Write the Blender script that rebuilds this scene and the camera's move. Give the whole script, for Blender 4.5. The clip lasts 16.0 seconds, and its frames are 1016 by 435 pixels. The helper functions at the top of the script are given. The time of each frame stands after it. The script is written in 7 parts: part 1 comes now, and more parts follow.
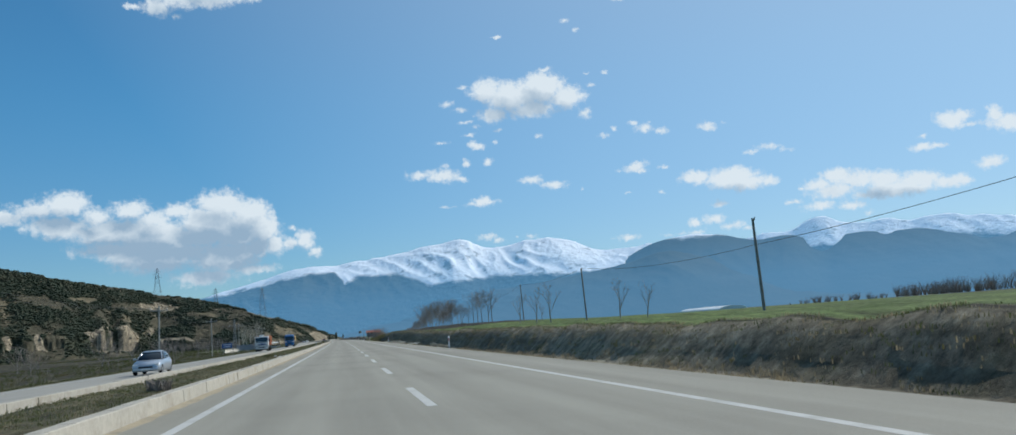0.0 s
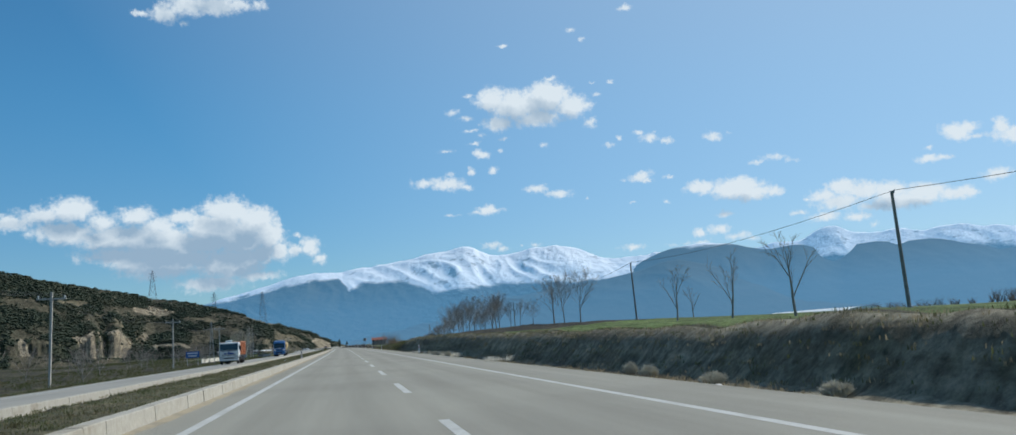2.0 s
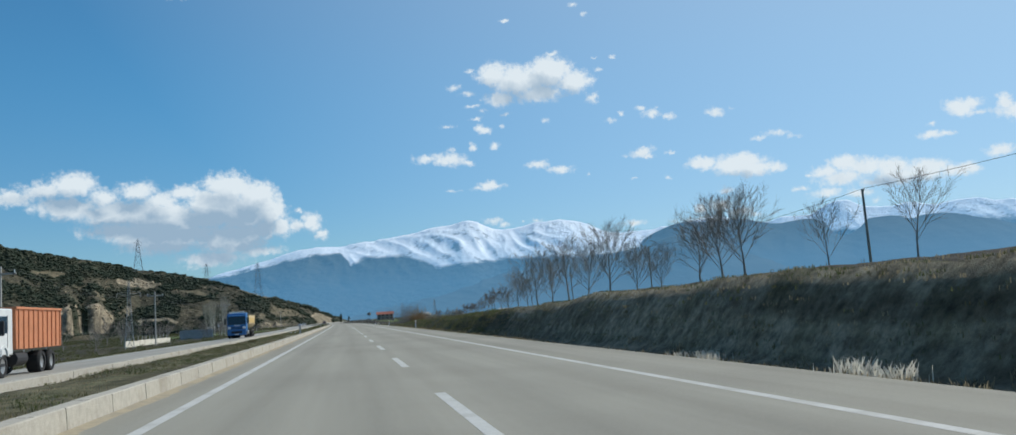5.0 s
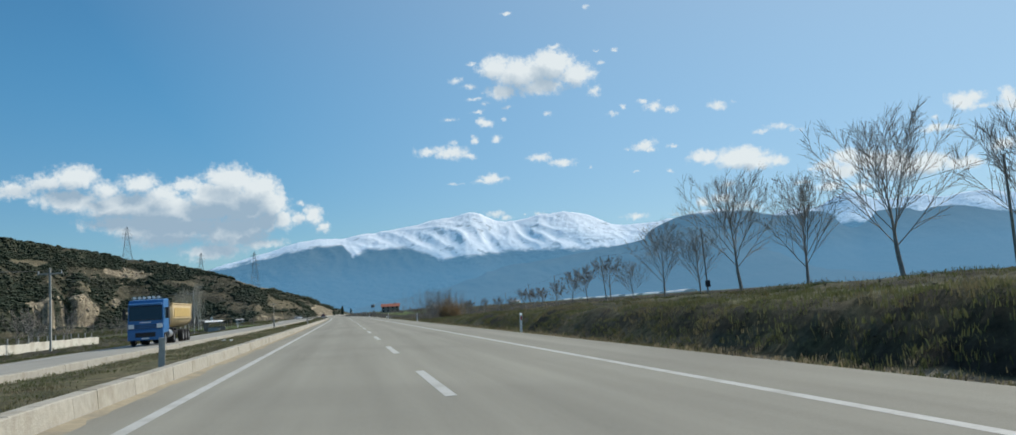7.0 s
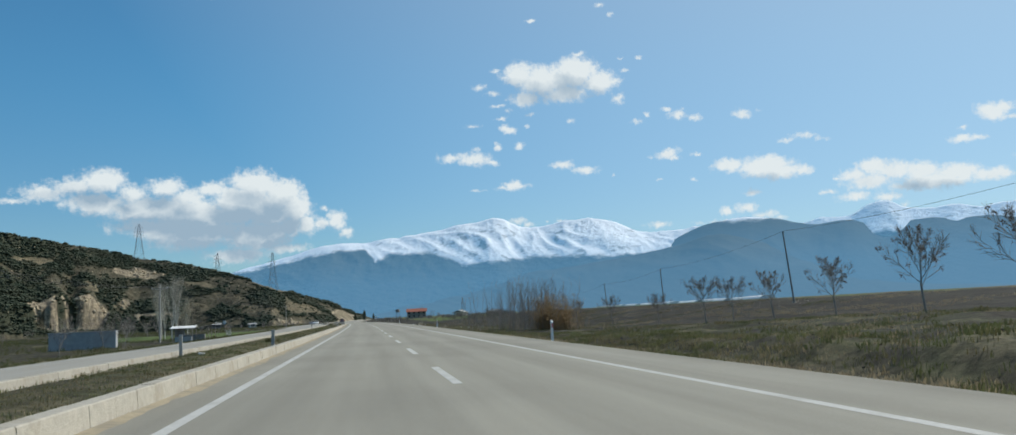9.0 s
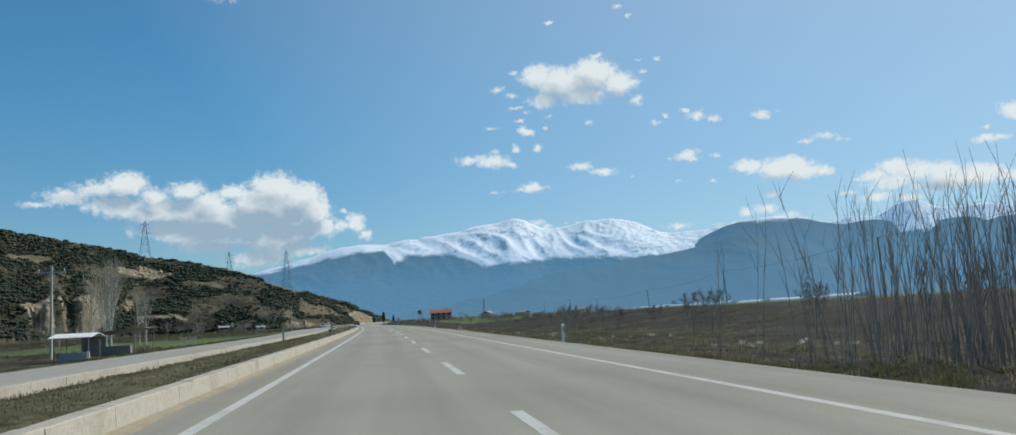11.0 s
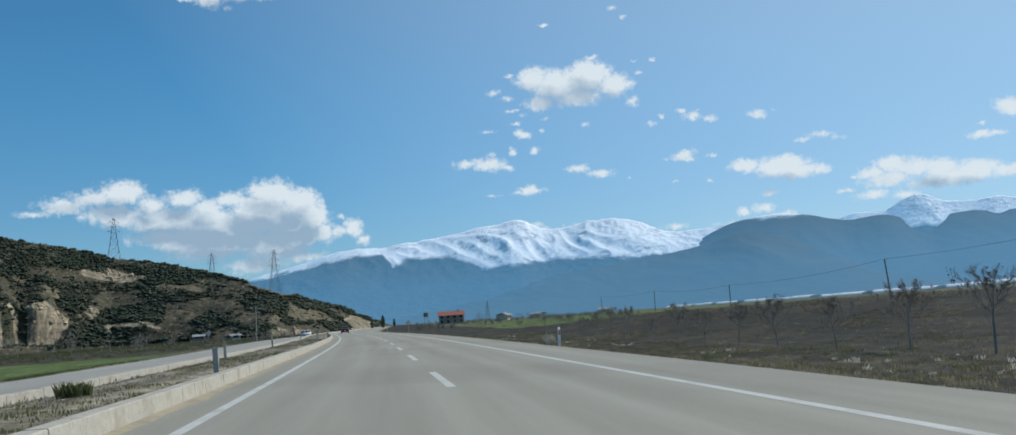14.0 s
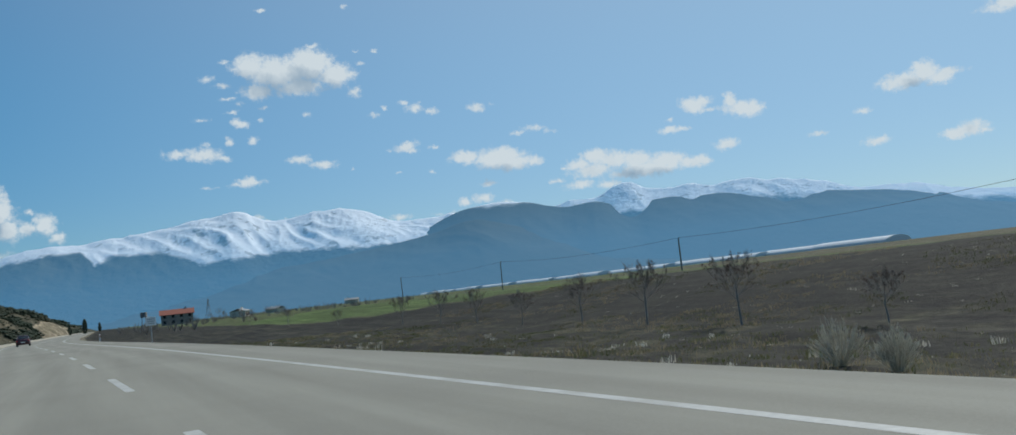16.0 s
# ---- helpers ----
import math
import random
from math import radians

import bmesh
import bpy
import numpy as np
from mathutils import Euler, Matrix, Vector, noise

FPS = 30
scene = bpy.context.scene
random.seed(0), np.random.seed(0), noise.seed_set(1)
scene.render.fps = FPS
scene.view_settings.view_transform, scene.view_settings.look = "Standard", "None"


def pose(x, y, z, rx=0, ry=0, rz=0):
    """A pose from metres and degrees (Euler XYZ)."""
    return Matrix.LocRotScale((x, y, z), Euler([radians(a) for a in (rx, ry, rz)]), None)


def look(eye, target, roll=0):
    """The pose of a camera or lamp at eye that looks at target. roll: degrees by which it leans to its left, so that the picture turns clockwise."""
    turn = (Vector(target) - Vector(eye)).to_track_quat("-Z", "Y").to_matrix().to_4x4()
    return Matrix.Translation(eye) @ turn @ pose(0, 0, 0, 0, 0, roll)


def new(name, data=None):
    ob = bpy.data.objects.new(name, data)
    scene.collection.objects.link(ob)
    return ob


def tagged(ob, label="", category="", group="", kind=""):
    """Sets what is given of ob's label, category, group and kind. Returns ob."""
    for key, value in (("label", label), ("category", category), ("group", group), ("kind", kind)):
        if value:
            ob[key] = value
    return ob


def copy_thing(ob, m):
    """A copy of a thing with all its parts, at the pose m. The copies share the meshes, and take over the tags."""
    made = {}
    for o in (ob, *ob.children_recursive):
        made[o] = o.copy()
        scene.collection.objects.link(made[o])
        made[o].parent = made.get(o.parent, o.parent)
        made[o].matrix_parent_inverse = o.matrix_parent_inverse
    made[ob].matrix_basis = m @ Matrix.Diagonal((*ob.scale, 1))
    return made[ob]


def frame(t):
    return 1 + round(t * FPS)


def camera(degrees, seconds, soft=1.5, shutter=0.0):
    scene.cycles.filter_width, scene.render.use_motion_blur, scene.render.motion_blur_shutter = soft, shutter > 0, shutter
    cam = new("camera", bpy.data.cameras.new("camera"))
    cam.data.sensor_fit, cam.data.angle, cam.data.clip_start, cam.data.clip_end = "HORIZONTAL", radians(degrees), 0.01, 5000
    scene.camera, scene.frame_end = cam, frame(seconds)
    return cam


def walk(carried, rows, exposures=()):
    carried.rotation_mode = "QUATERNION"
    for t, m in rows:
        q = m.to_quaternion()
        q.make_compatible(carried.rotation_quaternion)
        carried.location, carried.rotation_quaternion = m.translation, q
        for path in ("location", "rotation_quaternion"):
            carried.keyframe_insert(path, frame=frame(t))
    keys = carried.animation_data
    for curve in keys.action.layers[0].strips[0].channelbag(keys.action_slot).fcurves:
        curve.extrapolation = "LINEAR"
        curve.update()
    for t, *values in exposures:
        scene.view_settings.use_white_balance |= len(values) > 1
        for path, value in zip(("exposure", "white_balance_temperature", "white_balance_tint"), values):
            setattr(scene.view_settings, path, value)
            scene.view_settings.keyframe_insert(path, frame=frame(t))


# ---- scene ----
cam = camera(60, 16.0)
PATH = [
    (0.0, pose(-0.06, 0.23, 1.11, 97.02, 4.10, -10.49)),
    (0.5, pose(-0.07, 13.49, 1.11, 97.36, 3.94, -10.29)),
    (1.0, pose(-0.09, 26.91, 1.11, 97.52, 3.92, -10.25)),
    (1.5, pose(-0.11, 40.45, 1.11, 97.65, 3.90, -10.20)),
    (2.0, pose(-0.14, 54.13, 1.11, 97.60, 3.65, -10.24)),
    (2.5, pose(-0.19, 67.90, 1.11, 97.71, 3.74, -10.12)),
    (3.0, pose(-0.25, 81.75, 1.11, 97.54, 3.65, -10.09)),
    (3.5, pose(-0.31, 95.69, 1.11, 97.22, 3.55, -10.09)),
    (4.0, pose(-0.34, 109.69, 1.11, 96.75, 3.66, -10.10)),
    (6.5, pose(-0.56, 180.31, 1.11, 95.59, 3.46, -10.21)),
    (7.0, pose(-0.67, 194.51, 1.11, 95.58, 3.47, -10.05)),
    (7.5, pose(-0.80, 208.72, 1.11, 95.67, 3.35, -9.78)),
    (8.0, pose(-0.94, 222.94, 1.11, 95.78, 3.08, -9.51)),
    (8.5, pose(-1.09, 237.16, 1.11, 95.92, 2.84, -9.05)),
    (9.0, pose(-1.25, 251.38, 1.11, 96.11, 2.76, -8.66)),
    (9.5, pose(-1.39, 265.61, 1.11, 96.30, 2.47, -8.20)),
    (12.0, pose(-2.08, 336.92, 1.11, 96.30, 3.03, -7.14)),
    (12.5, pose(-2.21, 351.24, 1.11, 96.37, 3.03, -7.11)),
    (13.0, pose(-2.35, 365.60, 1.11, 96.38, 3.22, -7.15)),
    (13.5, pose(-2.52, 379.99, 1.11, 96.36, 3.39, -7.34)),
    (14.0, pose(-2.75, 394.45, 1.11, 96.49, 3.69, -7.49)),
    (14.5, pose(-3.02, 408.98, 1.11, 96.88, 4.49, -8.22)),
    (15.0, pose(-3.31, 423.57, 1.11, 96.29, 5.67, -12.13)),
    (15.5, pose(-3.66, 438.25, 1.11, 95.74, 5.77, -17.87)),
    (16.0, pose(-4.14, 453.05, 1.11, 94.38, 6.27, -25.20)),
]
walk(cam, PATH, [(0.0, 0.1, 6300, 8.0), (4.0, 0.12, 6300, 8.0), (6.5, 0.15, 6650, 8.0), (9.5, 0.14, 6700, 7.5), (12.5, 0.09, 6550, 8.0), (14.5, 0.07, 6300, 7.5), (15.5, 0.0, 6350, 7.0), (16.0, -0.13, 6350, 6.5)])

# ---- sky, sun, exposure ----
SUN_AZ, SUN_EL = 65.0, 41.0          # degrees to the right of the road's first heading; height
world = bpy.data.worlds.new("sky")
scene.world = world
world.use_nodes = True
wt = world.node_tree
wt.nodes.clear()


def wnode(kind, operation="", data_type="", blend_type="", feature=""):
    n = wt.nodes.new(kind)
    if operation:
        n.operation = operation
    if data_type:
        n.data_type = data_type
    if blend_type:
        n.blend_type = blend_type
    if feature:
        n.feature = feature
    return n


def wmath(op, a, b=None, c=None):
    n = wnode("ShaderNodeMath", operation=op)
    for i, v in enumerate((a, b, c)):
        if v is None:
            continue
        if isinstance(v, (int, float)):
            n.inputs[i].default_value = v
        else:
            wt.links.new(v, n.inputs[i])
    return n.outputs[0]


def wramp(v, lo, hi):
    n = wnode("ShaderNodeMapRange")
    n.interpolation_type = "SMOOTHSTEP"
    wt.links.new(v, n.inputs[0])
    n.inputs[1].default_value, n.inputs[2].default_value = lo, hi
    return n.outputs[0]


sky = wnode("ShaderNodeTexSky")
sky.sky_type, sky.sun_disc = "NISHITA", False
sky.sun_elevation, sky.sun_rotation = radians(SUN_EL), radians(SUN_AZ)
sky.air_density, sky.dust_density, sky.ozone_density = 1.0, 0.3, 3.0
sky.altitude = 900
coord = wnode("ShaderNodeTexCoord")
split = wnode("ShaderNodeSeparateXYZ")
wt.links.new(coord.outputs["Generated"], split.inputs[0])
azim = wmath("MULTIPLY", wmath("ARCTAN2", split.outputs[0], split.outputs[1]), 57.2958)
elev = wmath("MULTIPLY", wmath("ARCSINE", split.outputs[2]), 57.2958)
plane = wnode("ShaderNodeCombineXYZ")
wt.links.new(azim, plane.inputs[0])
wt.links.new(elev, plane.inputs[1])


def wnoise(at, scale, detail, rough):
    n = wnode("ShaderNodeTexNoise")
    wt.links.new(at, n.inputs["Vector"])
    n.inputs["Scale"].default_value, n.inputs["Detail"].default_value, n.inputs["Roughness"].default_value = scale, detail, rough
    return n


def warped(source, scale, detail, amount):
    n = wnoise(source, scale, detail, 0.6)
    off = wnode("ShaderNodeVectorMath", operation="SUBTRACT")
    wt.links.new(n.outputs["Color"], off.inputs[0])
    off.inputs[1].default_value = (0.5, 0.5, 0.5)
    mul = wnode("ShaderNodeVectorMath", operation="MULTIPLY_ADD")
    wt.links.new(off.outputs[0], mul.inputs[0])
    mul.inputs[1].default_value = (amount, amount * 0.7, 0.0)
    wt.links.new(source, mul.inputs[2])
    return mul.outputs[0]


def moved(source, da, de):
    n = wnode("ShaderNodeVectorMath", operation="ADD")
    wt.links.new(source, n.inputs[0])
    n.inputs[1].default_value = (da, de, 0)
    return n.outputs[0]


PUFFS = []


def puff(a, e, ra, re, layer="white"):
    """One billow of cloud: its bearing, height and half sizes in degrees."""
    PUFFS.append((a, e, ra, re, layer))


def heap(at, chosen):
    """How deep in the chosen billows a direction lies."""
    total = None
    for a, e, ra, re, layer in chosen:
        s = wnode("ShaderNodeVectorMath", operation="SUBTRACT")
        wt.links.new(at, s.inputs[0])
        s.inputs[1].default_value = (a, e, 0)
        m = wnode("ShaderNodeVectorMath", operation="MULTIPLY")
        wt.links.new(s.outputs[0], m.inputs[0])
        m.inputs[1].default_value = (1 / (ra * 1.12), 1 / (re * 1.12), 0)
        length = wnode("ShaderNodeVectorMath", operation="LENGTH")
        wt.links.new(m.outputs[0], length.inputs[0])
        d = wmath("MULTIPLY", wmath("SUBTRACT", 1.0, length.outputs["Value"]), min(2.0, 0.62 + 0.95 * re))
        if re < 0.26:  # thin wisps
            d = wmath("SUBTRACT", d, 0.14)
        total = d if total is None else wmath("SMOOTH_MAX", total, d, 0.12)
    return total


def billows(at):
    """Rounded cauliflower bulges at two sizes."""
    total = None
    for scale, amount in ((0.62, 0.55), (1.5, 0.32), (3.6, 0.16)):
        v = wnode("ShaderNodeTexVoronoi", feature="SMOOTH_F1")
        v.inputs["Scale"].default_value = scale
        v.inputs["Smoothness"].default_value = 0.35
        wt.links.new(at, v.inputs["Vector"])
        d = wmath("MULTIPLY", wmath("SUBTRACT", 0.48, v.outputs["Distance"]), amount)
        total = d if total is None else wmath("ADD", total, d)
    return total


puff(-15.91, 8.92, 1.38, 0.91)
puff(-17.49, 8.52, 1.50, 0.58)
puff(-19.03, 8.05, 1.50, 0.50)
puff(-20.52, 7.59, 1.25, 0.25)
puff(-14.21, 8.07, 1.04, 0.66)
puff(-12.48, 8.42, 1.46, 0.66)
puff(-11.00, 7.98, 1.25, 0.62)
puff(-9.84, 8.34, 1.25, 0.54)
puff(-7.10, 8.72, 1.75, 0.91)
puff(-5.53, 8.00, 1.38, 1.07)
puff(-4.70, 7.06, 1.16, 1.03)
puff(-4.02, 6.12, 0.83, 0.74)
puff(-7.74, 7.49, 2.50, 1.24)
puff(-11.03, 7.02, 3.33, 1.03)
puff(-13.62, 7.20, 2.50, 0.91)
puff(-16.12, 7.50, 2.29, 0.74)
puff(-9.93, 5.86, 3.32, 0.91)
puff(-7.24, 5.44, 2.90, 0.99)
puff(-11.47, 5.14, 1.91, 0.58)
puff(-8.26, 4.32, 2.28, 0.58)
puff(-5.29, 4.71, 1.74, 0.37)
puff(-2.17, 6.38, 0.75, 0.78)
puff(-1.60, 5.60, 0.50, 0.37)
puff(-2.83, 7.04, 0.33, 0.25)
puff(-14.84, 6.00, 0.33, 0.21)
puff(10.13, 15.20, 1.20, 0.91)
puff(11.83, 14.76, 2.13, 1.07)
puff(13.94, 15.14, 1.54, 1.07)
puff(15.33, 14.42, 1.53, 0.83)
puff(13.05, 13.90, 2.55, 0.66)
puff(10.57, 13.71, 1.19, 0.66)
puff(16.31, 14.40, 0.77, 0.37)
puff(14.14, 16.36, 0.65, 0.17)
puff(8.78, 15.59, 0.60, 0.12)
puff(7.48, 14.57, 0.47, 0.21)
puff(8.40, 14.13, 0.68, 0.25)
puff(16.64, 13.37, 0.59, 0.37)
puff(8.68, 13.35, 0.76, 0.17)
puff(9.34, 12.97, 0.51, 0.17)
puff(10.79, 12.73, 0.59, 0.12)
puff(8.83, 12.51, 0.51, 0.17)
puff(9.33, 11.80, 0.59, 0.33)
puff(10.50, 11.95, 0.30, 0.17)
puff(6.85, 12.06, 0.68, 0.17)
puff(8.47, 10.73, 0.25, 0.33)
puff(9.97, 10.69, 0.38, 0.29)
puff(13.31, 12.12, 0.34, 0.21)
puff(17.75, 11.76, 0.51, 0.21)
puff(18.42, 12.18, 0.25, 0.17)
puff(17.10, 15.06, 0.51, 0.17)
puff(18.15, 15.75, 0.26, 0.17)
puff(16.88, 15.82, 0.43, 0.12)
puff(5.51, 10.14, 0.84, 0.41)
puff(6.90, 9.96, 1.42, 0.50)
puff(7.16, 10.53, 0.38, 0.25)
puff(8.17, 9.70, 0.59, 0.25)
puff(12.72, 9.32, 0.84, 0.37)
puff(14.09, 8.86, 0.92, 0.33)
puff(16.04, 8.50, 0.21, 0.12)
puff(9.54, 8.11, 0.83, 0.33)
puff(8.68, 8.01, 0.58, 0.21)
puff(6.96, 7.93, 0.58, 0.12)
puff(19.70, 12.40, 0.38, 0.17)
puff(20.49, 11.98, 0.76, 0.37)
puff(21.50, 11.69, 0.55, 0.29)
puff(20.65, 12.33, 0.25, 0.21)
puff(24.42, 11.60, 0.67, 0.37)
puff(25.35, 11.71, 0.38, 0.17)
puff(28.08, 9.88, 0.84, 0.29)
puff(29.01, 9.62, 0.75, 0.21)
puff(26.91, 9.80, 0.59, 0.17)
puff(19.41, 9.58, 0.84, 0.37)
puff(19.93, 9.31, 0.59, 0.25)
puff(18.57, 9.42, 0.42, 0.17)
puff(21.46, 9.39, 0.50, 0.17)
puff(23.19, 8.52, 1.09, 0.45)
puff(25.56, 8.23, 1.75, 0.70)
puff(26.61, 7.90, 1.25, 0.50)
puff(25.71, 8.58, 1.00, 0.50)
puff(27.80, 7.83, 0.50, 0.33)
puff(24.60, 6.72, 0.71, 0.33)
puff(23.09, 5.65, 0.54, 0.33)
puff(24.29, 5.73, 1.00, 0.41)
puff(25.31, 5.29, 0.83, 0.33)
puff(26.17, 4.99, 0.50, 0.21)
puff(23.03, 5.13, 0.75, 0.21)
puff(22.03, 5.11, 0.62, 0.17)
puff(18.76, 5.10, 1.08, 0.25)
puff(21.21, 5.02, 0.75, 0.17)
puff(9.58, 5.91, 0.71, 0.29)
puff(10.28, 5.64, 0.50, 0.21)
puff(12.32, 5.72, 0.58, 0.21)
puff(11.47, 5.71, 0.25, 0.12)
puff(21.14, 7.89, 0.21, 0.17)
puff(18.84, 8.01, 0.33, 0.08)
puff(31.74, 7.69, 1.17, 0.54)
puff(30.71, 7.20, 0.83, 0.54)
puff(32.91, 7.27, 1.17, 0.54)
puff(34.50, 7.11, 1.12, 0.62)
puff(36.29, 6.82, 1.37, 0.62)
puff(37.86, 6.49, 1.16, 0.45)
puff(38.62, 6.45, 0.50, 0.29)
puff(34.96, 6.44, 2.49, 0.54)
puff(31.61, 6.74, 1.66, 0.54)
puff(33.83, 6.30, 2.08, 0.37)
puff(30.74, 5.94, 1.16, 0.29)
puff(32.44, 5.74, 0.83, 0.29)
puff(33.31, 5.21, 0.41, 0.21)
puff(29.23, 6.35, 0.66, 0.21)
puff(29.72, 7.13, 0.29, 0.12)
puff(38.35, 10.03, 0.92, 0.54)
puff(38.91, 10.23, 0.67, 0.37)
puff(39.34, 9.61, 0.84, 0.21)
puff(40.70, 9.95, 0.42, 0.58)
puff(41.37, 9.44, 1.17, 0.54)
puff(41.88, 9.26, 0.75, 0.45)
puff(36.73, 8.70, 0.92, 0.25)
puff(37.63, 8.70, 0.63, 0.17)
puff(36.82, 9.31, 0.42, 0.17)
puff(40.06, 7.35, 0.67, 0.41)
puff(50.82, 9.36, 1.38, 0.54)
puff(51.93, 9.75, 0.84, 0.66)
puff(52.73, 9.21, 1.05, 0.45)
puff(53.28, 9.47, 1.00, 0.33)
puff(50.08, 9.16, 0.75, 0.25)
puff(48.30, 8.04, 0.58, 0.21)
puff(48.96, 6.20, 0.83, 0.29)
puff(45.74, 7.09, 0.83, 0.17)
puff(53.13, 5.91, 0.83, 0.33)
puff(53.99, 6.02, 0.91, 0.41)
puff(54.63, 5.83, 0.58, 0.25)
puff(56.86, 12.59, 1.69, 0.50)
puff(-10.60, 20.56, 0.97, 0.54)
puff(-8.85, 21.20, 1.99, 0.74)
puff(-7.59, 21.19, 1.68, 0.62)
puff(-6.14, 21.33, 1.11, 0.45)
puff(-4.84, 21.38, 0.62, 0.41)
puff(-12.19, 20.45, 0.70, 0.17)
puff(-9.45, 20.03, 0.35, 0.21)
puff(-8.04, 22.07, 3.12, 0.74)
puff(19.38, 20.31, 0.53, 0.25)
puff(15.73, 19.26, 0.48, 0.21)
puff(16.41, 18.63, 0.35, 0.17)
puff(11.12, 18.59, 0.35, 0.12)
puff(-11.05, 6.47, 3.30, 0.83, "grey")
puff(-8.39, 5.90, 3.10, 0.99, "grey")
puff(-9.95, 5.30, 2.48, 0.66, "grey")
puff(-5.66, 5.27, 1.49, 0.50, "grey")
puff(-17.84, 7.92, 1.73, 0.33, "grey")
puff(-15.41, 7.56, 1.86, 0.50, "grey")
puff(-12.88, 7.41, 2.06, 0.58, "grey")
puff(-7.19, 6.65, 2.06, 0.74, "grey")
puff(-6.04, 5.66, 1.73, 0.83)
puff(-5.03, 6.01, 1.24, 0.74)
puff(-10.70, 5.50, 3.51, 0.74)
puff(-12.92, 6.11, 2.48, 0.66)
puff(-6.39, 6.82, 2.06, 1.07)
puff(-9.13, 6.74, 2.89, 0.91)
puff(-3.00, 6.14, 0.83, 0.50)
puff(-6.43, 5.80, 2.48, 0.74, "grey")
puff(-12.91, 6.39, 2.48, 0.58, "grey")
white = [p for p in PUFFS if p[4] == "white"]
large = [p for p in white if p[3] > 0.6]
bent = warped(warped(plane.outputs[0], 0.8, 3.0, 0.55), 2.8, 6.0, 0.62)
lit_side = moved(plane.outputs[0], 0.45, 0.95)
bent_lit = warped(warped(lit_side, 0.8, 3.0, 0.55), 2.8, 6.0, 0.62)
bulge, bulge_lit = billows(bent), billows(bent_lit)
fray = wmath("MULTIPLY", wmath("SUBTRACT", wnoise(plane.outputs[0], 2.6, 9.0, 0.72).outputs["Fac"], 0.5), 1.6)
broad = wnoise(plane.outputs[0], 0.5, 5.0, 0.55)
density = wmath("ADD", wmath("ADD", heap(bent, white), fray), bulge)
cover = wmath("MULTIPLY", wramp(density, -0.13, 0.78), 0.97)
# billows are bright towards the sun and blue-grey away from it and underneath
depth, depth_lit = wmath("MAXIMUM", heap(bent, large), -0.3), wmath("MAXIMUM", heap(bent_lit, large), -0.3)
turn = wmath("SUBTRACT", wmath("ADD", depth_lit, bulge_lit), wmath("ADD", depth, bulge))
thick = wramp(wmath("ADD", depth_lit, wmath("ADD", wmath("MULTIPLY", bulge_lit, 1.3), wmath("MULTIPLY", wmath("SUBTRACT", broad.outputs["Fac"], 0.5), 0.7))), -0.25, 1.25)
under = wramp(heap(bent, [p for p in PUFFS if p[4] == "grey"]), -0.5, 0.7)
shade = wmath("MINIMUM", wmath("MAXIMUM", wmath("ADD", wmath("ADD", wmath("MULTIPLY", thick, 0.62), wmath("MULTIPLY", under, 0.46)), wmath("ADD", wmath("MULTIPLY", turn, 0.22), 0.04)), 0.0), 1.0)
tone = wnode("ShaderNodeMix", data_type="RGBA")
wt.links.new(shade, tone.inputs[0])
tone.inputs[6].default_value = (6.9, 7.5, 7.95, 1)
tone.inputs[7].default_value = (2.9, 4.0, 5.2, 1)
clear = wnode("ShaderNodeMix", data_type="RGBA", blend_type="MULTIPLY")
clear.inputs[0].default_value = 1.0
wt.links.new(sky.outputs[0], clear.inputs[6])
low_air = wnode("ShaderNodeMix", data_type="RGBA")
wt.links.new(wramp(elev, 0.0, 17.0), low_air.inputs[0])
low_air.inputs[6].default_value = (0.58, 0.745, 0.85, 1)
low_air.inputs[7].default_value = (0.46, 0.92, 1.03, 1)
wt.links.new(low_air.outputs[2], clear.inputs[7])
# pale haze in the air towards the sun
toward = wnode("ShaderNodeVectorMath", operation="DOT_PRODUCT")
wt.links.new(coord.outputs["Generated"], toward.inputs[0])
toward.inputs[1].default_value = (math.sin(radians(SUN_AZ)) * math.cos(radians(SUN_EL)), math.cos(radians(SUN_AZ)) * math.cos(radians(SUN_EL)), math.sin(radians(SUN_EL)))
haze = wnode("ShaderNodeMapRange")
wt.links.new(toward.outputs["Value"], haze.inputs[0])
haze.inputs[1].default_value, haze.inputs[2].default_value, haze.inputs[4].default_value = 0.33, 1.0, 0.72
hazy = wnode("ShaderNodeMix", data_type="RGBA")
wt.links.new(haze.outputs[0], hazy.inputs[0])
wt.links.new(clear.outputs[2], hazy.inputs[6])
hazy.inputs[7].default_value = (4.7, 5.8, 7.0, 1)
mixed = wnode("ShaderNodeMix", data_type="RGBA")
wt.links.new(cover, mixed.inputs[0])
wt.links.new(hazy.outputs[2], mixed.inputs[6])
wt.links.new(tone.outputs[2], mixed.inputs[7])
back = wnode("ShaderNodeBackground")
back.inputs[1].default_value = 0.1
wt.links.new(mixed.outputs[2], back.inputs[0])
wout = wnode("ShaderNodeOutputWorld")
wt.links.new(back.outputs[0], wout.inputs[0])

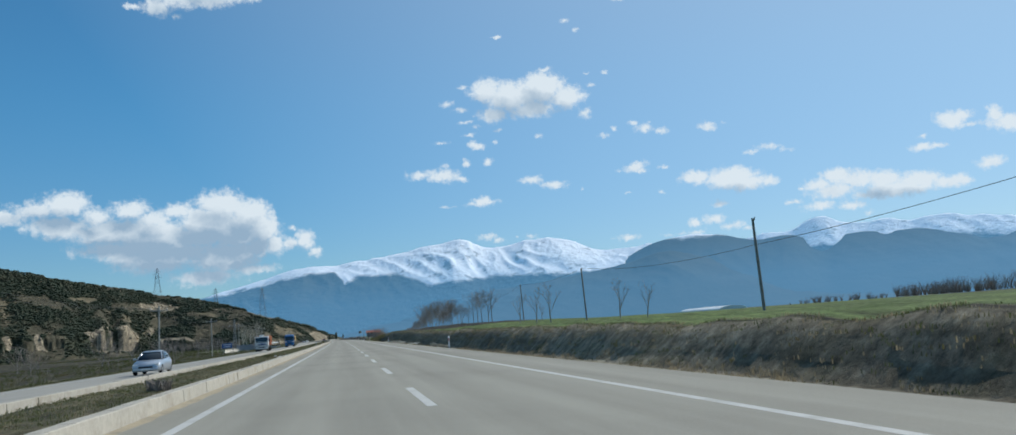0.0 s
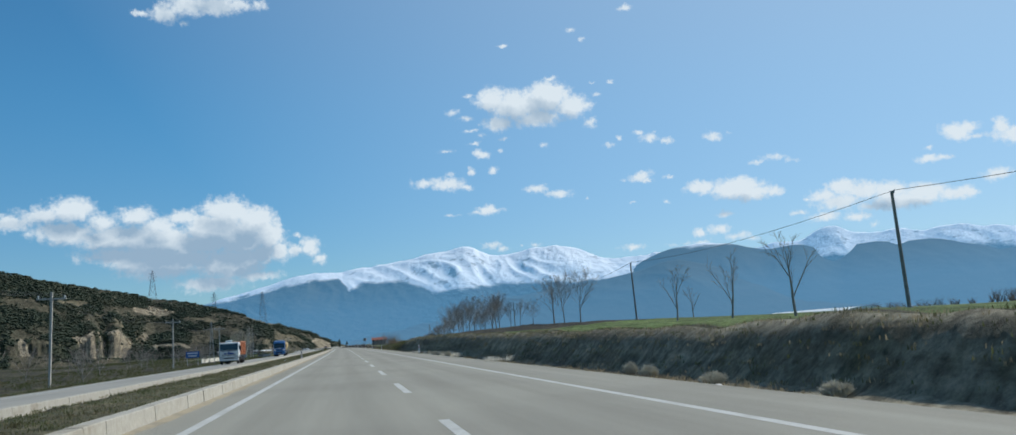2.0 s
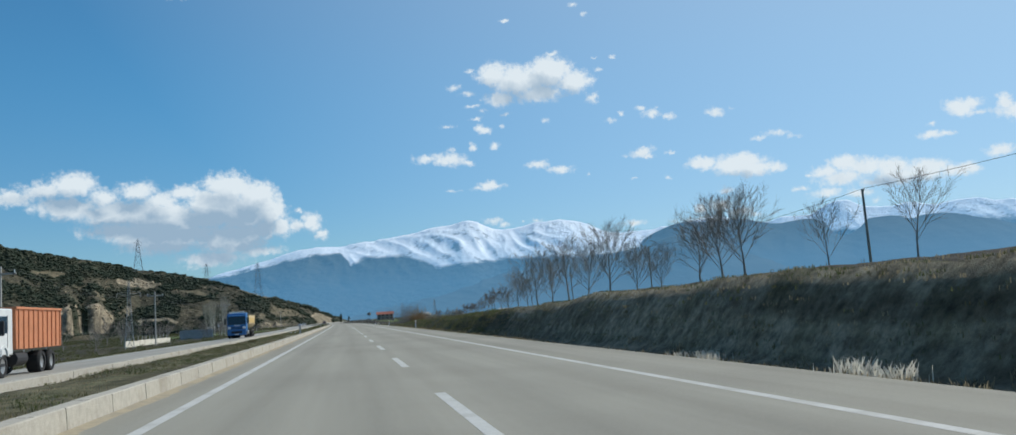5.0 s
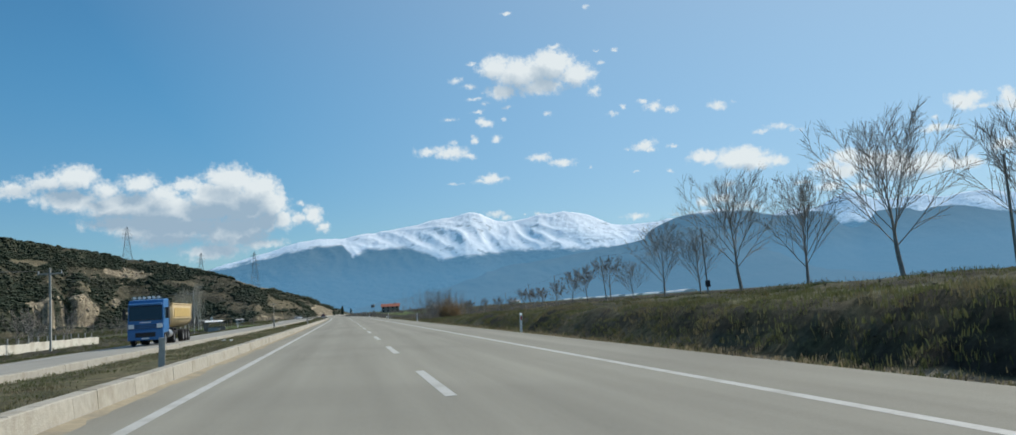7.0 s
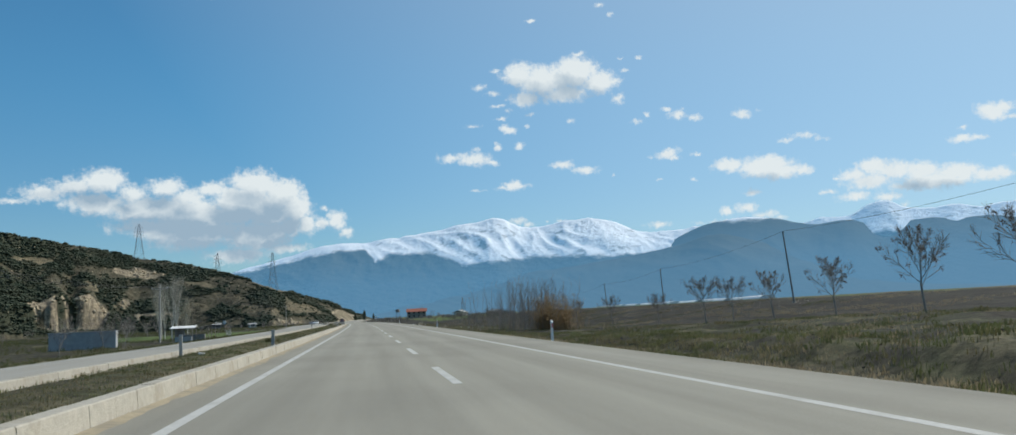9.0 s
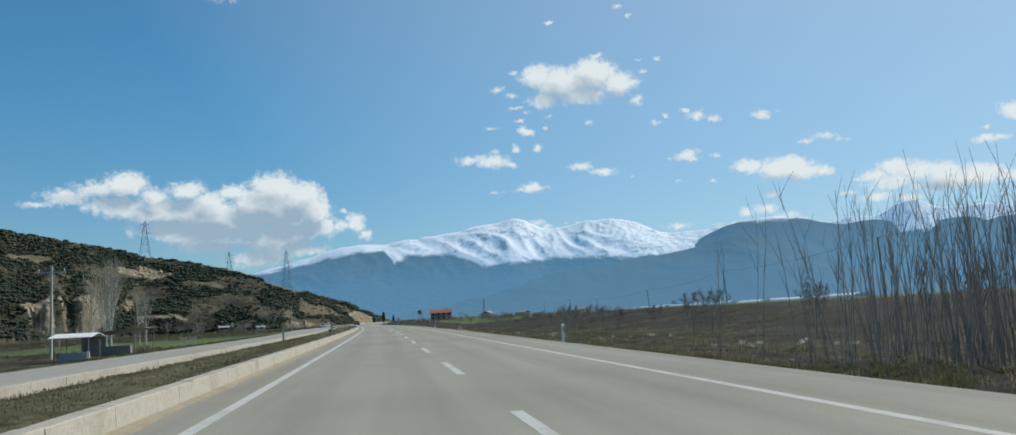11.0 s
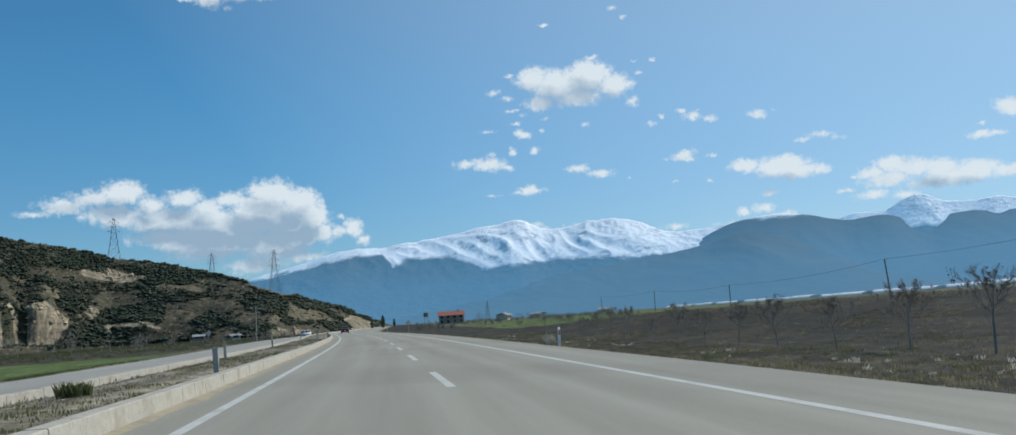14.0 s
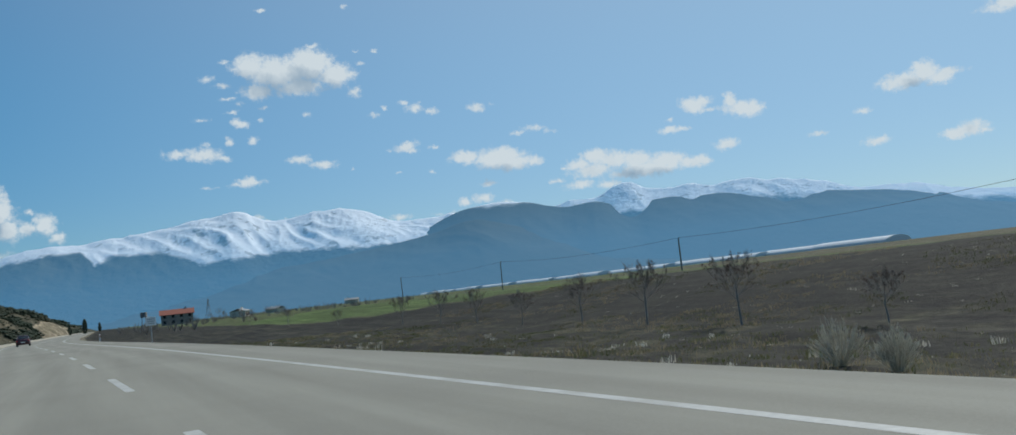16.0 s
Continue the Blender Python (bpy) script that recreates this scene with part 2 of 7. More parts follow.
sun = new("sun", bpy.data.lights.new("sun", "SUN"))
sun.data.energy, sun.data.angle, sun.data.color = 3.6, radians(0.55), (1.0, 0.955, 0.88)
sun_dir = Vector((math.sin(radians(SUN_AZ)) * math.cos(radians(SUN_EL)), math.cos(radians(SUN_AZ)) * math.cos(radians(SUN_EL)), math.sin(radians(SUN_EL))))
sun.matrix_world = look(sun_dir * 200 + Vector((0, 230, 0)), (0, 230, 0))

# ---- materials ----
def material(name, colour, rough=0.85, metal=0.0, vary=0.25, scale=3.0, bump=0.0, bump_scale=20.0, second=None, second_scale=0.3, second_at=(0.45, 0.65), per_object=0.0, spec=0.3):
    """A surface with grain at one scale, patches at another and a fine relief, in metres of the world."""
    m = bpy.data.materials.new(name)
    m.use_nodes = True
    t = m.node_tree
    b = t.nodes["Principled BSDF"]
    b.inputs["Roughness"].default_value, b.inputs["Metallic"].default_value = rough, metal
    b.inputs["Specular IOR Level"].default_value = spec
    geo = t.nodes.new("ShaderNodeNewGeometry")
    n = t.nodes.new("ShaderNodeTexNoise")
    n.inputs["Scale"].default_value, n.inputs["Detail"].default_value, n.inputs["Roughness"].default_value = scale, 6.0, 0.65
    t.links.new(geo.outputs["Position"], n.inputs["Vector"])
    ramp = t.nodes.new("ShaderNodeMapRange")
    t.links.new(n.outputs["Fac"], ramp.inputs[0])
    ramp.inputs[1].default_value, ramp.inputs[2].default_value = 0.25, 0.75
    ramp.inputs[3].default_value, ramp.inputs[4].default_value = 1 - vary, 1 + vary
    base = t.nodes.new("ShaderNodeMix")
    base.data_type = "RGBA"
    base.inputs[6].default_value = (*colour, 1)
    base.inputs[7].default_value = (*(second or colour), 1)
    base.inputs[0].default_value = 0
    if second:
        n2 = t.nodes.new("ShaderNodeTexNoise")
        n2.inputs["Scale"].default_value, n2.inputs["Detail"].default_value = second_scale, 5.0
        t.links.new(geo.outputs["Position"], n2.inputs["Vector"])
        r2 = t.nodes.new("ShaderNodeMapRange")
        r2.interpolation_type = "SMOOTHSTEP"
        t.links.new(n2.outputs["Fac"], r2.inputs[0])
        r2.inputs[1].default_value, r2.inputs[2].default_value = second_at
        t.links.new(r2.outputs[0], base.inputs[0])
    mul = t.nodes.new("ShaderNodeMix")
    mul.data_type, mul.blend_type = "RGBA", "MULTIPLY"
    mul.inputs[0].default_value = 1
    t.links.new(base.outputs[2], mul.inputs[6])
    t.links.new(ramp.outputs[0], mul.inputs[7])
    out = mul.outputs[2]
    if per_object:
        info = t.nodes.new("ShaderNodeObjectInfo")
        r3 = t.nodes.new("ShaderNodeMapRange")
        r3.inputs[3].default_value, r3.inputs[4].default_value = 1 - per_object, 1 + per_object
        t.links.new(info.outputs["Random"], r3.inputs[0])
        mu = t.nodes.new("ShaderNodeMix")
        mu.data_type, mu.blend_type = "RGBA", "MULTIPLY"
        mu.inputs[0].default_value = 1
        t.links.new(out, mu.inputs[6])
        t.links.new(r3.outputs[0], mu.inputs[7])
        out = mu.outputs[2]
    t.links.new(out, b.inputs["Base Color"])
    if bump:
        nb = t.nodes.new("ShaderNodeTexNoise")
        nb.inputs["Scale"].default_value, nb.inputs["Detail"].default_value = bump_scale, 4.0
        t.links.new(geo.outputs["Position"], nb.inputs["Vector"])
        bp = t.nodes.new("ShaderNodeBump")
        bp.inputs["Strength"].default_value, bp.inputs["Distance"].default_value = bump, 0.05
        t.links.new(nb.outputs["Fac"], bp.inputs["Height"])
        t.links.new(bp.outputs[0], b.inputs["Normal"])
    return m


def stretched(m, along=0.06, across=2.2, amount=0.07):
    """Adds faint tracks that run along the road to a material."""
    t = m.node_tree
    b = t.nodes["Principled BSDF"]
    link = b.inputs["Base Color"].links[0]
    old = link.from_socket
    geo = t.nodes.new("ShaderNodeNewGeometry")
    mp = t.nodes.new("ShaderNodeMapping")
    mp.inputs["Scale"].default_value = (across, along, 1)
    t.links.new(geo.outputs["Position"], mp.inputs["Vector"])
    n = t.nodes.new("ShaderNodeTexNoise")
    n.inputs["Scale"].default_value, n.inputs["Detail"].default_value = 1.0, 3.0
    t.links.new(mp.outputs[0], n.inputs["Vector"])
    r = t.nodes.new("ShaderNodeMapRange")
    t.links.new(n.outputs["Fac"], r.inputs[0])
    r.inputs[1].default_value, r.inputs[2].default_value = 0.3, 0.7
    r.inputs[3].default_value, r.inputs[4].default_value = 1 - amount, 1 + amount
    mu = t.nodes.new("ShaderNodeMix")
    mu.data_type, mu.blend_type = "RGBA", "MULTIPLY"
    mu.inputs[0].default_value = 1
    t.links.new(old, mu.inputs[6])
    t.links.new(r.outputs[0], mu.inputs[7])
    t.links.new(mu.outputs[2], b.inputs["Base Color"])
    return m


def wheel_worn(m, amount=0.055):
    """Darkens the wheel tracks of both lanes a little."""
    t = m.node_tree
    b = t.nodes["Principled BSDF"]
    old = b.inputs["Base Color"].links[0].from_socket
    att = t.nodes.new("ShaderNodeAttribute")
    att.attribute_name = "across"

    def calc(op, *values):
        n = t.nodes.new("ShaderNodeMath")
        n.operation = op
        for i, v in enumerate(values):
            if isinstance(v, (int, float)):
                n.inputs[i].default_value = v
            else:
                t.links.new(v, n.inputs[i])
        return n.outputs[0]
    wave = calc("COSINE", calc("MULTIPLY", calc("SUBTRACT", calc("ABSOLUTE", att.outputs["Fac"]), 1.0), 6.2832 / 1.5))
    patchy = t.nodes.new("ShaderNodeTexNoise")
    geo = t.nodes.new("ShaderNodeNewGeometry")
    mp = t.nodes.new("ShaderNodeMapping")
    mp.inputs["Scale"].default_value = (0.7, 0.05, 1)
    t.links.new(geo.outputs["Position"], mp.inputs["Vector"])
    t.links.new(mp.outputs[0], patchy.inputs["Vector"])
    f = calc("SUBTRACT", 1.0, calc("MULTIPLY", calc("MULTIPLY", wave, patchy.outputs["Fac"]), amount * 2))
    mu = t.nodes.new("ShaderNodeMix")
    mu.data_type, mu.blend_type = "RGBA", "MULTIPLY"
    mu.inputs[0].default_value = 1
    t.links.new(old, mu.inputs[6])
    t.links.new(f, mu.inputs[7])
    t.links.new(mu.outputs[2], b.inputs["Base Color"])
    return m


ASPHALT = wheel_worn(stretched(material("pale_worn_asphalt", (0.272, 0.260, 0.216), 0.88, vary=0.10, scale=35, bump=0.25, bump_scale=90, second=(0.243, 0.232, 0.194), second_scale=0.12)))
ASPHALT_FAR = stretched(material("opposite_asphalt", (0.31, 0.297, 0.26), 0.9, vary=0.10, scale=30, second=(0.27, 0.26, 0.23), second_scale=0.1))
LINE_PAINT = material("white_road_paint", (0.48, 0.475, 0.445), 0.65, vary=0.16, scale=14, second=(0.38, 0.37, 0.335), second_scale=1.1, second_at=(0.45, 0.7))
KERB = material("weathered_concrete_kerb", (0.40, 0.372, 0.315), 0.9, vary=0.18, scale=9, bump=0.3, bump_scale=40, second=(0.32, 0.288, 0.228), second_scale=1.3, second_at=(0.5, 0.72), per_object=0.04)
CONCRETE = material("grey_concrete", (0.40, 0.385, 0.35), 0.9, vary=0.15, scale=12, bump=0.2, bump_scale=60)
GALV = material("galvanised_steel", (0.36, 0.37, 0.37), 0.55, 0.4, vary=0.08, scale=8)
LATTICE = material("pylon_steel", (0.22, 0.24, 0.26), 0.6, 0.3, vary=0.08, scale=4)
WOOD_POLE = material("weathered_timber", (0.23, 0.215, 0.20), 0.85, vary=0.25, scale=6, bump=0.2, bump_scale=30)
WIRE = material("dark_cable", (0.05, 0.05, 0.055), 0.6, vary=0.05)
BARK = material("grey_brown_bark", (0.26, 0.235, 0.21), 0.92, vary=0.3, scale=9, bump=0.4, bump_scale=25)
TWIG = material("dull_brown_twigs", (0.28, 0.24, 0.205), 0.9, vary=0.25, scale=3)
PALE_BARK = material("pale_poplar_bark", (0.52, 0.49, 0.42), 0.9, vary=0.3, scale=5)
PALE_TWIG = material("pale_poplar_twigs", (0.38, 0.345, 0.275), 0.9, vary=0.25, scale=3)
SEEDS = material("dry_brown_seed_bunch", (0.11, 0.082, 0.065), 0.9, vary=0.4, scale=8)
REED = material("dry_golden_reed", (0.33, 0.235, 0.13), 0.9, vary=0.4, scale=4)
STRAW = material("dry_straw_grass", (0.30, 0.25, 0.16), 0.92, vary=0.35, scale=3)
FROSTY = material("pale_dry_thistle", (0.66, 0.63, 0.54), 0.92, vary=0.3, scale=6)
GRASS = material("short_green_grass", (0.13, 0.14, 0.06), 0.9, vary=0.4, scale=2.5, second=(0.19, 0.165, 0.095), second_scale=0.5)
WEED = material("dull_green_weeds", (0.095, 0.11, 0.045), 0.9, vary=0.4, scale=3, second=(0.14, 0.12, 0.06), second_scale=0.8)
SHRUB = material("dark_evergreen_scrub", (0.043, 0.057, 0.037), 0.95, vary=0.5, scale=0.6, second=(0.066, 0.071, 0.046), second_scale=0.05)
ROCK = material("ochre_limestone", (0.42, 0.345, 0.24), 0.95, vary=0.35, scale=0.5, bump=0.6, bump_scale=2.0, second=(0.24, 0.20, 0.15), second_scale=0.15)
PLASTIC = material("white_greenhouse_film", (0.72, 0.74, 0.74), 0.45, vary=0.08, scale=0.8, spec=0.5)
WHITE_PAINT = material("white_paint", (0.74, 0.75, 0.75), 0.4, vary=0.06, scale=4, spec=0.5)
RED_REFLECTOR = material("red_reflector", (0.45, 0.02, 0.02), 0.35, vary=0.05)
DIRTY_WALL = material("whitewashed_blockwork", (0.60, 0.57, 0.49), 0.9, vary=0.15, scale=3, second=(0.48, 0.44, 0.36), second_scale=0.5)
GREY_ROOF = material("grey_sheet_roof", (0.33, 0.33, 0.33), 0.7, vary=0.2, scale=1.5)
ROOF_TILE = material("red_roof_tile", (0.30, 0.11, 0.075), 0.8, vary=0.2, scale=2)
# wall shade is put into this dark base colour
HOUSE_WALL = material("shaded_render_wall", (0.26, 0.24, 0.22), 0.9, vary=0.15, scale=1.5)
TIN = material("corrugated_tin", (0.45, 0.47, 0.48), 0.45, 0.5, vary=0.15, scale=2)
DARK = material("dark_opening", (0.02, 0.02, 0.022), 0.8, vary=0.1)
RUBBER = material("black_tyre", (0.022, 0.022, 0.023), 0.85, vary=0.15, scale=8)
STEEL_RIM = material("dull_steel_rim", (0.38, 0.38, 0.38), 0.4, 0.7, vary=0.08)
CHASSIS = material("dark_chassis", (0.03, 0.03, 0.032), 0.7, vary=0.2, scale=5)
CAR_GLASS = material("tinted_window_glass", (0.015, 0.02, 0.025), 0.06, vary=0.02, spec=0.8)
SILVER = material("silver_car_paint", (0.43, 0.47, 0.52), 0.28, 0.5, vary=0.03, spec=0.6)
DARK_RED = material("dark_maroon_car_paint", (0.06, 0.018, 0.025), 0.28, 0.2, vary=0.03, spec=0.6)
TRUCK_WHITE = material("grimy_white_truck_paint", (0.62, 0.63, 0.62), 0.4, vary=0.12, scale=2.5, spec=0.5)
TRUCK_BLUE = material("blue_truck_paint", (0.028, 0.135, 0.34), 0.35, vary=0.10, scale=2.5, spec=0.5)
TIPPER_ORANGE = material("faded_orange_tipper_steel", (0.50, 0.20, 0.10), 0.6, vary=0.15, scale=2)
TIPPER_TAN = material("tan_tipper_steel", (0.50, 0.38, 0.21), 0.6, vary=0.15, scale=2)
BLUE_MARK = material("blue_bar", (0.02, 0.05, 0.22), 0.5, vary=0.05)
LAMP_GLASS = material("clear_headlamp", (0.75, 0.76, 0.76), 0.12, vary=0.03, spec=0.8)
AMBER = material("amber_lens", (0.6, 0.2, 0.02), 0.3, vary=0.05)
SIGN_BLUE = material("blue_sign_face", (0.03, 0.10, 0.33), 0.5, vary=0.05)
LITTER = material("white_litter", (0.7, 0.7, 0.68), 0.7, vary=0.1)
DUST = material("tan_road_dust", (0.33, 0.285, 0.205), 0.95, vary=0.2, scale=9, second=(0.27, 0.24, 0.185), second_scale=1.5, spec=0.1)
GRAVEL = material("grey_gravel", (0.30, 0.285, 0.25), 0.95, vary=0.3, scale=14, bump=0.3, bump_scale=25)

SOIL = material("dark_crumbly_soil", (0.05, 0.043, 0.034), 0.97, vary=0.4, scale=5, bump=0.3, bump_scale=18, second=(0.09, 0.075, 0.054), second_scale=0.9, second_at=(0.5, 0.7), spec=0.1)


def leafy(m, share=0.45):
    """Lets light through thin blades."""
    t = m.node_tree
    b = t.nodes["Principled BSDF"]
    thin = t.nodes.new("ShaderNodeBsdfTranslucent")
    t.links.new(b.inputs["Base Color"].links[0].from_socket, thin.inputs[0])
    both = t.nodes.new("ShaderNodeMixShader")
    both.inputs[0].default_value = share
    t.links.new(b.outputs[0], both.inputs[1])
    t.links.new(thin.outputs[0], both.inputs[2])
    t.links.new(both.outputs[0], t.nodes["Material Output"].inputs[0])


for m in (GRASS, WEED, STRAW, FROSTY, REED, SEEDS):
    leafy(m)

TIPPER_PANEL = material("yellow_tipper_panel", (0.52, 0.36, 0.13), 0.6, vary=0.15, scale=2)


def zone_material(name, layers, bump=0.8, coarse=1.0, furrow_shade=0.28):
    """Ground whose cover follows the colour attribute 'zone' (red, green, blue: three covers over a first one), with broken edges."""
    m = bpy.data.materials.new(name)
    m.use_nodes = True
    t = m.node_tree
    b = t.nodes["Principled BSDF"]
    b.inputs["Roughness"].default_value = 0.95
    b.inputs["Specular IOR Level"].default_value = 0.15
    geo = t.nodes.new("ShaderNodeNewGeometry")
    att = t.nodes.new("ShaderNodeAttribute")
    att.attribute_name = "zone"
    sep = t.nodes.new("ShaderNodeSeparateColor")
    t.links.new(att.outputs["Color"], sep.inputs[0])

    def noise_of(scale, detail=6.0, rough=0.65, stretch=None):
        n = t.nodes.new("ShaderNodeTexNoise")
        n.inputs["Scale"].default_value, n.inputs["Detail"].default_value, n.inputs["Roughness"].default_value = scale, detail, rough
        if stretch:
            mp = t.nodes.new("ShaderNodeMapping")
            mp.inputs["Scale"].default_value = stretch
            t.links.new(geo.outputs["Position"], mp.inputs["Vector"])
            t.links.new(mp.outputs[0], n.inputs["Vector"])
        else:
            t.links.new(geo.outputs["Position"], n.inputs["Vector"])
        return n.outputs["Fac"]

    def mix(f, a, bb):
        n = t.nodes.new("ShaderNodeMix")
        n.data_type = "RGBA"
        t.links.new(f, n.inputs[0])
        for i, v in ((6, a), (7, bb)):
            if isinstance(v, tuple):
                n.inputs[i].default_value = (*v, 1)
            else:
                t.links.new(v, n.inputs[i])
        return n.outputs[2]

    def step(v, lo, hi):
        n = t.nodes.new("ShaderNodeMapRange")
        n.interpolation_type = "SMOOTHSTEP"
        t.links.new(v, n.inputs[0])
        n.inputs[1].default_value, n.inputs[2].default_value = lo, hi
        return n.outputs[0]

    fine, mid, wide = noise_of(3.0 / coarse, 8.0, 0.75), noise_of(0.35 / coarse), noise_of(0.03)
    out = None
    for i, (c1, c2, sc) in enumerate(layers):
        col = mix(step(noise_of(sc, 8.0, 0.7), 0.35, 0.65), c1, c2)
        if out is None:
            out = col
        else:
            add = t.nodes.new("ShaderNodeMath")
            add.operation = "MULTIPLY_ADD"
            t.links.new(mid, add.inputs[0])
            add.inputs[1].default_value, add.inputs[2].default_value = 0.5, -0.25
            ad2 = t.nodes.new("ShaderNodeMath")
            t.links.new(sep.outputs[i - 1], ad2.inputs[0])
            t.links.new(add.outputs[0], ad2.inputs[1])
            out = mix(step(ad2.outputs[0], 0.42, 0.58), out, col)
    r = t.nodes.new("ShaderNodeMapRange")
    t.links.new(fine, r.inputs[0])
    r.inputs[1].default_value, r.inputs[2].default_value, r.inputs[3].default_value, r.inputs[4].default_value = 0.30, 0.70, 0.30, 1.75
    r2 = t.nodes.new("ShaderNodeMapRange")
    t.links.new(wide, r2.inputs[0])
    r2.inputs[1].default_value, r2.inputs[2].default_value, r2.inputs[3].default_value, r2.inputs[4].default_value = 0.3, 0.7, 0.8, 1.2
    for f in (r, r2):
        n = t.nodes.new("ShaderNodeMix")
        n.data_type, n.blend_type = "RGBA", "MULTIPLY"
        n.inputs[0].default_value = 1
        t.links.new(out, n.inputs[6])
        t.links.new(f.outputs[0], n.inputs[7])
        out = n.outputs[2]
    # bands along the road: light and dark of furrows put into the colour
    r3 = t.nodes.new("ShaderNodeMapRange")
    t.links.new(noise_of(1.0, 4.0, 0.6, (1.1, 0.05, 1.0)), r3.inputs[0])
    r3.inputs[1].default_value, r3.inputs[2].default_value, r3.inputs[3].default_value, r3.inputs[4].default_value = 0.3, 0.7, 1 - furrow_shade, 1 + furrow_shade
    n = t.nodes.new("ShaderNodeMix")
    n.data_type, n.blend_type = "RGBA", "MULTIPLY"
    n.inputs[0].default_value = 1
    t.links.new(out, n.inputs[6])
    t.links.new(r3.outputs[0], n.inputs[7])
    out = n.outputs[2]
    t.links.new(out, b.inputs["Base Color"])
    bp = t.nodes.new("ShaderNodeBump")
    bp.inputs["Strength"].default_value, bp.inputs["Distance"].default_value = bump, 0.12 * coarse
    t.links.new(noise_of(2.2 / coarse, 8.0, 0.72), bp.inputs["Height"])
    t.links.new(bp.outputs[0], b.inputs["Normal"])
    return m


LAND = zone_material("farmland", [((0.066, 0.066, 0.034), (0.115, 0.10, 0.06), 0.8),    # rough grass
                                  ((0.074, 0.112, 0.031), (0.10, 0.13, 0.044), 0.25),   # young crop
                                  ((0.020, 0.0185, 0.015), (0.040, 0.036, 0.027), 0.55),   # bare soil
                                  ((0.225, 0.20, 0.145), (0.13, 0.112, 0.076), 1.2)], 0.7, 1.0, 0.5)  # dry straw
HILL = zone_material("scrub_hillside", [((0.092, 0.081, 0.055), (0.056, 0.055, 0.038), 0.14),
                                        ((0.037, 0.046, 0.031), (0.060, 0.062, 0.040), 0.15),
                                        ((0.36, 0.30, 0.21), (0.16, 0.135, 0.10), 0.16),
                                        ((0.155, 0.130, 0.086), (0.092, 0.084, 0.056), 0.2)], 1.0, 11.0)

# ---- the road's line: the broken line between our two lanes ----
HEADINGS = [(-400, 0.0), (0, 0.0), (300, -0.55), (370, -0.8), (440, -1.6), (500, -3.6), (530, -4.6), (560, -4.0), (620, -0.8), (700, 0.3), (5200, 0.3)]
_ys = np.arange(-400.0, 5200.0, 1.0)
_hd = np.interp(_ys, [h[0] for h in HEADINGS], [h[1] for h in HEADINGS])
_xs = np.cumsum(np.tan(np.radians(_hd)))
_xs += 1.2 - np.interp(0.0, _ys, _xs)


def mid(y):
    return float(np.interp(y, _ys, _xs))


def heading(y):
    return float(np.interp(y, _ys, _hd))


def on_road(u, y, z=0.0, turn=0.0):
    """A pose u metres to the right of the broken line, turned with the road."""
    return pose(mid(y) + u, y, z, 0, 0, -heading(y) + turn)


def smooth(a, b, v):
    v = min(1.0, max(0.0, (v - a) / (b - a)))
    return v * v * (3 - 2 * v)


BANK = [(-300, 0.75), (0, 0.8), (60, 0.95), (100, 1.15), (139, 1.82), (150, 2.0), (172, 2.0), (186, 1.72), (205, 1.38), (236, 0.93), (257, 0.76), (272, 0.5), (288, 0.1), (303, -0.3), (314, -0.6), (330, -0.9), (415, -1.6), (450, -1.85), (500, -1.75), (600, -0.8), (900, 0.0)]

FARZ = [(-300, 1.1), (0, 1.1), (235, 1.25), (330, 1.15), (400, 1.05), (475, 1.0), (510, 0.72), (560, 0.45), (700, 0.0), (1000, -0.3)]
EDGE = [(-300, 0.75), (20, 0.82), (60, 1.0), (100, 1.12), (125, 1.4), (145, 1.55), (168, 1.5), (195, 1.05), (220, 0.74), (250, 0.5), (280, 0.0), (300, -0.35), (330, -0.6), (420, -0.95), (450, -1.2), (520, -1.2), (600, -0.6), (900, 0.0)]


def bank_top(y):
    return float(np.interp(y, [b[0] for b in BANK], [b[1] for b in BANK]))


def wob(x, y, s, seed=0.0):
    return noise.noise(Vector((x * s, y * s, seed)))


